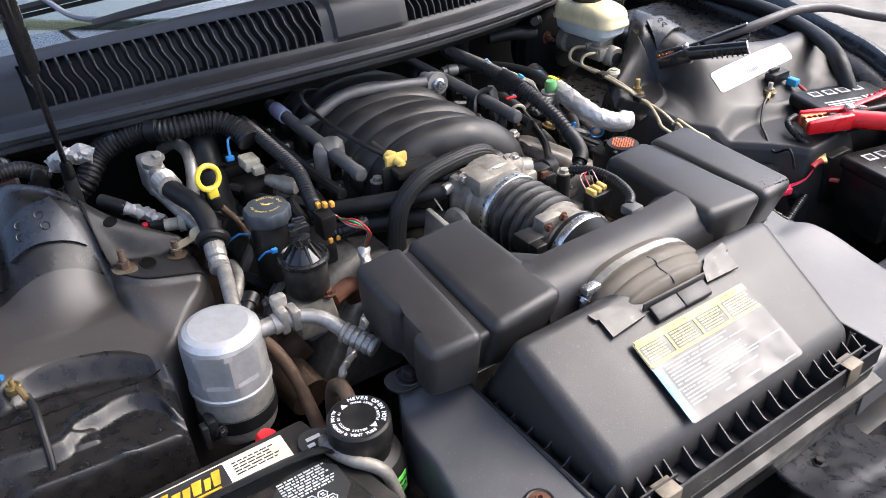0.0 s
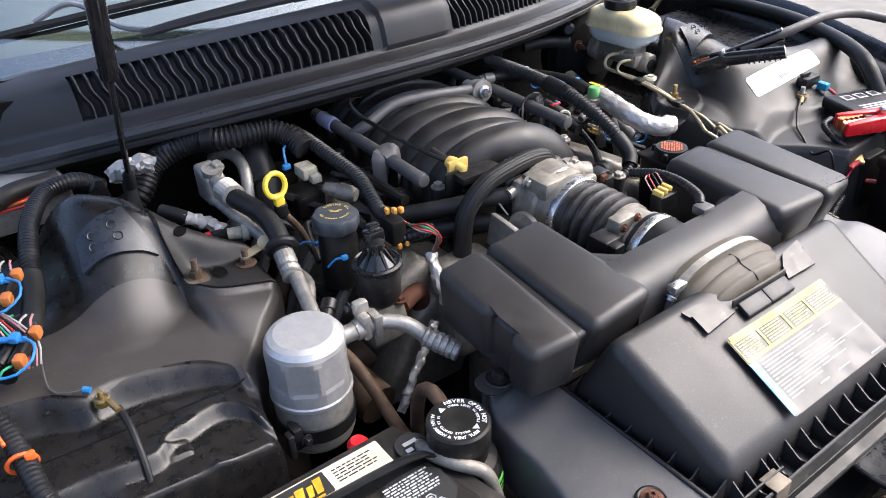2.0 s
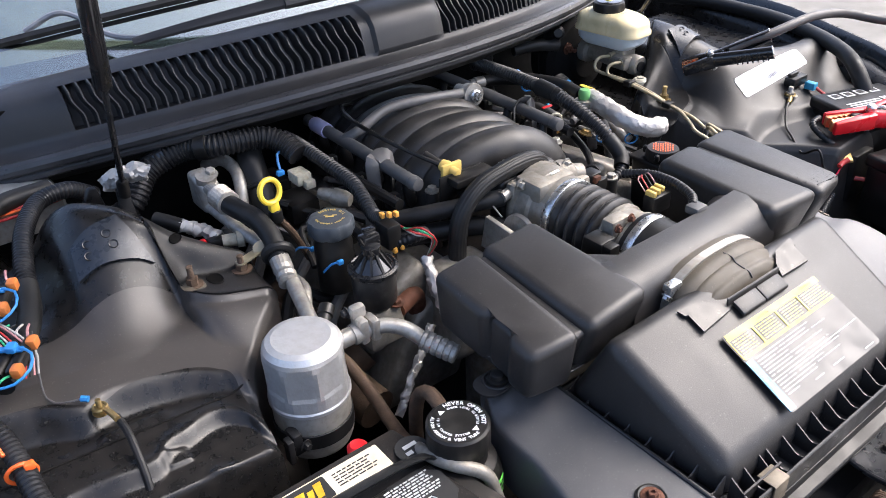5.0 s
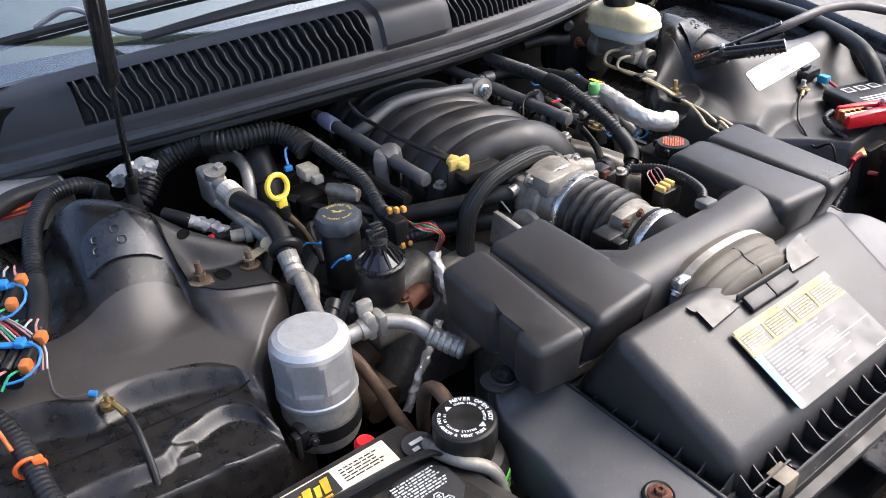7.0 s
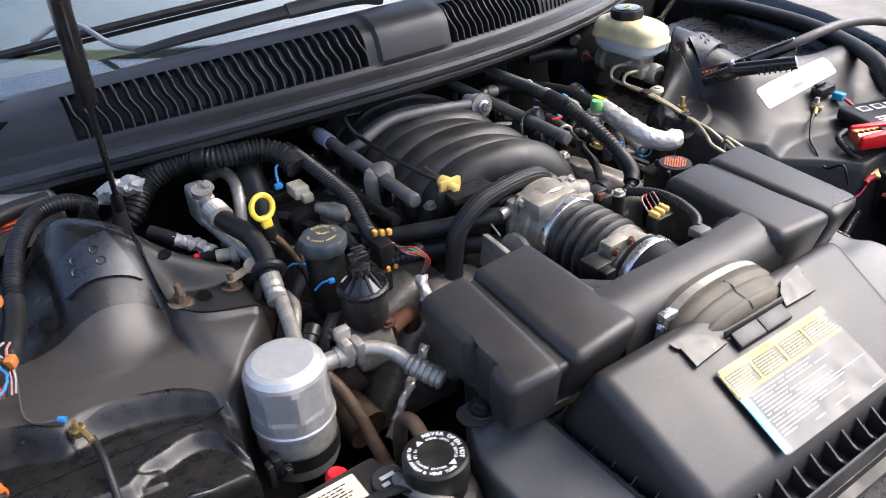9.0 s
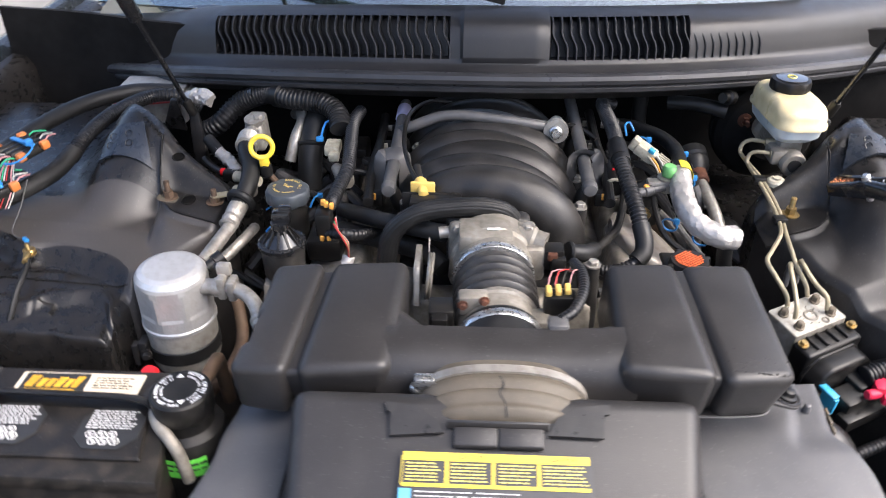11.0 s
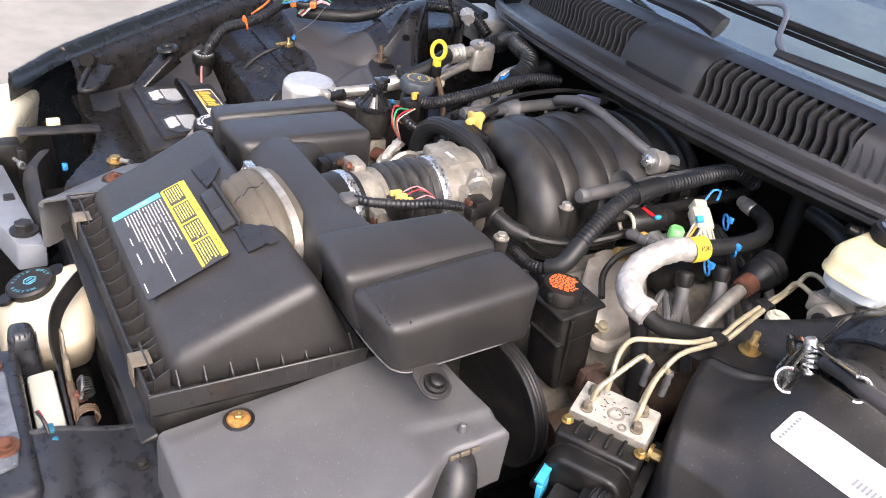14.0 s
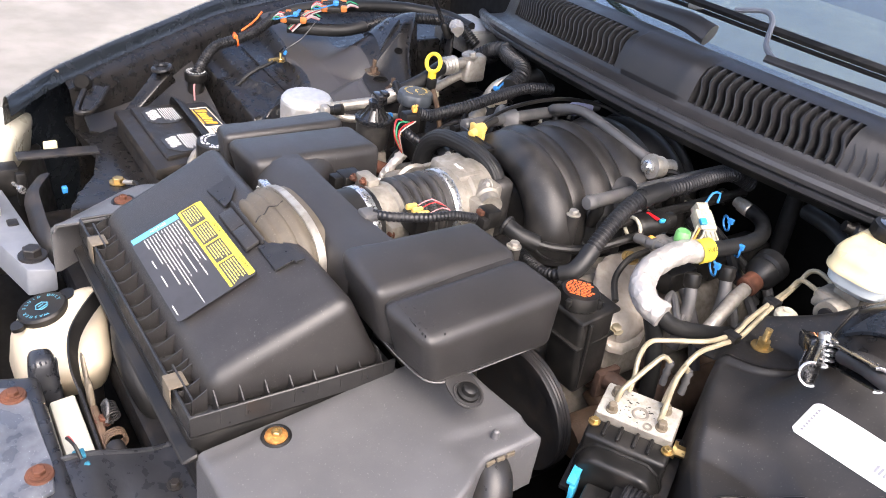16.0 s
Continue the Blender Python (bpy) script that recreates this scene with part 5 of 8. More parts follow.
part("handle", join(ring((-.335, .573, .975), .0158, .0038, (.25, -1, .25), 28, 8), hull8([(-.340, .566, .945), (-.326, .566, .945), (-.326, .578, .945), (-.340, .578, .945), (-.341, .567, .962), (-.327, .567, .962), (-.327, .578, .962), (-.341, .578, .962)], .003, 2)), M_yellow, dp)
part("collar", lathe([(.006, -.02), (.009, -.016), (.009, 0), (.006, .002)], 14, Matrix.Translation((-.332, .573, .946))), M_black, dp)
part("tube", tube([(-.332, .573, .935), (-.31, .577, .90), (-.29, .58, .85)], .005, 10), M_rustpipe, dp)
egr = group_thing("exhaust_gas_valve", (-.280, .424, .82), "grey canister valve with a black plastic head", "exhaust gas valve")
part("canister", lathe([(0, -.052), (.024, -.052), (.028, -.046), (.029, -.02), (.029, -.002), (.027, 0), (0, 0)], 30, Matrix.Translation((-.280, .424, .906))), M_boot, egr)
part("lip", lathe([(.030, -.004), (.0325, -.002), (.0325, .003), (.029, .005), (.027, .003)], 30, Matrix.Translation((-.280, .424, .906))), M_gloss, egr)
part("head", join(lathe([(0, 0), (.027, 0), (.012, .018), (.012, .032), (0, .032)], 24, Matrix.Translation((-.280, .424, .906))), rbox((-.278, .430, .943), (.024, .018, .018), .003), rbox((-.274, .436, .952), (.016, .012, .008), .002)), M_gasket, egr)
for a in range(0, 360, 36):
    part("fin", moved(hull8([(-.0015, .006, 0), (.0015, .006, 0), (.0015, .027, 0), (-.0015, .027, 0), (-.0015, .006, .024), (.0015, .006, .024), (.0015, .013, .022), (-.0015, .013, .022)], 0), Matrix.Translation((-.280, .424, .907)) @ Matrix.Rotation(radians(a), 4, 'Z')), M_black, egr)
part("mount", hull8([(-.31, .395, .80), (-.25, .395, .80), (-.25, .445, .80), (-.31, .445, .80), (-.308, .400, .852), (-.258, .400, .852), (-.258, .445, .852), (-.308, .445, .852)], .006, 2), M_cast, egr)
part("mount_bolt", hexbolt((-.262, .405, .852), r=.007), M_rust, egr)
part("feed_pipe", tube([(-.25, .42, .83), (-.215, .43, .83), (-.21, .44, .78), (-.23, .45, .70)], .012, 14), M_rust, egr, "rust-red exhaust feed pipe")

# ---- refrigerant accumulator and pipes ----
acc = group_thing("accumulator", (-.416, .367, .745), "silver aluminium accumulator can with pitted top", "accumulator")
C = Matrix.Translation((-.416, .367, .902))
flt = lambda a, k: min(1.0, (.985, .955, .935, .935, .935, .965)[k - 4] / math.cos((a + .2) % (math.pi / 4) - math.pi / 8)) if 4 <= k <= 9 else 1
part("upper_can", lathe([(0, .0005), (.034, 0), (.041, -.003), (.0455, -.009), (.0468, -.014), (.0475, -.021), (.0475, -.030), (.0475, -.050), (.0475, -.056), (.0475, -.061), (.0475, -.076), (.049, -.078), (.049, -.082), (.047, -.084)], 64, C, flute=flt), M_can, acc, angle=9)
part("lower_can", lathe([(.0465, -.084), (.0465, -.14), (.043, -.15), (.02, -.157), (0, -.158)], 40, C), M_lowcan, acc, "grimy lower half of the can")
bd = part("band", lathe([(.0470, -.110), (.0482, -.111), (.0482, -.130), (.0470, -.131)], 40, C), M_rubber, acc)
part("band_lug", join(rbox((-.458, .336, .79), (.012, .022, .030), .003), rbox((-.468, .330, .785), (.008, .014, .034), .002), hexbolt((-.452, .322, .79), (.2, -1, 0), r=.005)), M_dark, bd)
part("outlet", lathe([(.011, 0), (.011, .022), (.013, .022), (.013, .034), (.011, .034), (.011, .05)], 18, along((-.378, .36, .876), (1, -.1, .06))), M_alu, acc)
lc = part("line_clamp", join(rbox((-.345, .357, .882), (.012, .026, .034), .004), rbox((-.331, .353, .880), (.012, .024, .030), .004), rbox((-.343, .364, .902), (.020, .014, .018), .005)), M_alu, acc)
part("clamp_bolt", hexbolt((-.352, .372, .90), (-1, 0, 0), r=.005), M_dark, lc)
part("outlet_pipe", tube([(-.335, .354, .879), (-.316, .345, .879), (-.299, .330, .874), (-.288, .310, .864)], .0095, 14, .005), M_alu, acc)
fr = []
for k in range(5):
    fr += [(.0125, .002 + k * .008), (.0125, .006 + k * .008), (.0112, .007 + k * .008)]
part("ferrule", lathe([(.010, 0)] + fr + [(.0125, .044), (.011, .046), (0, .046)], 18, along((-.290, .312, .865), (.5, -.82, -.28))), M_alu, acc, "stained crimped ferrule", angle=12)
part("service_port", lathe([(.008, 0), (.008, .012), (.010, .013), (.010, .026), (0, .027)], 14, along((-.376, .39, .884), (.6, .6, .3))), M_black, acc)
ac = group_thing("refrigerant_line", (-.37, .55, .88), "aluminium and rubber refrigerant line to a bolted block", "refrigerant line")
part("inlet_pipe", tube([(-.385, .40, .886), (-.378, .43, .890), (-.371, .46, .894), (-.365, .485, .897)], .0095, 14, .006), M_alu, ac)
part("inlet_pipe", tube([(-.390, .405, .87), (-.372, .44, .865), (-.35, .48, .875), (-.345, .52, .87)], .0075, 12, .006), M_alu, ac)
part("lower_ferrule", lathe([(.010, 0), (.0135, .002), (.012, .008), (.0135, .013), (.012, .019), (.0135, .025), (.0135, .045), (.011, .048)], 18, along((-.371, .477, .896), (.2, .9, .3))), M_alu, ac, angle=12)
part("hose", tube([(-.363, .515, .909), (-.355, .545, .925), (-.357, .58, .938), (-.368, .605, .946), (-.374, .625, .950)], .0135, 16, .006), M_rubber, ac)
part("hose_sleeve", ring((-.360, .522, .914), .0165, .006, (.3, .9, .4), 24, 10), M_rubber, ac)
part("upper_ferrule", lathe([(.012, 0), (.0165, .001), (.0175, .004), (.0145, .008), (.0175, .012), (.0145, .016), (.0175, .020), (.0145, .024), (.0175, .028), (.0165, .032), (.010, .036), (.010, .055)], 20, along((-.374, .622, .950), (-.05, 1, .08))), M_alu, ac, angle=12)
part("block", join(hull8([(-.392, .672, .918), (-.358, .672, .918), (-.358, .720, .918), (-.392, .720, .918), (-.390, .675, .962), (-.362, .675, .962), (-.362, .722, .970), (-.392, .722, .970)], .007, 3), lathe([(.014, 0), (.014, .02), (0, .02)], 18, along((-.376, .69, .952), (0, -.3, 1)))), M_alu, ac)
part("block_bolt", hexbolt((-.368, .688, .968), (0, -.3, 1), r=.007, h=.010), M_alu, ac)
part("second_pipe", tube([(-.384, .690, .930), (-.376, .645, .920), (-.365, .600, .908), (-.358, .57, .90)], .0085, 12), M_alu, ac)
pc = group_thing("pressure_switch", (-.38, .61, .89), "pressure switch with foil-wrapped lead and red wires", "switch")
part("sensor", join(lathe([(0, 0), (.009, 0), (.009, .018), (.012, .019), (.012, .028), (.008, .029), (.008, .045)], 16, along((-.395, .617, .903), (.9, -.35, 0)))), M_ivory, pc)
part("plug", rbox((-.402, .620, .903), (.026, .016, .016), .003), M_black, pc)
part("red_lock", rbox((-.418, .627, .905), (.008, .010, .010), .002), M_red, pc)
part("lead", tube([(-.418, .627, .903), (-.44, .65, .90), (-.46, .67, .905)], .006, 10), M_loom, pc)
part("foil", crumple(tube([(-.432, .664, .922), (-.412, .648, .914), (-.394, .626, .906)], .009, 16, .003), .004, .009), M_foil, pc)
part("sleeve", tube([(-.455, .69, .93), (-.443, .675, .927), (-.430, .662, .921)], .010, 12), M_rubber, pc)

# ---- pipes behind the block ----
solo("coolant_elbow", join(tube([(-.275, .79, .93), (-.278, .765, .955), (-.287, .735, .94), (-.293, .70, .90), (-.295, .68, .85)], .020, 18, .008), ring((-.291, .713, .915), .021, .004, (0, .5, .8), 24, 8)), M_rubber, "stout black rubber coolant elbow", "hose")
solo("silver_pipe", tube([(-.335, .80, .93), (-.320, .775, .945), (-.312, .745, .940), (-.318, .715, .925), (-.328, .70, .89)], .0095, 14), M_alu, "bent bare aluminium pipe", "pipe")
sc = group_thing("coil_connector", (-.25, .64, .90), "dirty ivory connector with a blue strap on the coil rail", "connector", "coil connectors")
part("shell", join(rbox((-.247, .662, .934), (.024, .032, .018), .003), rbox((-.243, .643, .928), (.016, .014, .013), .002)), M_ivory, sc)
part("strap", tube([(-.268, .680, .945), (-.262, .695, .962), (-.245, .70, .964), (-.235, .685, .955)], .002, 6), M_blue, sc)
part("strap_head", rbox((-.270, .676, .942), (.012, .008, .008), .002), M_blue, sc)
part("stub", lathe([(.008, 0), (.010, .01), (.010, .022), (.013, .024), (.013, .04), (.009, .05)], 16, along((-.238, .625, .918), (.5, -.8, -.1))), M_cast, sc)
for p, q in (((-.335, .555, .88), (-.30, .545, .885)), ((-.318, .485, .885), (-.30, .470, .90)), ((-.262, .53, .90), (-.25, .55, .91))):
    t = group_thing("cable_tie", p, "bright blue cable tie", "cable tie", "cable ties")
    part("strap", tube([p, ((p[0] + q[0]) / 2, (p[1] + q[1]) / 2, p[2] + .012), q], .0016, 6), M_blue, t)
    part("head", rbox(q, (.008, .006, .006), .001), M_blue, t)

# ---- looms on the passenger side ----
solo("bulkhead_loom", loom([(-.50, .78, .90), (-.46, .765, .925), (-.425, .785, .955), (-.372, .776, .976), (-.329, .742, .982), (-.270, .725, .982), (-.244, .705, .972), (-.236, .68, .958)], .0172, 18, .0065), M_loom, "thick corrugated loom below the cowl edge", "wire loom")
solo("loom_tape", tube([(-.44, .787, .938), (-.415, .795, .959), (-.39, .785, .972)], .0190, 14, .006), M_gasket, "shiny black tape round the thick loom", "tape")
solo("loom_strap", lathe([(.0182, -.009), (.0198, -.008), (.0198, .008), (.0182, .009)], 24, along((-.347, .757, .981), (.8, -.6, .1))), M_black, "black strap holding the thick loom", "strap")
solo("fender_loom", loom([(-.50, .80, .94), (-.535, .782, .967), (-.577, .765, .969), (-.61, .70, .967), (-.628, .64, .957), (-.638, .596, .94)], .0118, 16), M_loom, "corrugated loom bending round the shock tower", "wire loom")
solo("loom_sleeve", tube([(-.636, .607, .946), (-.647, .56, .935), (-.668, .51, .932), (-.70, .46, .93)], .0130, 14), M_rubber, "rubber sleeve at the loom's end", "sleeve")
ff = group_thing("foil_joint", (-.47, .71, .97), "crumpled silver foil round a wiring joint", "foil wrap")
part("foil", crumple(tube([(-.492, .738, .978), (-.478, .722, .990), (-.458, .710, .996), (-.445, .704, .992)], .012, 24, .003), .005, .010), M_foil, ff, angle=20)
mod = group_thing("control_module", (-.585, .86, .90), "aluminium control module with ribbons of red wires", "control module")
part("case", rbox((-.60, .865, .925), (.13, .10, .05), .006), M_can, mod)
part("cover", rbox((-.60, .860, .952), (.12, .08, .010), .003), M_can, mod)
for k in range(6):
    part("wire", tube([(-.66, .815 - .003 * k, .955 - .002 * k), (-.60, .808 - .003 * k, .957 - .002 * k), (-.555, .805 - .002 * k, .960 - .002 * k), (-.53, .79, .955)], .0022, 6), (M_wred, M_rust, M_wred, M_orange, M_rust, M_wred)[k], mod)
part("bracket", rbox((-.60, .81, .93), (.12, .01, .045), .002), M_alu, mod)
# connector cluster on the fender
cl = group_thing("connector_cluster", (-.675, .49, .90), "cluster of dark connectors with orange locks and blue ties", "connector")
for cx_, cy_, cz_, turn in ((-.692, .474, .951, 54), (-.684, .556, .974, 62)):
    CB = Matrix.Translation((cx_, cy_, cz_)) @ Matrix.Rotation(radians(turn), 4, 'Z') @ Matrix.Rotation(radians(-6), 4, 'Y')
    for k in range(4):
        c = part("shell", join(lathe([(0, -.024), (.0052, -.024), (.0062, -.020), (.0062, .016), (.0048, .018), (.0048, .026), (0, .026)], 14, CB @ Matrix.Translation((0, .013 * (k - 1.5), 0)) @ Matrix.Rotation(radians(90), 4, 'Y')), rbox(0, (.040, .0125, .010), .002, m=CB @ Matrix.Translation((0, .013 * (k - 1.5), -.003)))), M_black, cl)
        part("wire", tube([CB @ Vector((-.024, .013 * (k - 1.5), 0)), CB @ Vector((-.036, .011 * (k - 1.5), .005)), CB @ Vector((-.047, .007 * (k - 1.5), -.004))], .0014, 6), (M_wgrn, M_wpnk, M_wwht, M_wred)[k], cl)
        part("wire", tube([CB @ Vector((.024, .013 * (k - 1.5), 0)), CB @ Vector((.034, .011 * (k - 1.5), .006)), CB @ Vector((.050, .007 * (k - 1.5), 0))], .0014, 6), (M_wpnk, M_wwht, M_black, M_wgrn)[k], cl)
    for a, b in ((-.020, -.026), (-.020, .026), (.020, -.026), (.020, .026)):
        part("lock", rbox(0, (.013, .011, .013), .003, m=CB @ Matrix.Translation((a, b, .002))), M_lock, cl, "orange connector lock")
    part("tie", join(rbox(0, (.007, .050, .0035), .001, m=CB @ Matrix.Translation((.004, 0, .0085))), rbox(0, (.012, .010, .008), .002, m=CB @ Matrix.Translation((.004, -.014, .011)))), M_blue, cl, "bright blue cable tie")
    part("tie", tube([CB @ Vector(q) for q in ((.004, -.022, .010), (-.006, -.038, .012), (-.024, -.042, .008), (-.038, -.030, .002), (-.042, -.012, 0))], .0015, 6), M_blue, cl, "loose tail of a blue cable tie")
for k, m in enumerate((M_wpnk, M_wgrn, M_wwht, M_wred, M_black, M_wpnk, M_wwht)):
    part("wire", tube([(-.69 + .004 * k, .455, .930), (-.684 + .004 * k, .47, .948), (-.690 + .003 * k, .50, .962), (-.70 + .002 * k, .54, .965), (-.72 + .003 * k, .60, .965)], .0011, 6), m, cl)
solo("ground_wire", tube([(-.655, .50, .952), (-.664, .478, .918), (-.668, .452, .899), (-.655, .436, .897), (-.632, .428, .898)], .0011, 6), M_rail, "thin pale wire running to the ground stud", "wire")
gs = group_thing("ground_stud", (-.628, .415, .885), "brass-coloured ground stud with ring terminals", "stud")
part("nut", stud((-.628, .414, .884), (0, -.1, 1), .0052, .018), M_gold, gs)
part("ring_terminal", join(ring((-.628, .414, .890), .0065, .0020, (0, 0, 1), 18, 6), tube([(-.624, .405, .891), (-.621, .392, .891), (-.6195, .384, .890)], .0036, 8)), M_gold, gs)
part("blue_crimp", tube([(-.634, .425, .897), (-.640, .430, .898)], .0035, 8), M_blue, gs)
solo("ground_cable", tube([(-.619, .392, .889), (-.617, .382, .884), (-.616, .366, .879), (-.617, .349, .870), (-.618, .335, .859), (-.620, .322, .846), (-.623, .310, .826), (-.622, .304, .79), (-.61, .30, .75)], .0040, 10), M_rubber, "black battery ground cable over the inner fender", "cable")
solo("corner_loom", loom([(-.735, .44, .935), (-.718, .40, .918), (-.712, .36, .905), (-.708, .31, .893), (-.69, .275, .865), (-.68, .262, .85)], .0105), M_loom, "corrugated loom down the fender edge", "wire loom")
solo("upper_loom", tube([(-.735, .44, .935), (-.73, .50, .955), (-.715, .60, .965), (-.68, .72, .968), (-.62, .80, .965), (-.55, .82, .96)], .013, 12), M_rubber, "taped black wiring trunk along the fender", "wire loom")
ot = group_thing("orange_tie", (-.717, .355, .90), "orange plastic tie on the fender loom", "cable tie", "cable ties")
part("strap", join(ring((-.714, .355, .903), .013, .0022, (.1, 1, .2), 20, 6), tube([(-.722, .37, .918), (-.728, .40, .935), (-.738, .42, .95)], .002, 6), rbox((-.706, .350, .912), (.010, .008, .008), .002)), M_orange, ot)

# shock tower hardware, passenger side
TP = [Vector(q) for q in ((.587, .573), (.500, .563), (.519, .611), (.579, .610))]
for driver in (False, True):
    side = 1 if driver else -1

    def on_tower(a, b, lift):
        q = TP[0] * (1 - a) * (1 - b) + TP[1] * a * (1 - b) + TP[2] * a * b + TP[3] * (1 - a) * b
        return Vector((side * q.x, q.y, house_z(q.x, q.y, driver) + lift))

    plt = group_thing("tower_plate", (side * .555, .59, .955), "black steel reinforcing plate spot-welded to the shock tower", "plate", "tower plates")
    part("plate", sheet(lambda a, b: on_tower(a, b, .008), span(0, 1, 16), span(0, 1, 16), .005), M_plate, plt, angle=60)
    for a, b in ((.28, .62), (.62, .64), (.24, .34), (.62, .36)):
        part("weld_ring", ring(on_tower(a, b, .0086), .0050, .0009, (side * -.05, -.75, .7), 16, 5), M_gloss, plt)
SHELF_TILT = Matrix.Rotation(radians(10), 4, 'Y')
st = group_thing("tower_stud", (-.471, .534, .905), "rusty nut and stud on the shock tower", "stud", "tower studs")
part("nut", stud((-.471, .534, .909), (0, 0, 1), .0075, .028), M_rustpipe, st)
part("rust_stain", prism(rrect(.030, .024, .009), 0, .0008, m=Matrix.Translation((-.472, .531, .9098)) @ SHELF_TILT), M_oldrub, st, "pale rusty stain round the nut")
st = group_thing("tower_stud", (-.405, .538, .898), "gold nut with a bracket ear on the shock tower", "stud", "tower studs")
part("nut", stud((-.405, .538, .901), (0, 0, 1), .0078, .022), M_rustpipe, st)
part("ear", join(prism(rrect(.052, .014, .006), 0, .002, m=Matrix.Translation((-.386, .546, .910)) @ Matrix.Rotation(radians(20), 4, 'Z')), lathe([(0, 0), (.010, 0), (.010, .002), (0, .002)], 20, along((-.372, .548, .914), (-.3, -.8, .5)))), M_steel, st)
# Nothing is cut here: near-black discs paint the shade inside the tower's holes.
for hx, hy, hz_, hr, tilt in ((-.443, .534, .9062, .0100, (.14, 0, 1)), (-.465, .582, .952, .0062, (.3, -.75, .6))):
    solo("hole_shade_disc", lathe([(0, 0), (hr, 0), (hr * 1.12, .0014), (hr * 1.22, 0)], 24, along((hx, hy, hz_), tilt) @ Matrix.Diagonal((1.25, .85, 1, 1))), M_under, "near-black oval disc painted as the shade in a shelf hole", "hole", "tower holes")
solo("curved_bracket", hull8([(-.545, .735, .93), (-.50, .72, .93), (-.50, .728, .93), (-.545, .745, .93), (-.520, .725, .985), (-.510, .72, .985), (-.510, .728, .985), (-.520, .733, .985)], .003, 2), M_body, "curled black bracket beside the hood strut", "bracket")

# ---- battery ----
bt = group_thing("battery", (-.465, .16, .63), "black car battery with stained labels and a hold-down strap", "battery")
part("case", hull8([(-.585, .08, .64), (-.345, .08, .64), (-.38, .245, .64), (-.59, .245, .64), (-.587, .082, .815), (-.347, .078, .815), (-.383, .245, .815), (-.592, .245, .815)], .006, 2), M_battery, bt)
part("cover", hull8([(-.591, .078, .812), (-.343, .074, .812), (-.380, .248, .812), (-.596, .248, .812), (-.589, .080, .830), (-.345, .076, .830), (-.382, .246, .830), (-.594, .246, .830)], .004, 2), M_battery, bt)
part("vent_cover", hull8([(-.58, .104, .829), (-.370, .102, .829), (-.385, .176, .829), (-.58, .178, .829), (-.58, .104, .836), (-.371, .102, .836), (-.386, .176, .836), (-.58, .178, .836)], .002, 1), M_battery, bt)
BM = Matrix.Translation((-.472, .222, .8315))
lbl = part("long_label", prism(rrect(.150, .036, .002), 0, .0006, m=BM @ Matrix.Translation((-.014, -.004, 0))), M_paper, bt, "stained cream label strip")
LB = BM @ Matrix.Translation((-.004, -.004, .0008))
patch = part("logo_patch", prism(rrect(.078, .030, .002), 0, .0004, m=LB @ Matrix.Translation((-.040, .001, 0))), M_ink, lbl, "black patch behind the logo")
logo = []
for k, (x, w, h) in enumerate(((-.074, .012, .019), (-.060, .009, .014), (-.049, .008, .014), (-.039, .010, .017), (-.027, .007, .014), (-.018, .009, .019))):
    logo.append(prism([(x, -.008), (x + w * .8, -.008), (x + w + .003, -.008 + h), (x + .003, -.008 + h)], 0, .0004, m=LB @ Matrix.Translation((0, 0, .0006))))
part("yellow_logo", join(bars([(-.072, -.012, -.0125, .0026)], LB @ Matrix.Translation((0, 0, .0006))), *logo), M_logo, patch)
part("dark_print", bars(text_rows(.003, .052, [.006 - .0042 * k for k in range(5)], .0014, .004, .012), BM @ Matrix.Translation((0, 0, .0008))), M_ink, lbl)
for x, y in ((-.532, .147), (-.418, .144)):
    W = Matrix.Translation((x, y, .8365))
    wl = part("warning_panel", prism(rrect(.070, .062, .016, 1), 0, .0010, m=W), M_ink, bt, "black octagon crowded with white warning print")
    part("white_print", bars(text_rows(-.027, .029, [.0245 - .0036 * k for k in range(8)], .0017, .002, .008), W @ Matrix.Translation((0, 0, .0012))), M_inkw, wl)
    for k in range(6):
        c = Vector((-.018 + .012 * (k // 2) + .006 * (k % 2), -.0105 - .0095 * (k % 2), .0013))
        part("hexagon_symbol", join(moved(ring((0, 0, 0), .0052, .0008, (0, 0, 1), 6, 4), W @ Matrix.Translation(c)), bars([(-.002, .002, .001, .0016), (-.0012, .0022, -.0016, .0012)], W @ Matrix.Translation(c - Vector((0, 0, .0001))))), M_inkw, wl)
part("strap", tube([(-.595, .192, .82), (-.575, .190, .842), (-.48, .186, .846), (-.405, .182, .846), (-.378, .178, .836), (-.368, .176, .80)], .014, 8, .02, flat=.25), M_rubber, bt)
part("terminal_cap", lathe([(0, 0), (.012, 0), (.012, .010), (.008, .015), (0, .016)], 18, Matrix.Translation((-.420, .258, .806))), M_red, bt, "red terminal cap")
ct = part("state_eye", lathe([(0, 0), (.018, 0), (.018, .002), (0, .002)], 24, Matrix.Translation((-.385, .205, .8315))), M_ink, bt)
part("eye_print", bars([(-.008, .008, .004, .005), (-.010, -.002, -.005, .005), (.003, .010, -.006, .004)], Matrix.Translation((-.385, .205, .834))), M_inkw, ct)

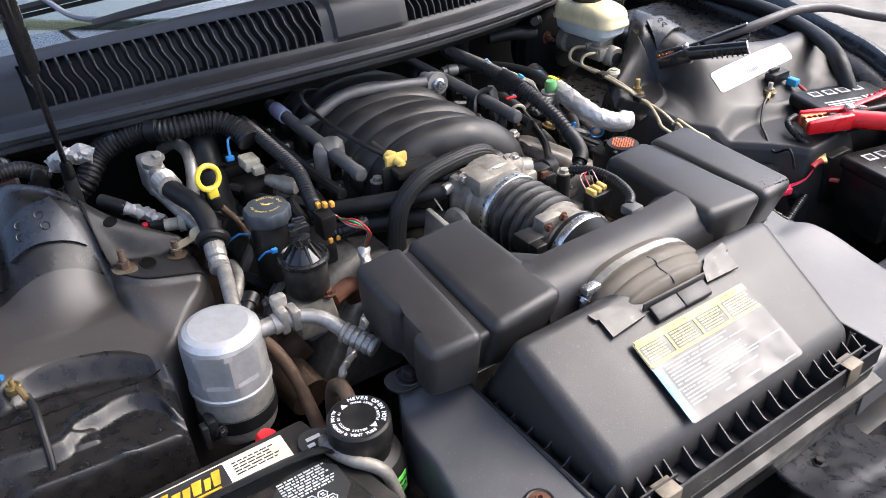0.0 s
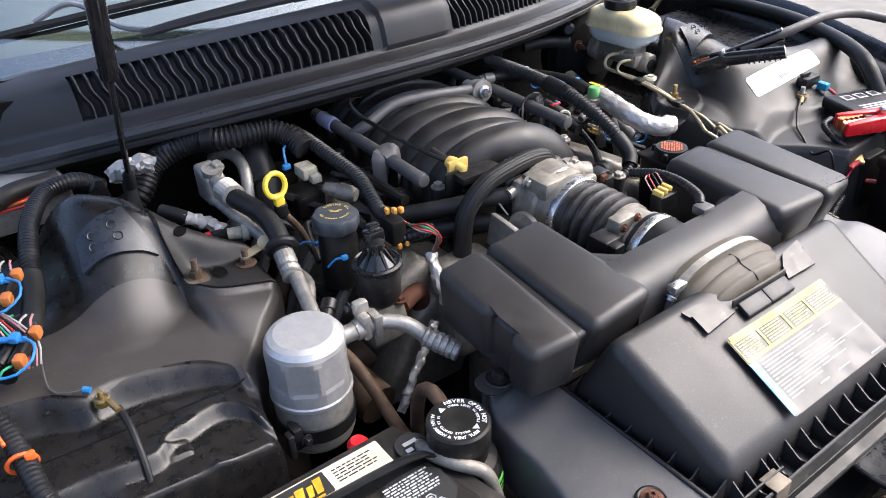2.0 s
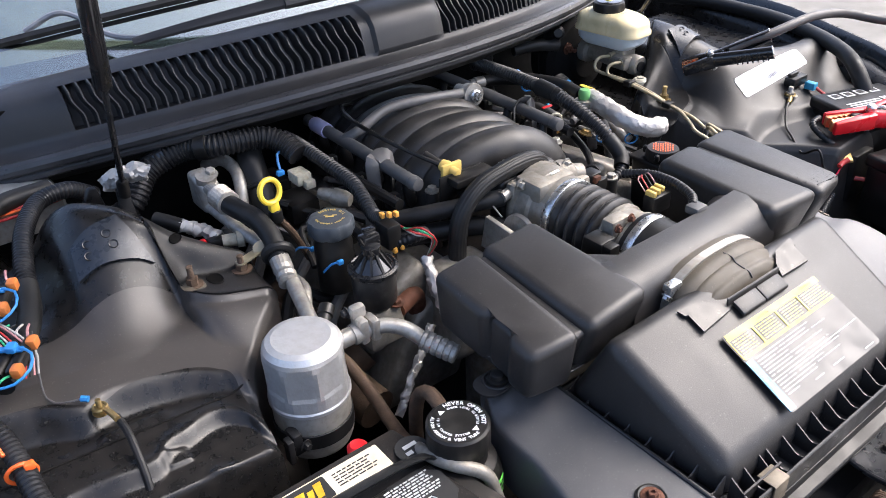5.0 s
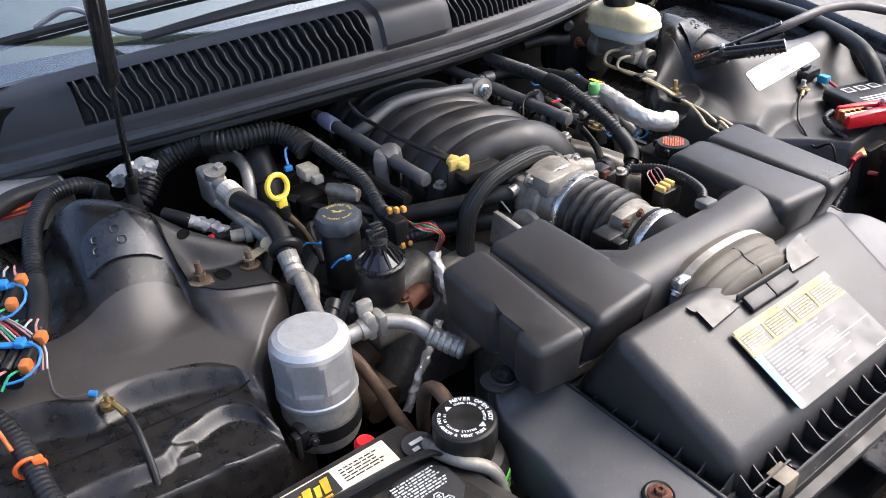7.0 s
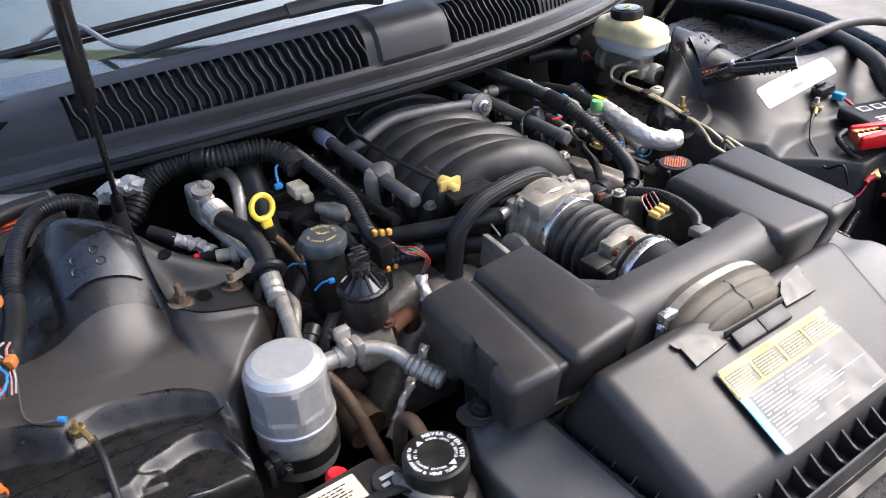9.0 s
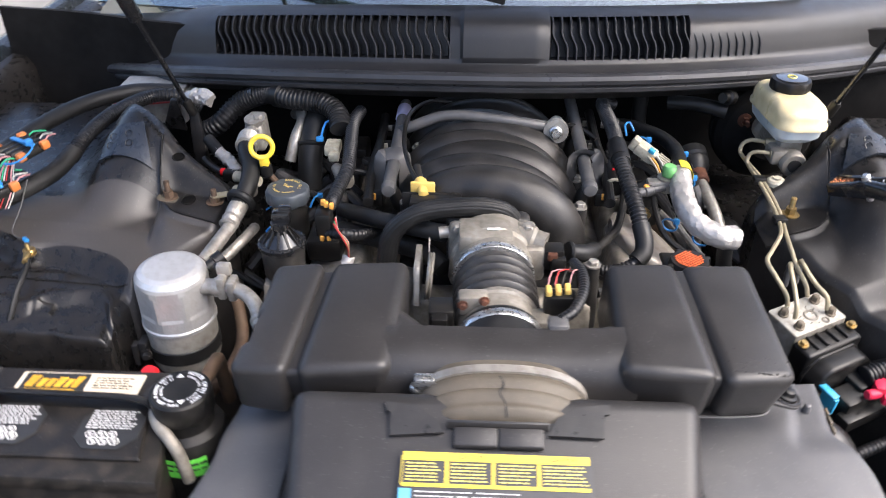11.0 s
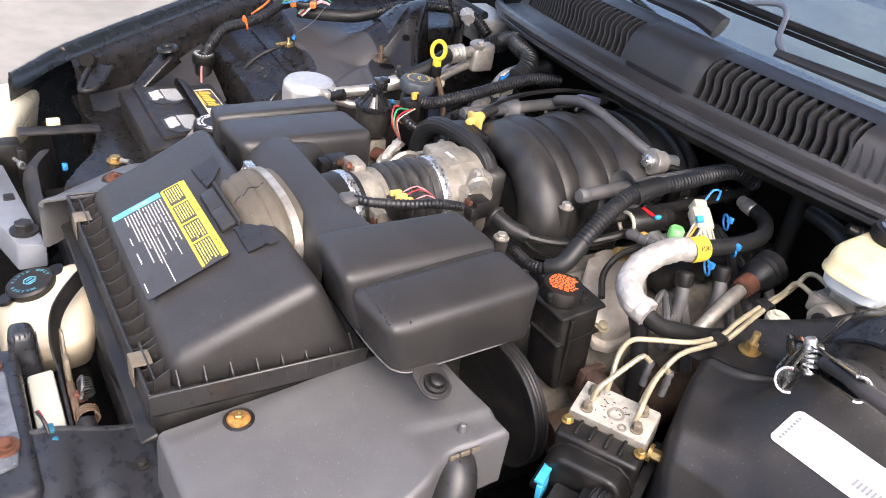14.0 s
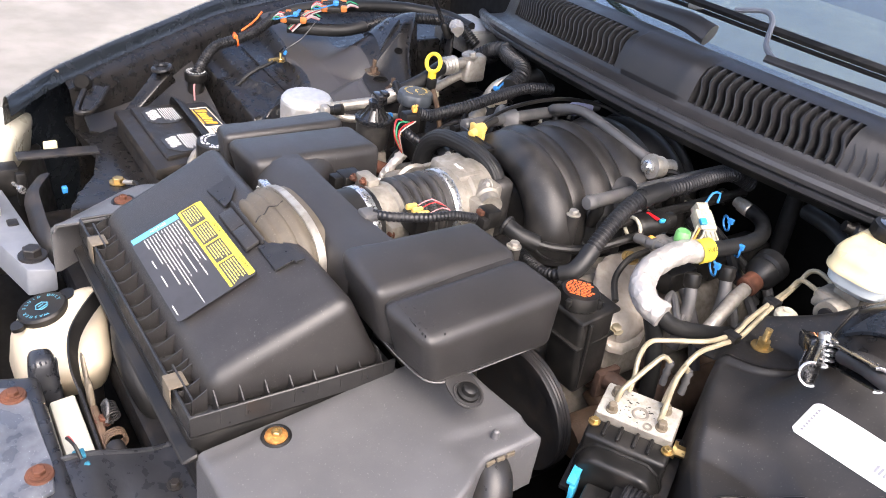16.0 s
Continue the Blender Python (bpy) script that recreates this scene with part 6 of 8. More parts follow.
# ---- coolant reservoir ----
rs = group_thing("coolant_reservoir", (-.345, .176, .70), "black coolant reservoir with a white-printed pressure cap", "coolant reservoir")
part("bottle", lathe([(.036, -.17), (.046, -.16), (.046, -.070), (.040, -.052), (.031, -.046), (.031, -.030)], 36, Matrix.Translation((-.345, .176, .868))), M_black, rs)
cp = part("cap", lathe([(0, -.030), (.032, -.030), (.034, -.027), (.034, -.006), (.0335, -.002), (.031, 0), (0, 0)], 72, Matrix.Translation((-.345, .176, .868)), flute=lambda a, k: 1 - .018 * (math.cos(18 * a) > 0.4) if k in (2, 3) else 1), M_black, rs)
RM = Matrix.Translation((-.345, .176, .8685)) @ Matrix.Rotation(radians(-37), 4, 'Z')
part("cap_print", join(round_words("NEVER OPEN HOT", .0265, .0066, RM, 118, -8), round_words("CHECK LEVEL IN BOTTLE", .0205, .0038, RM, 118, -12), round_words("ALIGN ARROW & VENT TUBE", .0265, .0050, RM, 168, 318, True), round_words("18 LB CLOSED SYSTEM", .0205, .0038, RM, 168, 300, True),
                       moved(prism([(-.004, 0), (.004, 0), (0, .006)], 0, .0005), RM @ Matrix.Translation((-.0155, .0115, 0)) @ Matrix.Rotation(radians(50), 4, 'Z')), moved(prism([(-.004, 0), (.004, 0), (0, .006)], 0, .0005), RM @ Matrix.Translation((.0165, -.0105, 0)) @ Matrix.Rotation(radians(235), 4, 'Z'))), M_white, cp)
part("vent_hose", tube([(-.332, .275, .76), (-.333, .270, .81), (-.331, .262, .838), (-.329, .245, .848), (-.332, .222, .846), (-.338, .205, .844)], .0085, 12), M_rustpipe, rs, "dusty bent vent hose")
LA = radians(-78)
for k in range(5):
    a = LA + (k - 2) * .19
    g = part("green_label", plate(.0095, .026, .0008, Matrix.Translation((-.345 + .0464 * math.cos(a), .176 + .0464 * math.sin(a), .790)) @ Matrix.Rotation(a + math.pi / 2, 4, 'Z') @ Matrix.Rotation(math.pi / 2, 4, 'X'), .0004), M_lime, rs)
    part("label_print", bars([(-.004, .004, .006, .003), (-.004, .002 + .002 * (k % 2), -.002, .002)], Matrix.Translation((-.345 + .0474 * math.cos(a), .176 + .0474 * math.sin(a), .790)) @ Matrix.Rotation(a + math.pi / 2, 4, 'Z') @ Matrix.Rotation(math.pi / 2, 4, 'X')), M_ink, g)
solo("rusty_pipe", tube([(-.36, .43, .82), (-.345, .400, .80), (-.338, .365, .775), (-.345, .310, .768), (-.355, .265, .778), (-.360, .240, .790)], .0085, 12), M_rustpipe, "rust-brown steel pipe running low past the accumulator", "pipe")
solo("bare_pipe", tube([(-.359, .245, .792), (-.370, .216, .818), (-.378, .197, .832), (-.377, .172, .839), (-.367, .150, .840), (-.352, .136, .835), (-.343, .130, .824), (-.338, .128, .805), (-.333, .124, .78)], .0072, 12), M_cast, "bent bare aluminium pipe below the reservoir cap", "pipe")
solo("foil_pipe", crumple(tube([(-.215, .395, .80), (-.24, .388, .77), (-.275, .372, .74), (-.30, .362, .71)], .006, 12, .003), .003, .008), M_foil, "thin foil-wrapped pipe deep in the bay", "pipe")


# ---- fan shroud ----
fs = group_thing("fan_shroud", (0.03, 0.07, 0.70), "grey-black plastic fan shroud panels either side of the air box", "fan shroud")
EDGE = [(-.115, .388), (.06, .404), (.115, .403), (.145, .394), (.180, .375), (.212, .377), (.245, .378)]
ROLL = [(0, 0), (.0025, -.0008), (.0055, -.004), (.0065, -.010), (.007, -.075)]


def panel_at(i, j):
    """Top of the driver-side panel with a stepped corner; its rims roll over into skirts."""
    a, b = max(0, i - 28), max(0, j - 36) if j > 3 else 3 - j if j < 3 else 0
    y = -.056 + (min(max(j, 3), 36) - 3) / 33 * .301
    x = .214 + (smooth_rows(EDGE, y) - .214) * min(i, 28) / 28
    z = .7995 + .10 * (y + .10) + .02 * sstep(.05, .20, y) * sstep(.25, .45, x)
    z -= .0055 * sstep(0, .010, x - .331 - .25 * (y - .173)) * sstep(.150, .172, y)
    z -= .004 * (1 - sstep(.216, .236, x + .10 * y)) + .002 * sstep(.34, .40, x)
    r, q = ROLL[min(a, 4)], ROLL[min(b, 4)] if j > 3 else ROLL[min(b + 1, 4)] if b else (0, 0)
    return x + r[0], y + (q[0] if j > 3 else -q[0]), z + min(r[1], q[1])


part("panel", sheet(panel_at, range(33), range(41), .003), M_shroud, fs, angle=50)
LEFT = [(-.100, -.222), (-.030, -.268), (.035, -.304), (.075, -.298), (.115, -.291), (.150, -.290), (.190, -.281), (.232, -.256)]


def left_panel_at(i, j):
    """Top of the passenger-side panel, bulging towards its curved rim, with a low stand for the push pin."""
    a, b = max(0, i - 28), max(0, j - 36) if j > 3 else 3 - j if j < 3 else 0
    y = -.095 + (min(max(j, 3), 36) - 3) / 33 * .325
    k = min(i, 28) / 28
    x = -.206 + (smooth_rows(LEFT, y) + .206) * k
    z = .842 - .012 * k * k + .010 * (1 - sstep(.016, .030, math.hypot(x + .264, y - .207)))
    r, q = ROLL[min(a, 4)], ROLL[min(b, 4)]
    return x - r[0], y + (q[0] if j > 3 else -q[0]), z + min(r[1], q[1])


part("panel", sheet(left_panel_at, range(33), range(41), .003), M_shroud, fs, angle=50)
part("crossbar", rbox((0, .10, .76), (.40, .22, .05), .01), M_shroud, fs)
part("peg", lathe([(.0055, -.004), (.0038, .008), (.002, .0095), (0, .0095)], 14, Matrix.Translation((.360, .207, .8365))), M_shroud, fs)
part("corner_wall", hull8([(.379, .226, .790), (.3835, .226, .790), (.3835, .246, .785), (.379, .246, .785), (.379, .224, .834), (.3845, .224, .834), (.3845, .246, .836), (.379, .246, .836)], .002, 2), M_shroud, fs)
part("elbow", tube([(.362, .196, .812), (.384, .190, .806), (.396, .182, .792), (.402, .174, .770), (.402, .166, .72)], .0225, 24, .006), M_rim, fs, "moulded elbow below the slotted corner")
for k in range(3):
    part("slot_lip", rbox((.3835 + .0006 * k, .184 + .0125 * k, .8295 + .0012 * k), (.003, .0108, .0060), .001), M_tan, fs, "pale slot edge")
for x, y, z in ((.2365, .0145, .8105), (-.250, .0, .8390)):
    # Black ring and disc paint the shade of a recessed well round the screw.
    w = part("well_shade_ring", join(ring((x, y, z - .001), .0140, .0030, (0, -.1, 1), 28, 8), lathe([(0, 0), (.014, 0), (.014, .002), (0, .002)], 24, Matrix.Translation((x, y, z - .0025)))), M_black, fs)
    scr = part("rusty_screw", lathe([(0, 0), (.0125, 0), (.0118, .0025), (.008, .004), (0, .004)], 24, Matrix.Translation((x, y, z))), M_rustgold if x > 0 else M_rust, w, "rusty orange screw with washer")
    part("screw_head", lathe([(.0058, .0), (.0058, .005), (.0048, .0062), (.0025, .0064), (.0022, .004), (0, .004)], 6, Matrix.Translation((x, y, z + .003))), M_gold if x > 0 else M_rust, scr)

# ---- power steering reservoir and pulley ----
ps = group_thing("steering_reservoir", (.268, .425, .76), "black power steering reservoir with orange-printed cap", "fluid reservoir")
part("body", hull8([(.248, .385, .775), (.305, .390, .775), (.294, .452, .775), (.248, .450, .775), (.236, .378, .888), (.296, .380, .888), (.289, .447, .888), (.234, .447, .888)], .008, 3), M_black, ps)
part("seam", hull8([(.236, .376, .846), (.300, .378, .846), (.293, .452, .846), (.236, .452, .846), (.236, .376, .850), (.300, .378, .850), (.293, .452, .850), (.236, .452, .850)], .001, 1), M_black, ps)
pc2 = part("cap", lathe([(0, -.02), (.024, -.02), (.0265, -.017), (.0265, -.006), (.024, 0), (0, .001)], 40, Matrix.Translation((.260, .404, .908)), flute=lambda a, k: 1 - .03 * (math.cos(12 * a) > 0.5) if k in (2, 3) else 1), M_black, ps)
rows = []
for k in range(-4, 5):
    half = .019 * math.sqrt(1 - (k / 5.2) ** 2)
    rows += text_rows(-half, half, [.0037 * k], .0021, .002, .007)
part("cap_print", bars(rows, Matrix.Translation((.260, .404, .9095)) @ Matrix.Rotation(radians(38), 4, 'Z')), M_inko, pc2, "red-orange print on the cap")
for a in (.4, 1.9, 3.5, 5.0):
    part("cap_ear", rbox(0, (.010, .008, .012), .003, m=Matrix.Translation((.260, .404, .900)) @ Matrix.Rotation(a, 4, 'Z') @ Matrix.Translation((.027, 0, 0))), M_black, pc2)
part("shoulder", hull8([(.232, .374, .884), (.300, .376, .884), (.293, .452, .884), (.231, .452, .884), (.234, .376, .8895), (.298, .378, .8895), (.291, .450, .8895), (.233, .450, .8895)], .002, 2), M_black, ps)
part("side_rib", hull8([(.300, .395, .785), (.304, .395, .785), (.301, .402, .785), (.297, .402, .785), (.297, .390, .884), (.302, .390, .884), (.300, .397, .884), (.295, .397, .884)], .001, 1), M_black, ps)
pl = group_thing("pulley", (.262, .36, .74), "worn dark steel belt pulley", "pulley")
gr = []
for k in range(3):
    gr += [(.077, .002 + .0042 * k), (.0762, .0041 + .0042 * k)]
part("rim", lathe([(.070, -.002), (.076, -.004), (.083, -.004), (.0845, -.002), (.0845, .001)] + [(r * 1.075, d) for r, d in gr] + [(.0845, .015), (.070, .017)], 64, along((.260, .345, .737), (0, 1, .04))), M_dark, pl)
part("disc", lathe([(0, .004), (.018, .002), (.024, .006), (.040, .009), (.058, .010), (.067, .007), (.0715, .0), (.0715, .014), (0, .014)], 56, along((.260, .345, .737), (0, 1, .04))), mat("brown_filmed_steel", (.085, .062, .047), .45, .5, var=.3, scale=20, bump=.1, dust=.5, dustcol=(.07, .045, .03)), pl, "brown-filmed dished face")
part("hub_bolt", hexbolt((.260, .357, .7375), (0, -1, 0), r=.009, h=.012), M_dark, pl)

# ---- driver side of the engine: hoses, connectors ----
mh = group_thing("main_harness", (.19, .60, .89), "corrugated wiring harness crossing the driver side of the engine", "wire harness")
part("taped_joint", tube([(.1862, .572, .9685), (.1862, .590, .9705), (.1865, .612, .972)], .0136, 16, .006), M_rubber, mh, "black tape round a branch of the harness")
part("conduit", loom([(.205, .80, .960), (.185, .763, .974), (.188, .66, .974), (.186, .585, .970), (.190, .54, .960), (.202, .488, .932), (.210, .456, .905)], .0116, 18), M_loom, mh)
part("lower_wrap", tube([(.206, .472, .919), (.210, .455, .904), (.208, .442, .892), (.198, .433, .884)], .0124, 16, .004), M_rubber, mh, "black tape round the harness bend")
part("thin_conduit", loom([(.204, .436, .888), (.190, .429, .880), (.168, .427, .873), (.143, .433, .868), (.112, .440, .865)], .0082, 14), M_loom, mh)
solo("harness_wrap", tube([(.187, .612, .973), (.187, .588, .971), (.188, .565, .966)], .0134, 14), M_rubber, "tape wrap on the wiring harness", "tape")
solo("purge_pipe", tube([(.098, .412, .912), (.127, .425, .902), (.150, .452, .895), (.177, .490, .898), (.192, .535, .908), (.200, .575, .918)], .006, 10), M_black, "thin black pipe curving along the manifold", "pipe")
solo("purge_boot", join(tube([(.10, .408, .913), (.125, .418, .905), (.14, .437, .898)], .012, 14), ring((.104, .409, .912), .012, .003, (1, .3, -.2), 20, 6)), M_rubber, "rubber boot with a clip on the small pipe", "boot")
pv = group_thing("purge_valve", (.192, .60, .90), "black cylindrical purge valve with pale bands", "purge valve")
part("body", lathe([(0, 0), (.016, 0), (.018, .004), (.018, .05), (.012, .056), (.012, .07)], 22, along((.186, .575, .920), (.1, 1, .05))), M_black, pv)
part("band", ring((.185, .572, .920), .0155, .0028, (.1, 1, .05), 22, 6), M_ivory, pv)
part("red_clip", rbox((.193, .598, .9385), (.022, .006, .0035), .002), M_red, pv)
part("cyan_clip", rbox((.205, .606, .9355), (.006, .010, .006), .002), M_cyan, pv)
fh = group_thing("foil_hose", (.30, .51, .88), "hose bend wrapped in crinkled white foil", "hose")
part("foil", crumple(tube([(.282, .592, .934), (.277, .565, .936), (.274, .530, .930), (.278, .502, .922), (.292, .480, .912), (.315, .468, .905), (.338, .472, .901)], .0160, 36, .003), .0020, .010), M_foil, fh, angle=18)
part("yellow_tag", sheet(lambda a, q: (.282 + .06 * q + .0176 * math.cos(a), .583 + q, .935 - .03 * q + .0176 * math.sin(a)), span(-.75, 1.75, 20), span(0, .025, 4), .0006), M_labely, fh, "yellow fuel tag")
part("tag_print", words("FUEL", .009, frame_of((.2997, .5955, .9462), (.3011, .6195, .9455), (.2877, .5955, .9637))), M_ink, fh)
part("fuel_hose", tube([(.283, .605, .934), (.291, .640, .934), (.293, .690, .932), (.280, .742, .928), (.245, .790, .923), (.205, .80, .924)], .0112, 16), M_rubber, fh)
part("hose_end", lathe([(.009, 0), (.011, .002), (.011, .02), (.009, .022), (.009, .03)], 16, along((.222, .795, .924), (-1, .2, .02))), M_alu, fh)
part("lower_hose", tube([(.330, .470, .902), (.345, .490, .885), (.357, .530, .872), (.365, .565, .862), (.362, .60, .85)], .0108, 14), M_rubber, fh)
part("lower_hose", tube([(.325, .468, .895), (.332, .480, .86), (.34, .485, .82), (.345, .49, .76)], .011, 14), M_rubber, fh)
gc = group_thing("service_valve", (.262, .577, .92), "bright green cap on a small alloy service valve", "service valve")
part("valve", join(lathe([(0, -.03), (.009, -.03), (.009, -.01), (.016, -.009), (.016, -.006), (.008, -.005), (.008, 0)], 18, Matrix.Translation((.261, .577, .945))), rbox((.255, .572, .930), (.05, .018, .012), .003)), M_alu, gc)
part("cap", lathe([(.0095, -.002), (.0102, .0), (.0102, .011), (.008, .0145), (0, .0145)], 20, Matrix.Translation((.261, .577, .943))), M_green, gc)
wc = group_thing("coil_connector", (.232, .66, .92), "ivory connector with blue clips on the coil harness", "connector", "coil connectors")
WM = Matrix.Translation((.240, .650, .944)) @ Matrix.Rotation(radians(-112), 4, 'Z') @ Matrix.Rotation(radians(-28), 4, 'X')
part("shell", join(rbox(0, (.026, .034, .018), .003, m=WM), rbox(0, (.021, .026, .015), .002, m=WM @ Matrix.Translation((0, .028, -.001))), rbox(0, (.018, .012, .020), .002, m=WM @ Matrix.Translation((0, -.021, .001))), *[rbox(0, (.0022, .020, .003), .0006, m=WM @ Matrix.Translation((x, .030, .0075))) for x in (-.007, 0, .007)]), M_ivory, wc)
part("clip", rbox(0, (.010, .010, .006), .0015, m=WM @ Matrix.Translation((.009, .006, .011))), M_cyan, wc)
part("tie", tube([(.214, .682, .955), (.212, .694, .968), (.220, .700, .97), (.226, .69, .96)], .0018, 6), M_blue, wc)
for k in range(4):
    part("wire", tube([(.24 + .004 * k, .64, .944), (.25 + .004 * k, .62, .935), (.26, .60 - .004 * k, .918)], .0015, 6), (M_ivory, M_amber, M_black, M_wwht)[k], wc)
vc = group_thing("sensor_lead", (.23, .565, .90), "grey sensor lead with an amber lock", "sensor")
part("body", lathe([(.005, 0), (.007, .004), (.007, .018), (.0085, .020), (.0085, .030), (.006, .032), (.006, .05)], 16, along((.207, .552, .922), (1, .3, .1))), M_rail, vc)
part("lock", rbox((.228, .560, .930), (.009, .009, .006), .002), M_amber, vc)
COVER = [(.191, .511), (.176, .535), (.176, .560), (.188, .590), (.225, .602), (.262, .570), (.288, .520), (.290, .486), (.280, .468), (.257, .464), (.220, .474)]


def cover_plate(scale, low, high, round_by):
    """Slice of the cover's rounded front end, tilted down towards the wheel."""
    cx, cy = .233, .528
    bm = prism([(cx + (x - cx) * scale, cy + (y - cy) * scale) for x, y in COVER], low, high, round_by)
    for v in bm.verts:
        v.co.z += .880 - .42 * (v.co.x - .18)
    return bm


cov = group_thing("valve_cover_end", (.233, .528, .80), "dull cast aluminium front end of the valve cover", "valve cover")
part("rim", cover_plate(1.04, -.034, -.022, .003), M_cover, cov)
part("shell", cover_plate(.98, -.028, .004, .0145), M_cover, cov, angle=60)
part("bolt", hexbolt((.276, .476, .836), (.4, -.1, .9), r=.007, h=.006), M_steel, cov)
solo("cover_bolt", hexbolt((.222, .535, .900), (.3, -.1, 1), r=.008, h=.008), M_gold, "plated bolt on the valve cover", "bolt")
solo("black_lead", tube([(.238, .548, .918), (.236, .515, .912), (.245, .485, .895), (.27, .465, .88)], .0045, 8), M_black, "thin black lead across the valve cover", "wire")
for x, y, z in ((.305, .575, .90), (.318, .630, .905)):
    bt2 = group_thing("spark_boot", (x, y, z - .05), "grey spark plug lead boot", "plug lead", "plug leads")
    part("boot", tube([(x - .006, y, z), (x + .006, y - .008, z - .03), (x + .012, y - .02, z - .09)], .0085, 14), M_rail, bt2)
    part("head", lathe([(.009, -.008), (.0115, -.004), (.0115, .010), (.008, .013), (0, .013)], 18, along((x - .006, y, z), (-.4, .3, 1))), M_black, bt2)
ep = group_thing("exhaust_return_pipe", (.34, .62, .84), "bare steel pipe with a rust-stained rubber joint", "pipe")
part("pipe", tube([(.352, .545, .845), (.346, .585, .868), (.338, .625, .885), (.333, .655, .892)], .0095, 14), M_alu, ep)
part("rust_collar", lathe([(.012, 0), (.0145, .002), (.0145, .022), (.012, .024)], 18, along((.333, .650, .892), (-.1, 1, .3))), M_rust, ep)
part("boot", lathe([(.014, 0), (.022, .01), (.024, .022), (.021, .026), (.025, .03), (.025, .044), (.014, .05)], 22, along((.331, .670, .898), (-.1, 1, .35))), M_rubber, ep)
solo("dark_riser", tube([(.262, .83, .985), (.262, .835, .93), (.268, .83, .86), (.28, .80, .80)], .013, 14), M_rubber, "dark upright hose against the firewall", "hose")
solo("vacuum_line", tube([(.30, .80, .965), (.345, .785, .968), (.39, .77, .962)], .012, 12), M_rubber, "vacuum hose to the brake booster", "hose")
for p in ((.295, .66, .93), (.30, .61, .915), (.262, .53, .885), (.30, .50, .88), (.245, .70, .935)):
    t = group_thing("cable_tie", p, "bright blue cable tie", "cable tie", "cable ties")
    part("strap", ring((p[0], p[1], p[2]), .011, .0016, (.5, .8, .2), 18, 5), M_blue, t)
    part("head", rbox((p[0] + .008, p[1] - .004, p[2] + .008), (.008, .006, .008), .001), M_blue, t)
em = group_thing("exhaust_manifold", (.31, .47, .74), "rust-brown exhaust manifold below the brake lines", "exhaust manifold")
for pts in ([(.270, .452, .80), (.295, .448, .822), (.322, .455, .824), (.338, .472, .80), (.345, .49, .74)], [(.300, .520, .83), (.325, .515, .828), (.342, .505, .80), (.346, .495, .75)]):
    part("runner", crumple(tube([(x + .004, y, z - .042) for x, y, z in pts], .0125, 18, .006), .0012, .02), M_burnt, em)
part("flange", rbox((.302, .452, .776), (.012, .040, .040), .004), M_burnt, em)

for k, (x, y, z) in enumerate(((-.30, .64, .86), (-.25, .70, .86), (-.33, .70, .84), (-.26, .60, .86), (.22, .74, .87), (.27, .72, .86), (.30, .56, .85), (.17, .45, .83), (-.31, .55, .80), (-.34, .48, .79), (.33, .70, .83), (-.20, .58, .87), (-.18, .66, .89), (.20, .62, .90), (.38, .60, .80))):
    a = k * 2.4
    solo("deep_hose", tube([(x - .06 * math.cos(a), y - .06 * math.sin(a), z - .01), (x - .02, y + .01, z + .02), (x + .02, y - .015, z + .005), (x + .055 * math.cos(a), y + .05 * math.sin(a), z + .02)], .005 + .002 * (k % 3), 8), (M_loom, M_rubber, M_rail, M_dark)[k % 4], "dull wiring and hose deep in the engine bay", "hose", "deep hoses")

# ---- brake master cylinder ----
M_capgloss = mat("polished_black_cap", spec=0.9, col=(0.03, 0.03, 0.03), rough=0.12, var=0.15, bump=0.03, coat=0.8)
mc = group_thing("master_cylinder", (.458, .66, .92), "brake master cylinder with a cream fluid reservoir", "master cylinder")
MR = Matrix.Translation((.456, .692, .972)) @ Matrix.Rotation(radians(4), 4, 'Z')


def oval_stack(rows, n=28):
    bm = bmesh.new()
    rings = []
    for w, d, z, dy in rows:
        rings.append([bm.verts.new(MR @ Vector((x, y + dy, z))) for x, y in rrect(w, d * 1.3, min(w, d) * .33, 6)])
    for a, b in zip(rings, rings[1:]):
        for i in range(len(a)):
            bm.faces.new((a[i], a[(i + 1) % len(a)], b[(i + 1) % len(a)], b[i]))
    bm.faces.new(rings[0])
    bm.faces.new(rings[-1])
    return bm


part("reservoir_base", oval_stack([(.055, .080, -.004, 0), (.070, .098, .006, 0), (.074, .104, .022, 0)]), M_fluid, mc, "milky lower half of the reservoir")
part("reservoir", oval_stack([(.080, .112, .022, 0), (.080, .112, .027, 0), (.0765, .107, .030, 0), (.0765, .106, .039, 0), (.0745, .103, .045, .001), (.070, .096, .050, .003), (.062, .082, .0545, .007), (.052, .062, .0575, .011)]), M_cream, mc, "cream plastic reservoir", angle=60)
cp3 = part("cap", lathe([(0, .057), (.028, .057), (.030, .059), (.030, .069), (.028, .073), (.024, .074), (0, .074)], 48, MR @ Matrix.Translation((0, .012, 0)), flute=lambda a, k: 1 - .06 * (math.cos(8 * a) > 0.3) if k in (2, 3) else 1), M_black, mc)
part("cap_disc", lathe([(0, .0745), (.023, .0745), (.023, .0752), (.021, .0756), (0, .0756)], 28, MR @ Matrix.Translation((0, .012, 0))), M_capgloss, cp3, "shiny black cap top")
part("cap_print", ring(MR @ Vector((0, .012, .0758)), .006, .0012, (0, 0, 1), 20, 5), M_inky, cp3, "yellow symbol on the cap")
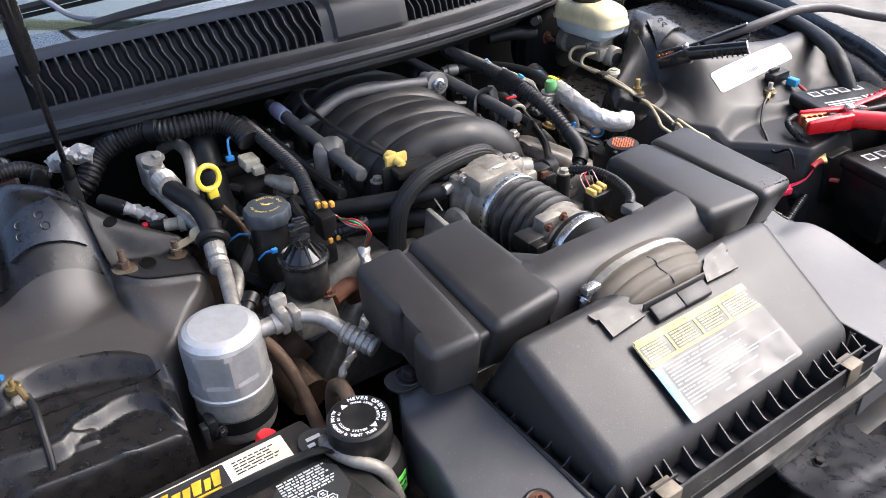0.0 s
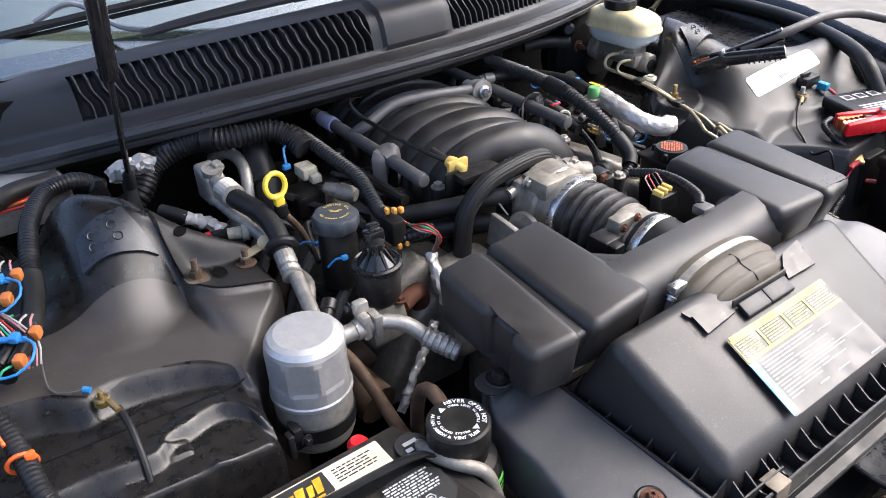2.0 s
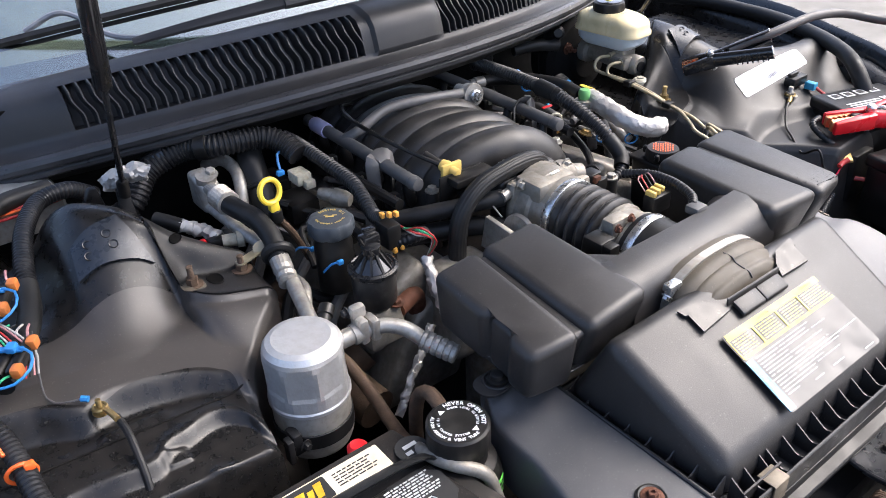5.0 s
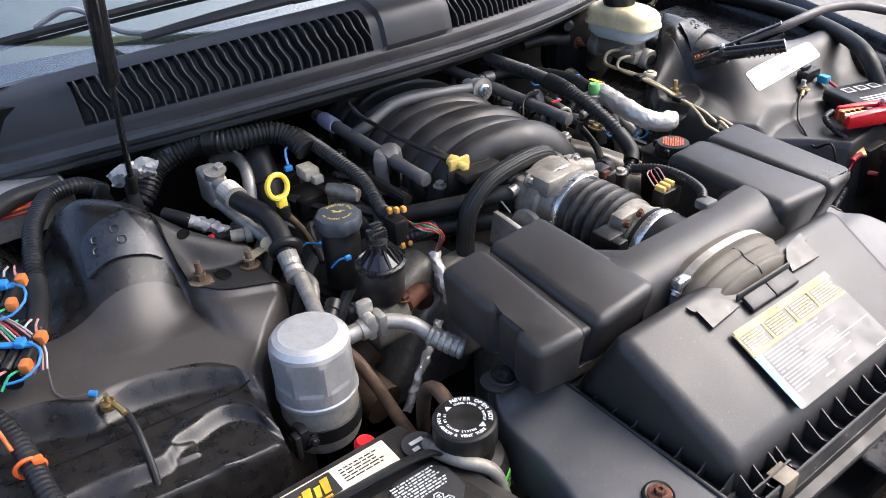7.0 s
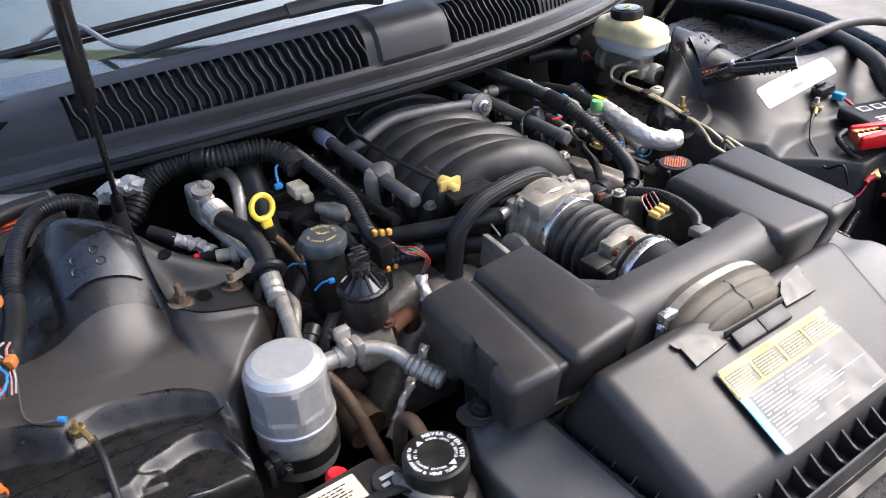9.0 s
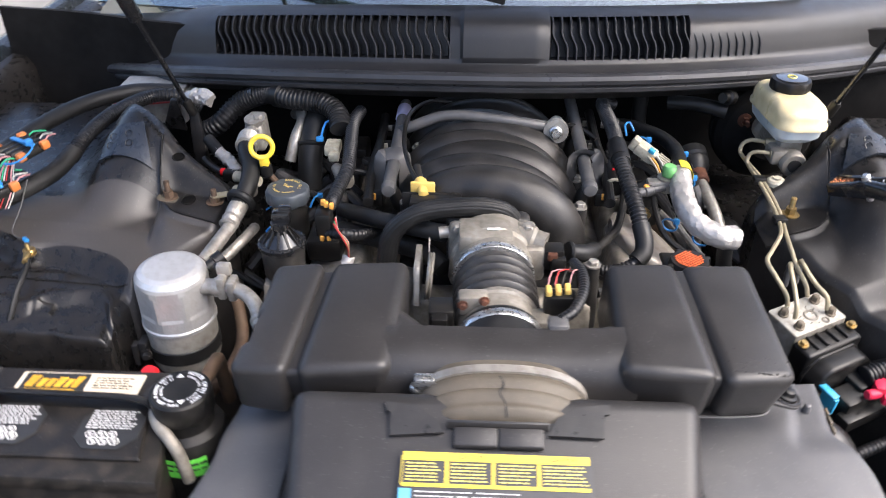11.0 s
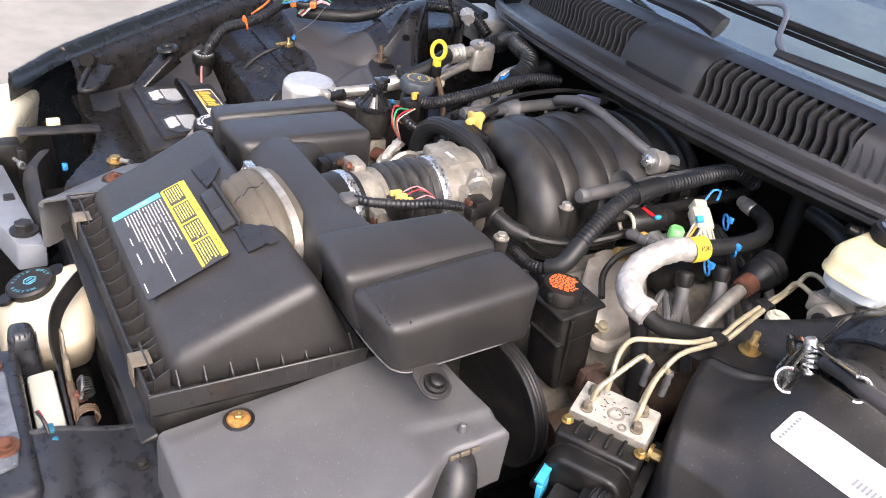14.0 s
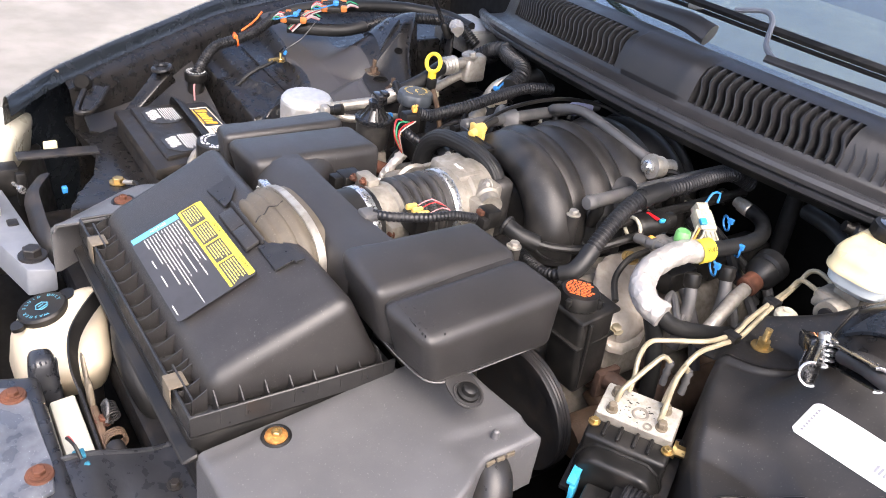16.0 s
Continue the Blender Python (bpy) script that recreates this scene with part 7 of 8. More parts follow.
part("casting", join(lathe([(0, 0), (.017, 0), (.019, .003), (.019, .02), (.016, .024), (.016, .12), (.024, .124), (.024, .14)], 24, along((.456, .618, .940), (0, 1, .02))), rbox((.440, .650, .946), (.030, .04, .024), .005), rbox((.456, .69, .956), (.036, .09, .030), .006)), M_cast, mc)
part("end_bore", lathe([(0, -.002), (.010, -.002), (.010, .004)], 20, along((.456, .6175, .940), (0, 1, .02))), M_dark, mc)
for y, z in ((.640, .950), (.668, .956)):
    part("line_nut", lathe([(.006, 0), (.006, .014), (.004, .016)], 6, along((.424, y, z), (1, 0, 0))), M_steel, mc)
bo = group_thing("brake_booster", (.47, .82, .82), "black round brake booster against the firewall", "brake booster")
part("drum", lathe([(0, 0), (.035, .0), (.042, .010), (.074, .020), (.084, .034), (.084, .054), (.086, .056), (.086, .064), (.078, .084)], 40, along((.47, .762, .915), (0, 1, 0))), M_under, bo)
part("stud", stud((.425, .776, .945), (0, -1, 0), .007, .022), M_rust, bo)
part("valve", lathe([(0, 0), (.012, 0), (.012, .015), (.008, .018), (.008, .03)], 16, along((.395, .775, .985), (-.6, -.6, .2))), M_black, bo)

# ---- brake lines and modulator ----
BL = [[(.426, .640, .950), (.406, .643, .951), (.397, .645, .946), (.394, .643, .936), (.395, .630, .931), (.399, .590, .927), (.404, .545, .918), (.407, .520, .910), (.401, .480, .906), (.378, .440, .903), (.366, .420, .899), (.372, .398, .890), (.385, .382, .872), (.388, .376, .858)],
      [(.424, .668, .956), (.404, .672, .957), (.393, .673, .950), (.390, .670, .939), (.393, .655, .934), (.403, .600, .929), (.410, .555, .919), (.414, .520, .908), (.410, .488, .904), (.407, .455, .900), (.411, .425, .884), (.418, .405, .872), (.421, .398, .858)],
      [(.398, .420, .893), (.393, .412, .900), (.392, .396, .893), (.392, .376, .882), (.391, .358, .870), (.391, .354, .855)],
      [(.416, .432, .888), (.414, .428, .895), (.418, .412, .889), (.426, .395, .880), (.436, .378, .872), (.438, .373, .856)]]
for k, pts in enumerate(BL):
    solo("brake_line", tube(pts, .0031, 10, .005), M_steel, "bent zinc-plated steel brake line" if k < 2 else "short bent brake line with a looped end", "brake line", "brake lines")
for k, p in enumerate(((.398, .421, .890), (.417, .434, .886))):
    solo("line_fitting", lathe([(.0042, -.03), (.0042, -.02), (.0036, -.018), (.005, -.012), (.0036, -.006), (.005, 0), (.0036, .004)], 14, Matrix.Translation(p)), M_rail, "grey threaded line fitting", "fitting", "line fittings")
for p in ((.409, .512, .908), (.400, .595, .928)):
    solo("line_clip", rbox(p, (.018, .016, .010), .002), M_black, "black clip holding two brake lines", "clip", "line clips")
ab2 = group_thing("brake_modulator", (.415, .36, .72), "brake modulator with a machined alloy block and black motor housing", "brake modulator")
AM = frame_of((.413, .370, .850), (.455, .392, .852), (.390, .410, .856))
part("valve_block", rbox(0, (.088, .052, .060), .003, m=AM @ Matrix.Translation((0, 0, -.030))), M_cast, ab2)
part("block_face", prism(rrect(.0855, .0505, .002), 0, .001, m=AM), mat("stained_alloy", (.40, .385, .34), .5, .3, var=.25, scale=60, bump=.25, dust=.6, dustcol=(.26, .22, .16), specks=.8), ab2, "stained pale alloy face")
for x, y in ((-.030, .012), (-.028, -.014), (.028, -.012), (.026, .014)):
    part("line_nut", join(lathe([(.0068, 0), (.0068, .002), (.0050, .0025)], 20, AM @ Matrix.Translation((x, y, .001))), lathe([(.0052, .0), (.0052, .0085), (.0036, .010)], 6, AM @ Matrix.Translation((x, y, .002)))), M_tan, ab2)
stain = []
for k in range(34):
    r, w = random.uniform(.0003, .0008), random.uniform(1, 3)
    x, y = random.uniform(-.020, .018), random.gauss(.002, .011)
    stain.append(prism([(x + r * w * math.cos(a), y + r * math.sin(a)) for a in span(0, 5.5, 7)], .001, .00125, m=AM))
part("grime", join(*stain), M_under, ab2, "black grime spots", "stuff")
part("port_plug", ring(AM @ Vector((.002, -.004, .001)), .008, .0018, AM.to_3x3() @ Vector((0, 0, 1)), 20, 6), M_cast, ab2)
part("port_plug", ring(AM @ Vector((.014, -.018, .001)), .004, .0014, AM.to_3x3() @ Vector((0, 0, 1)), 14, 6), M_cast, ab2)
HM = AM @ Matrix.Rotation(radians(90), 4, 'X')
part("housing", join(rbox(0, (.092, .030, .050), .005, 3, m=AM @ Matrix.Translation((0, -.040, -.032))), *[rbox(0, (.004, .022, .006), .0015, m=AM @ Matrix.Translation((x, -.038, -.006))) for x in (-.026, -.010, .008, .024)]), M_black, ab2)
part("motor_cover", join(prism([(-.047, -.092), (-.047, -.040), (-.040, -.024), (-.028, -.015), (.028, -.015), (.040, -.024), (.047, -.040), (.047, -.092)], .052, .080, .006, 3, m=HM), prism([(-.049, -.092), (-.049, -.039), (-.0415, -.0225), (-.029, -.013), (.029, -.013), (.0415, -.0225), (.049, -.039), (.049, -.092)], .052, .058, .002, 2, m=HM)), M_black, ab2)
for x in (-.040, .042):
    part("housing_screw", hexbolt(AM @ Vector((x, -.036, -.004)), AM.to_3x3() @ Vector((0, 0, 1)), r=.0045, h=.006), M_gold, ab2)
part("side_bolt", hexbolt(AM @ Vector((.046, -.005, -.030)), AM.to_3x3() @ Vector((1, 0, 0)), r=.007, h=.016), M_gold, ab2)
part("bracket", join(rbox(0, (.012, .10, .006), .002, m=AM @ Matrix.Translation((.052, -.02, -.05))), rbox(0, (.11, .12, .008), .002, m=AM @ Matrix.Translation((0, -.02, -.078))), rbox((.42, .36, .62), (.05, .08, .30), .006)), M_dark, ab2)
part("plug", join(rbox(0, (.070, .032, .034), .004, m=AM @ Matrix.Translation((.010, -.100, -.060))), rbox(0, (.05, .04, .020), .004, m=AM @ Matrix.Translation((.028, -.086, -.046))), rbox(0, (.090, .02, .022), .003, m=AM @ Matrix.Translation((.012, -.118, -.070)))), M_black, ab2)
part("plug_lever", join(rbox(0, (.006, .022, .026), .001, m=AM @ Matrix.Translation((-.036, -.094, -.052))), rbox(0, (.010, .026, .005), .001, m=AM @ Matrix.Translation((-.038, -.090, -.036)))), M_cyan, ab2, "cyan locking lever")
solo("modulator_loom", loom([(.470, .302, .806), (.500, .312, .810), (.530, .316, .808), (.553, .308, .797), (.563, .292, .778), (.566, .272, .75)], .0140, 18), M_loom, "corrugated loom leaving the brake modulator", "wire loom")
solo("low_loom", loom([(.43, .22, .74), (.47, .235, .75), (.52, .25, .76), (.56, .26, .77)], .008, 12), M_loom, "thin corrugated loom low beside the shroud", "wire loom")

# ---- driver inner fender: sticker, studs, connector ----
def on_house(u, v, lift=0.0015):
    return Vector((u, v, house_z(u, v, True) + lift))


stk = group_thing("service_sticker", (.63, .465, .92), "white printed sticker on the driver inner fender", "sticker")
part("sheet", sheet(lambda a, b: on_house(.539 + .205 * a, .4395 + .0325 * (.5 + (b - .5) * (1 - .22 * max(0, 1 - a / .03, 1 - (1 - a) / .03) ** 2)) + .007 * a), [0, .008, .016, .03] + span(.06, .94, 18) + [.97, .984, .992, 1], span(0, 1, 8), .0006), M_white, stk, angle=60)
part("code_print", join(*[sheet(lambda a, b: on_house(.542 + .205 * (c[0] + (c[1] - c[0]) * a), .4395 + .0325 * (c[2] + (c[3] - c[2]) * b) + .007 * (c[0] + (c[1] - c[0]) * a), .0026), span(0, 1, 3), span(0, 1, 3)) for c in [(.02, .035, .12 + .09 * k, .18 + .09 * k) for k in range(8)]]), M_inkg, stk)
part("bar_code", join(*[sheet(lambda a, b: on_house(.542 + .205 * (c[0] + (c[1] - c[0]) * a), .4395 + .0325 * (c[2] + (c[3] - c[2]) * b) + .007 * (c[0] + (c[1] - c[0]) * a), .0026), span(0, 1, 3), span(0, 1, 3)) for c in [(.38 + .022 * k, .392 + .022 * k, .22, .42) for k in range(7)]]), M_inkg, stk)
part("print_box", join(*[sheet(lambda a, b: on_house(.542 + .205 * (c[0] + (c[1] - c[0]) * a), .4395 + .0325 * (c[2] + (c[3] - c[2]) * b) + .007 * (c[0] + (c[1] - c[0]) * a), .0026), span(0, 1, 3), span(0, 1, 3)) for c in [(.72, .73, .2, .85), (.82, .83, .2, .85), (.72, .83, .2, .23), (.72, .83, .82, .85)]]), M_inkg, stk)
st = group_thing("tower_stud", (.434, .541, .895), "gold nut and stud on the shock tower", "stud", "tower studs")
part("nut", stud((.434, .541, house_z(.434, .541, True) + .003), (0, 0, 1), .0078, .028), M_gold, st)
solo("tower_plug", lathe([(0, 0), (.014, 0), (.014, .006), (.011, .009), (.006, .0095), (.006, .012), (0, .012)], 20, Matrix.Translation((.424, .590, house_z(.424, .590, True) + .001))), M_ivory, "pale plastic plug on the shock tower", "plug")
gw = group_thing("ground_stud", (.639, .414, .89), "plated ground nut with a thin wire and small connector", "stud")
part("nut", stud(on_house(.639, .414, 0), (0, 0, 1), .008, .018), M_alu, gw)
part("ring_terminal", join(ring(on_house(.634, .411, .006), .008, .0022, (0, 0, 1), 18, 6), tube([on_house(.628, .406, .006), on_house(.612, .398, .006)], .004, 8)), M_gold, gw)
part("wire", tube([on_house(.616, .400, .007), on_house(.595, .392, .010), on_house(.568, .372, .006), on_house(.545, .345, .004), on_house(.532, .315, .003), (.526, .285, .86), (.528, .27, .83)], .0022, 8), M_black, gw)
part("connector", join(rbox(on_house(.668, .424, .012), (.044, .022, .018), .003), rbox(on_house(.662, .428, .022), (.026, .008, .006), .002)), M_black, gw)
part("blue_end", rbox(on_house(.690, .404, .012), (.014, .020, .014), .002), M_cyan, gw)
part("red_lead", tube([on_house(.694, .396, .012), on_house(.698, .372, .010), (.692, .345, .895), (.672, .315, .872)], .003, 8), M_wred, gw)

# ---- electrical centres, jump clamps and cable ----
def fuse_box(cx, cy, cz, turn, w, d, h):
    fb = group_thing("fuse_box", (cx, cy, cz - h), "black fuse box with a printed lid", "fuse box", "fuse boxes")
    m = Matrix.Translation((cx, cy, cz)) @ Matrix.Rotation(radians(turn), 4, 'Z')
    part("base", rbox(0, (w, d, h), .006, m=m @ Matrix.Translation((0, 0, -h / 2))), M_black, fb)
    ld = part("lid", rbox(0, (w + .01, d + .01, .022), .006, 3, m=m @ Matrix.Translation((0, 0, .008))), M_black, fb)
    part("latch", rbox(0, (.03, .012, .026), .003, m=m @ Matrix.Translation((-w * .2, -d / 2 - .008, -.004))), M_black, fb)
    part("lid_print", bars([(-w * .38 + .028 * k, -w * .38 + .028 * k + .020, .026, .020) for k in range(int(w * .75 / .028))] + [(-w * .38, w * .1, -.012 - .008 * k, .004) for k in range(3)] + [(w * .14 + .008 * k, w * .14 + .008 * k + .005, -.016, .02) for k in range(5)], m @ Matrix.Translation((0, 0, .0195))), M_inkw, ld)
    part("lid_square", bars([(-w * .38 + .028 * k + .004, -w * .38 + .028 * k + .016, .026, .012) for k in range(int(w * .75 / .028))], m @ Matrix.Translation((0, 0, .0203))), M_ink, ld)
    return fb


fuse_box(.705, .305, .880, -18, .15, .095, .10)
fuse_box(.665, .165, .830, -12, .16, .10, .10)
jp = group_thing("jump_post", (.615, .292, .80), "battery cable lug and bolt under a red clamp", "terminal")
part("lug", hull8([(.575, .262, .826), (.590, .250, .826), (.628, .288, .838), (.612, .300, .838), (.576, .262, .832), (.590, .251, .832), (.626, .290, .848), (.612, .300, .848)], .002, 2), M_gold, jp)
part("bolt", hexbolt((.618, .293, .846), r=.008, h=.012), M_gold, jp)
part("red_boot", tube([(.585, .258, .832), (.575, .262, .828), (.566, .262, .824)], .0048, 10), M_wred, jp)
part("post_block", rbox((.63, .285, .79), (.06, .07, .09), .006), M_black, jp)
part("red_wire", tube([(.60, .27, .79), (.62, .23, .79), (.625, .20, .78)], .004, 8), M_wred, jp)
part("black_loom", loom([(.60, .27, .835), (.575, .30, .86), (.58, .33, .875), (.605, .335, .88)], .006, 12), M_loom, jp)
pk = group_thing("pink_connector", (.51, .268, .80), "bright pink-red plastic connector shell", "connector")
part("shell", join(rbox(0, (.016, .032, .016), .003, m=pose(.487, .292, .802, 0, 0, -12)), rbox(0, (.042, .014, .013), .003, m=pose(.505, .272, .794, 0, 6, -8)), rbox(0, (.012, .020, .011), .002, m=pose(.524, .279, .793, 0, 0, 22))), M_pink, pk)
part("peg", lathe([(0, 0), (.0065, 0), (.0065, .016), (.005, .018), (0, .018)], 14, along((.482, .280, .799), (-.9, -.3, .1))), M_pink, pk)
for k in range(2):
    part("wire", tube([(.526, .276 + .006 * k, .792), (.542, .268 + .004 * k, .797), (.556, .262, .806), (.572, .262, .820)], .0014, 6), M_pink, pk)


def clamp(name, m, shell, label, spread):
    """A spring clamp: two channel-shaped arms crossing at a pivot, copper jaws, coil spring. Jaws along -x of the pose, arms apart along z."""
    c = group_thing(name, m.translation, label, "jump clamp", "jump clamps")
    for s in (1, -1):
        h = part("handle", moved(sheet(lambda k, a: (.115 * k - .006, (.0125 - .0015 * k) * math.sin(a), s * (.006 + (spread - .006) * k + .0105 * (math.cos(a) - .5))), span(0, 1, 14), span(-1.9, 1.9, 16), .0022), m), shell, c, angle=60)
        part("bright_lip", moved(tube([(.1095, (.0110) * math.sin(a), s * (spread + .0105 * (math.cos(a) - .5))) for a in span(-1.9, 1.9, 14)], .0013, 6, .003), m), M_chrome, h, "bare metal edge")
        for k in range(7):
            part("grip_rib", moved(rbox((.045 + .009 * k, 0, s * (.0118 + (spread - .006) * (.45 + .078 * k))), (.003, .018, .002), .0008, 1), m), shell, h)
        part("jaw", moved(hull8([(-.055, -.010, s * .010), (.004, -.012, s * .001), (.004, .012, s * .001), (-.055, .010, s * .010), (-.055, -.009, s * .017), (.004, -.011, s * .014), (.004, .011, s * .014), (-.055, .009, s * .017)], .003, 2), m), shell, c)
        part("teeth", moved(join(hull8([(-.056, -.008, s * .003), (-.024, -.009, s * .003), (-.024, .009, s * .003), (-.056, .008, s * .003), (-.056, -.007, s * .010), (-.024, -.008, s * .008), (-.024, .008, s * .008), (-.056, .007, s * .010)], .0012, 1), *[rbox((-.052 + .007 * k, 0, s * .0025), (.003, .015, .003), .0006, 1) for k in range(4)]), m), M_copper, c)
    part("pivot", moved(lathe([(0, -.019), (.004, -.019), (.0065, -.017), (.0065, .017), (.004, .019), (0, .019)], 16), m @ Matrix.Rotation(radians(90), 4, 'X')), M_chrome, c)
    part("spring", moved(tube([(.016 + .008 * math.cos(a), -.010 + .020 * a / (8 * math.pi), .008 * math.sin(a)) for a in span(0, 8 * math.pi, 60)], .0016, 6, .004), m), M_chrome, c)
    return c


def axis_pose(p, a, up):
    """A pose at p with x along a and z near up."""
    x = Vector(a).normalized()
    y = Vector(up).cross(x).normalized()
    z = x.cross(y)
    return Matrix(((x.x, y.x, z.x, p[0]), (x.y, y.y, z.y, p[1]), (x.z, y.z, z.z, p[2]), (0, 0, 0, 1)))


clamp("black_clamp", axis_pose((.511, .504, .967), (.084, -.119, .053), (.055, .038, .018)) @ Matrix.Diagonal((.92, 1.05, 1, 1)), M_gasket, "black-handled jump clamp with copper teeth on the shock tower", .034)
clamp("red_clamp", axis_pose((.643, .268, .890), (.80, -.46, .06), (.46, .80, .12)) @ Matrix.Scale(1.32, 4), M_red, "red jump clamp biting the battery post", .052)
solo("jumper_cable", tube([(.535, .490, .982), (.566, .470, .997), (.596, .448, 1.008), (.640, .436, 1.018), (.70, .430, 1.022), (.775, .415, 1.015), (.83, .375, 1.0), (.90, .28, .985), (.99, .18, .93), (1.08, .08, .80), (1.15, -.02, .50), (1.2, -.1, .1), (1.35, -.2, .012), (1.7, -.3, .012)], .0085, 12, .02), M_cable, "grey-brown jump cable draped over the fender", "cable")
solo("fender_tube", tube([(.86, .90, .945), (.895, .80, .945), (.885, .62, .945), (.84, .49, .943), (.785, .40, .94), (.752, .352, .922), (.745, .32, .88)], .0145, 14, .02), M_rubber, "thick black tube along the driver fender", "hose")


# ---- the nose: headlamp, washer tank, latch, brackets ----
hl = group_thing("headlamp", (-.66, -.06, .60), "cream-backed headlamp housing at the car's corner", "headlamp")
part("housing", hull8([(-.78, -.10, .70), (-.63, -.15, .70), (-.60, -.10, .70), (-.72, -.04, .70), (-.78, -.09, .785), (-.635, -.145, .785), (-.590, -.090, .785), (-.71, -.025, .792)], .018, 4), M_lens, hl)
part("back_shell", hull8([(-.78, -.12, .55), (-.56, -.17, .55), (-.54, -.08, .55), (-.74, .0, .55), (-.78, -.11, .715), (-.60, -.155, .715), (-.575, -.085, .715), (-.73, -.02, .72)], .012, 3), M_black, hl)
part("adjuster", join(rbox((-.545, -.115, .745), (.035, .05, .05), .004), rbox((-.525, -.09, .735), (.016, .016, .06), .003)), M_black, hl)
part("adjuster_screw", lathe([(.003, 0), (.003, .05), (.006, .05), (.006, .06)], 10, along((-.555, -.11, .745), (1, .3, 0))), M_chrome, hl)
part("foam_block", rbox((-.585, -.03, .775), (.010, .022, .022), .003), M_cream, hl)
part("lower_lamp", rbox((-.46, -.165, .72), (.07, .06, .10), .012, 3), M_lens, hl)
part("lamp_plug", join(lathe([(.008, 0), (.012, .01), (.012, .03), (.008, .04)], 14, along((-.45, -.14, .725), (1, .3, 0))), rbox((-.405, -.125, .725), (.02, .016, .04), .003)), M_black, hl)
part("plug_clip", rbox((-.402, -.122, .702), (.010, .009, .009), .002), M_blue, hl)
part("plug_clip", rbox((-.50, -.03, .735), (.009, .009, .012), .002), M_blue, hl)
solo("lamp_strut", hull8([(-.552, -.090, .782), (-.530, -.090, .782), (-.515, .035, .784), (-.537, .035, .784), (-.552, -.090, .790), (-.530, -.090, .788), (-.515, .035, .790), (-.537, .035, .793)], .002, 2), M_dark, "black sheet-steel strut behind the headlamp", "bracket")
solo("nose_brace", tube([(-.50, -.06, .765), (-.465, -.085, .755), (-.42, -.09, .745), (-.36, -.092, .735), (-.325, -.085, .70)], .016, 8, .01, flat=.3), M_dark, "curved black steel arm at the nose", "bracket")
cb = group_thing("cross_brace", (-.36, -.13, .70), "grey painted steel brace with a large bolt", "brace")
part("bar", hull8([(-.52, -.20, .70), (-.262, -.135, .70), (-.262, -.095, .70), (-.52, -.125, .70), (-.52, -.195, .742), (-.268, -.132, .742), (-.255, -.095, .742), (-.52, -.12, .742)], .004, 2), M_grey, cb)
part("bolt", hexbolt((-.300, -.118, .742), r=.013, h=.016), M_dark, cb)
wt = group_thing("washer_tank", (-.16, -.10, .50), "cream plastic washer fluid tank with a dark flip cap", "washer tank")
part("tank", hull8([(-.26, -.18, .59), (-.15, -.182, .59), (-.14, -.06, .59), (-.25, -.05, .59), (-.262, -.165, .690), (-.105, -.168, .672), (-.085, -.068, .684), (-.25, -.03, .735)], .032, 5), M_tank, wt)
part("lower_tank", rbox((-.205, -.115, .505), (.10, .10, .19), .02, 3), M_dark, wt, "dark lower part of the tank")
part("neck", lathe([(.034, -.03), (.030, -.012), (.030, 0)], 28, along((-.225, -.122, .692), (-.05, -.25, 1))), M_tank, wt)
WC = along((-.227, -.122, .692), (-.05, -.25, 1))
wc2 = part("cap", join(lathe([(0, 0), (.033, 0), (.034, .003), (.034, .010), (.031, .013), (0, .013)], 40, WC), moved(prism(rrect(.022, .018, .008), .002, .008), WC @ Matrix.Translation((.02, -.034, 0))), moved(prism(rrect(.026, .022, .009), .006, .011), WC @ Matrix.Translation((-.016, .032, 0)))), M_black, wt)
WL = WC @ Matrix.Translation((0, 0, .0135)) @ Matrix.Rotation(radians(125), 4, 'Z')
part("cap_print", join(round_words("WASHER FLUID ONLY", .0235, .0065, WL, 250, -20), ring(WL @ Vector((0, 0, 0)), .009, .0009, WL.to_3x3() @ Vector((0, 0, 1)), 6, 4), bars([(-.004, .004, .002, .002), (-.006, .006, -.004, .002)], WL)), M_inkb, wc2, "blue print on the cap")
solo("tank_strap", sheet(lambda u, v: (smooth_rows([(0, -.200), (.25, -.172), (.5, -.128), (.75, -.075), (1, -.030)], u), smooth_rows([(0, -.040), (.25, -.070), (.5, -.108), (.75, -.122), (1, -.120)], u) + .010 * v, smooth_rows([(0, .742), (.25, .745), (.5, .730), (.75, .715), (1, .695)], u) - .020 * v), span(0, 1, 30), span(0, 1, 4), .0025), M_rubber, "curved black strap over the washer tank", "strap")
lt = group_thing("hood_latch", (.04, -.125, .66), "rusty hood latch with springs", "latch")
part("plate", hull8([(-.045, -.122, .60), (.10, -.126, .60), (.10, -.122, .60), (-.045, -.118, .60), (-.045, -.122, .700), (.10, -.126, .690), (.10, -.122, .690), (-.045, -.118, .700)], .001, 1), M_dark, lt)
part("hook", join(hull8([(-.035, -.116, .68), (-.008, -.116, .68), (-.008, -.108, .68), (-.035, -.108, .68), (-.040, -.115, .722), (-.020, -.115, .722), (-.020, -.108, .722), (-.040, -.108, .722)], .004, 2), hull8([(-.050, -.114, .712), (-.028, -.114, .712), (-.028, -.109, .712), (-.050, -.109, .712), (-.062, -.113, .742), (-.048, -.113, .744), (-.048, -.109, .744), (-.062, -.109, .742)], .003, 2)), M_tan, lt, "tan latch hook")
part("spring", tube([(.002 + .004 * a / 6, -.098 + .008 * math.cos(a), .700 + .008 * math.sin(a)) for a in span(0, 36, 70)], .0013, 6, .003), M_dark, lt)
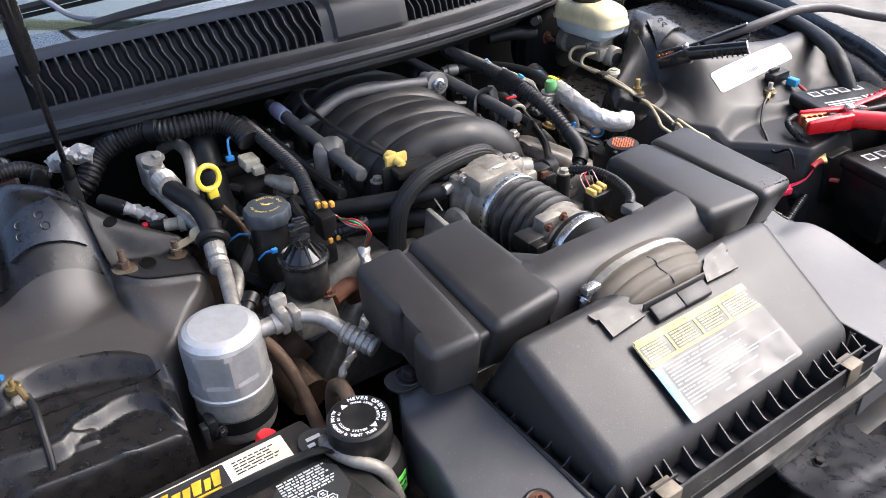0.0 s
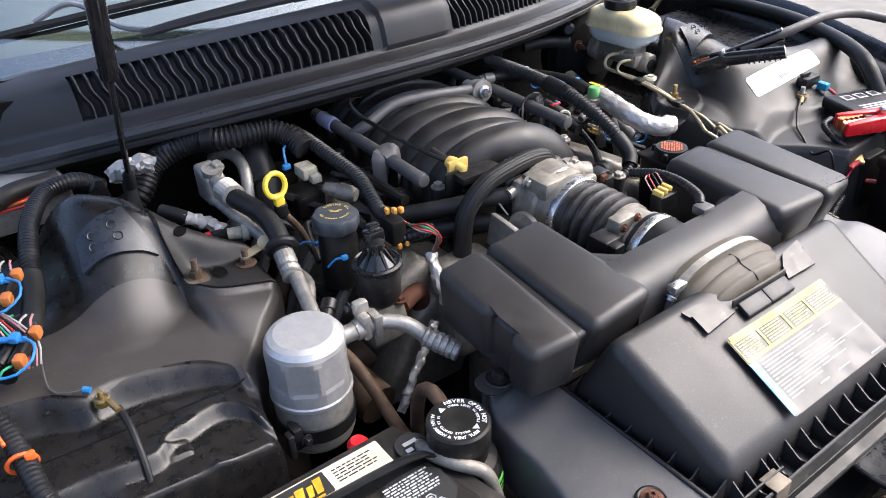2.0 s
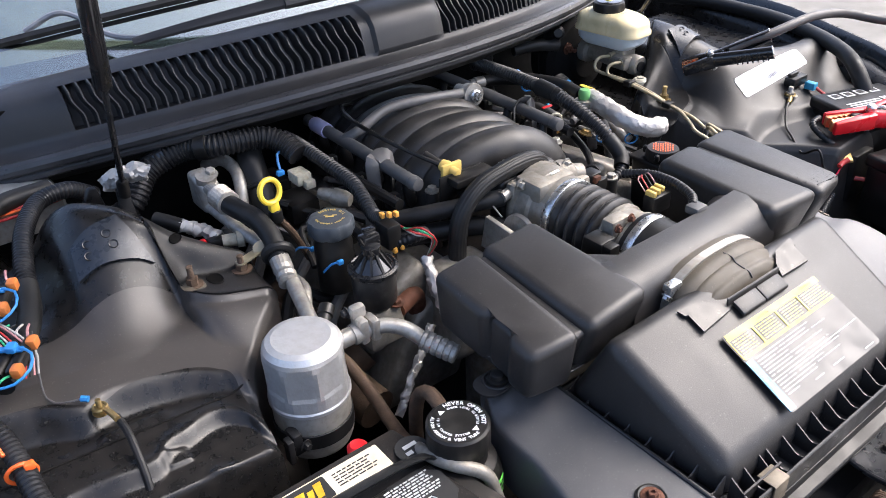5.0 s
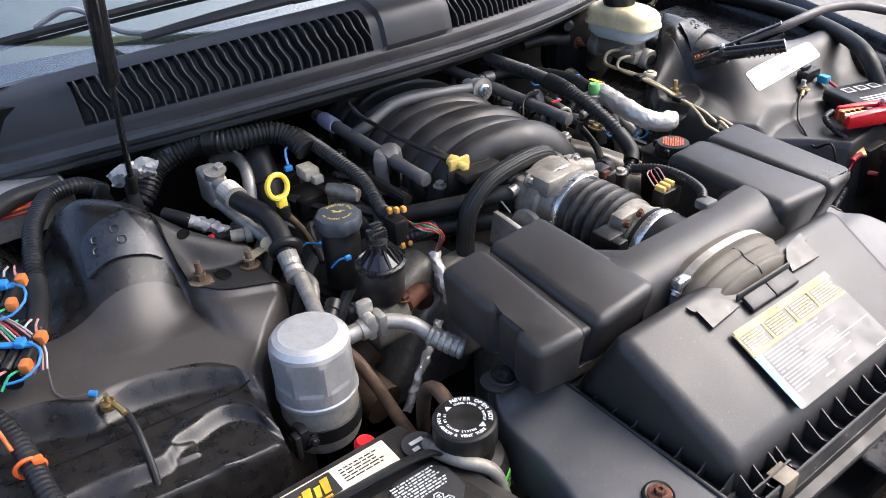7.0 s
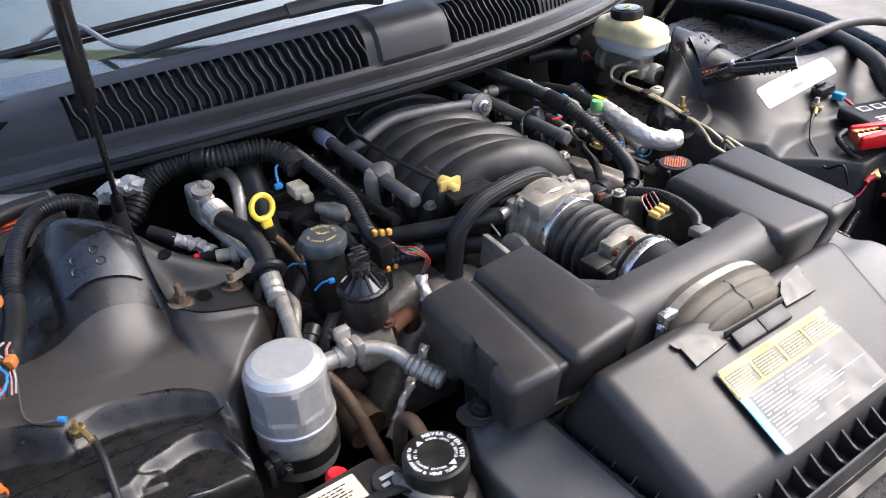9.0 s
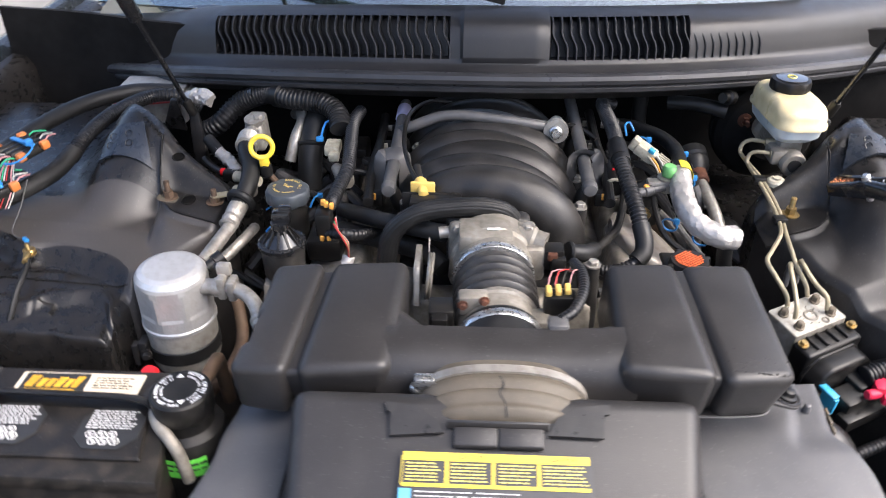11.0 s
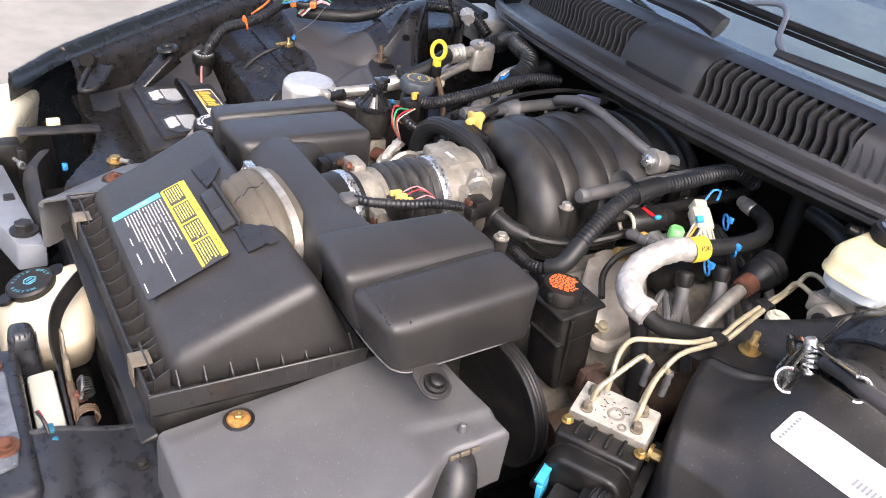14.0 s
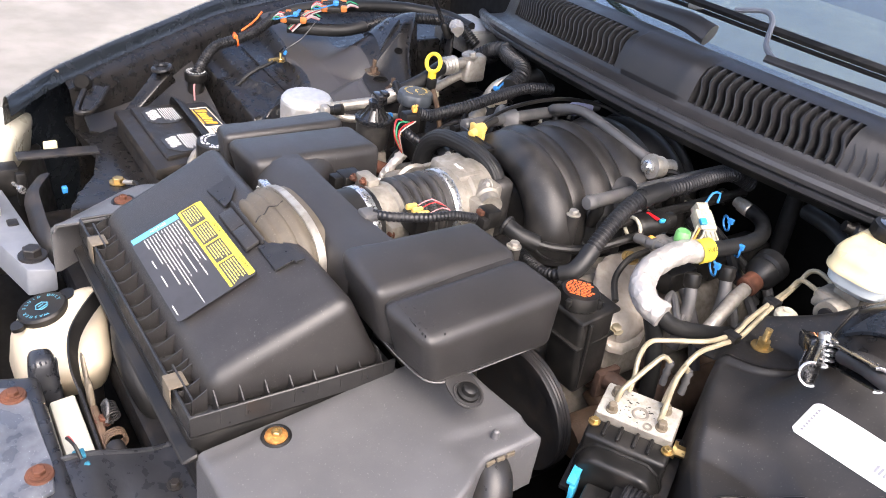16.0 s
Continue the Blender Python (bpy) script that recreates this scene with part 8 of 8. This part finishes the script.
part("spring", tube([(.048 + .0032 * a / 6, -.104 + .012 * math.cos(a), .694 + .012 * math.sin(a)) for a in span(0, 26, 60)], .0015, 6, .003), M_rustpipe, lt)
part("roller", lathe([(0, 0), (.011, 0), (.011, .018), (0, .018)], 18, along((.066, -.108, .694), (1, 0, 0))), M_dark, lt)
part("pivot", hexbolt((.016, -.108, .690), (0, .3, 1), r=.007, h=.008), M_rust, lt)
part("pivot", hexbolt((.076, -.112, .690), (0, .3, 1), r=.006, h=.007), M_rust, lt)
part("lever", hull8([(-.01, -.117, .675), (.09, -.119, .675), (.09, -.110, .675), (-.01, -.108, .675), (-.01, -.117, .697), (.085, -.119, .690), (.085, -.110, .690), (-.01, -.108, .697)], .002, 1), M_rustpipe, lt)
part("striker_clip", tube([(-.002, -.104, .700), (.004, -.100, .712), (.020, -.102, .710), (.026, -.106, .696)], .0022, 6, .004), M_rail, lt)
nose = group_thing("front_fascia", (.04, -.22, .60), "grey-black plastic nose panel with worn paint and rusty bolts", "nose panel")
part("panel", hull8([(-.12, -.30, .60), (.20, -.30, .60), (.18, -.165, .60), (-.10, -.165, .60), (-.12, -.29, .715), (.20, -.29, .715), (.165, -.166, .717), (-.07, -.160, .717)], .011, 4), M_nose, nose)
part("boss", hull8([(-.115, -.17, .66), (-.06, -.175, .66), (-.055, -.135, .66), (-.105, -.13, .66), (-.105, -.165, .735), (-.07, -.17, .735), (-.068, -.14, .735), (-.10, -.138, .735)], .010, 3), M_nose, nose)
for k in range(5):
    part("boss_rib", rbox((-.072, -.162 + .006 * k, .715), (.006, .0022, .036), .0008), M_nose, nose)
part("worn_plate", prism([(-.09, -.285), (.15, -.285), (.128, -.184), (.09, -.178), (-.02, -.178), (-.05, -.184)], .715, .7215, .003, 2), M_worn, nose, "scuffed grey plate")
for x, y in ((-.036, -.194), (.100, -.193)):
    part("bolt", join(lathe([(0, 0), (.015, 0), (.014, .003), (0, .003)], 20, Matrix.Translation((x, y, .7215))), hexbolt((x, y, .724), r=.007, h=.007)), M_rust, nose)
solo("foam_pad", hull8([(-.055, -.158, .56), (.100, -.160, .56), (.100, -.126, .56), (-.055, -.124, .56), (-.045, -.157, .690), (.098, -.160, .688), (.098, -.128, .690), (-.046, -.126, .692)], .004, 2), M_pad, "off-white plastic pad behind the nose panel", "pad")
hw = group_thing("horn_connector", (.09, -.15, .70), "teal connector with a red and black lead", "connector")
part("shell", join(rbox((.080, -.149, .702), (.024, .013, .018), .003), rbox((.080, -.146, .713), (.012, .006, .006), .001), rbox((.094, -.149, .700), (.008, .016, .022), .002)), M_teal, hw)
part("wire", tube([(.082, -.150, .72), (.070, -.154, .728), (.055, -.155, .72)], .002, 6), M_wred, hw)
part("wire", tube([(.094, -.150, .72), (.082, -.153, .731), (.06, -.157, .724)], .002, 6), M_black, hw)
lf = group_thing("lower_fascia", (.20, -.10, .62), "curved dark fascia panel below the latch", "fascia")
fas = lambda u, v: (.078 + .24 * u + .012 * v, -.168 + .132 * v, .702 + .010 * math.sin(4.5 * v + 1.2) - .022 * math.exp(-((v - .35) / .12) ** 2) * u - .075 * u * u)
part("skin", sheet(fas, span(0, 1, 20), span(0, 1, 24), .005), M_nose, lf)
part("rolled_edge", tube([fas(0, v) for v in span(0, 1, 14)], .0035, 8, .006), M_nose, lf)
part("bolt", hexbolt(Vector(fas(.25, .78)), (0, 0, 1), r=.006), M_dark, lf)
solo("white_bumper_pad", hull8([(.20, -.22, .54), (.34, -.22, .54), (.33, -.15, .54), (.21, -.15, .54), (.21, -.21, .63), (.32, -.21, .63), (.32, -.16, .63), (.22, -.16, .63)], .016, 3), M_tank, "pale plastic bumper support", "pad")
solo("radiator_hose", tube([(-.02, .0, .60), (-.03, -.035, .66), (-.08, -.045, .70), (-.14, -.035, .70)], .022, 16), M_rubber, "black radiator hose beside the washer tank", "hose")

# ---- passenger front corner: stops, brackets, caps ----
hs = group_thing("hood_stop", (-.60, .03, .86), "black rubber hood stop on a looped steel bracket", "hood stop")
part("bumper", lathe([(0, 0), (.012, 0), (.015, .004), (.015, .012), (.012, .018), (0, .02)], 20, along((-.640, .045, .862), (.75, -.35, .55))), M_under, hs)
part("loop", tube([(-.645, .06, .868), (-.628, .045, .862), (-.585, .02, .846), (-.565, .015, .842), (-.56, .03, .842), (-.575, .048, .846), (-.615, .078, .862)], .0045, 8, .006), M_body, hs)
part("web", hull8([(-.64, .055, .858), (-.57, .02, .84), (-.57, .045, .84), (-.62, .075, .858), (-.64, .055, .862), (-.57, .02, .844), (-.57, .045, .844), (-.62, .075, .862)], .001, 1), M_body, hs)
part("pin", stud((-.68, .012, .872), (.8, -.3, .4), .006, .012), M_rustpipe, hs)
solo("fender_rail", hull8([(-.72, .06, .84), (-.70, .05, .84), (-.79, .26, .86), (-.81, .27, .86), (-.72, .06, .87), (-.70, .05, .866), (-.79, .26, .888), (-.81, .27, .892)], .004, 2), M_body, "folded steel rail inside the fender", "rail")
hb = group_thing("hose_bracket", (-.60, .16, .80), "black sheet bracket with a round hole", "bracket")
part("arm", hull8([(-.60, .085, .80), (-.585, .10, .80), (-.625, .205, .86), (-.655, .19, .86), (-.60, .085, .806), (-.585, .10, .806), (-.612, .19, .884), (-.645, .175, .884)], .004, 2), M_body, hb)
part("eye", join(ring((-.626, .178, .887), .015, .0045, (0, -.2, 1), 24, 8)), M_body, hb)
part("eye_floor", lathe([(0, 0), (.013, 0), (.013, .002), (0, .002)], 20, Matrix.Translation((-.626, .178, .884))), M_dark, hb)
sb = group_thing("fluid_filler", (-.686, .262, .80), "small black screw cap with a white printed ring", "cap")
part("neck", lathe([(.016, -.07), (.016, -.02), (.014, -.016)], 20, Matrix.Translation((-.686, .262, .853))), M_black, sb)
kc = part("cap", lathe([(0, -.018), (.0205, -.018), (.0215, -.015), (.0215, -.002), (.020, 0), (0, .0005)], 32, Matrix.Translation((-.686, .262, .853))), M_black, sb)
part("ring_print", join(*[bars([(-.001, .001, .0155, .006)], Matrix.Translation((-.686, .262, .8536)) @ Matrix.Rotation(radians(a), 4, 'Z')) for a in range(0, 340, 21)]), M_inkw, kc)
solo("pink_lead", tube([(-.66, .25, .80), (-.668, .252, .83), (-.675, .258, .845)], .002, 6), M_wpnk, "thin pink lead below the small cap", "wire")
gb = group_thing("ground_bolt", (-.404, .033, .785), "gold-plated ground bolt with a ring terminal", "bolt")
part("bolt", hexbolt((-.404, .033, .786), r=.009, h=.009), M_gold, gb)
part("terminal", tube([(-.396, .040, .790), (-.386, .046, .793), (-.378, .050, .796)], .004, 8), M_alu, gb)
part("lead", tube([(-.380, .050, .796), (-.360, .052, .80), (-.345, .045, .795), (-.335, .03, .78)], .0035, 8), M_black, gb)
solo("battery_tray", hull8([(-.62, .06, .60), (-.33, .055, .60), (-.36, .27, .60), (-.63, .27, .60), (-.62, .06, .645), (-.33, .055, .645), (-.36, .27, .645), (-.63, .27, .645)], .006, 2), M_dark, "black steel tray under the battery", "tray")
solo("apron", sheet(lambda u, v: (-(.60 + .16 * u), .04 + .24 * v, .79 + .06 * u - .02 * math.sin(3.1 * v)), span(0, 1, 10), span(0, 1, 12), .004), M_dustier, "black steel apron beside the battery", "panel")
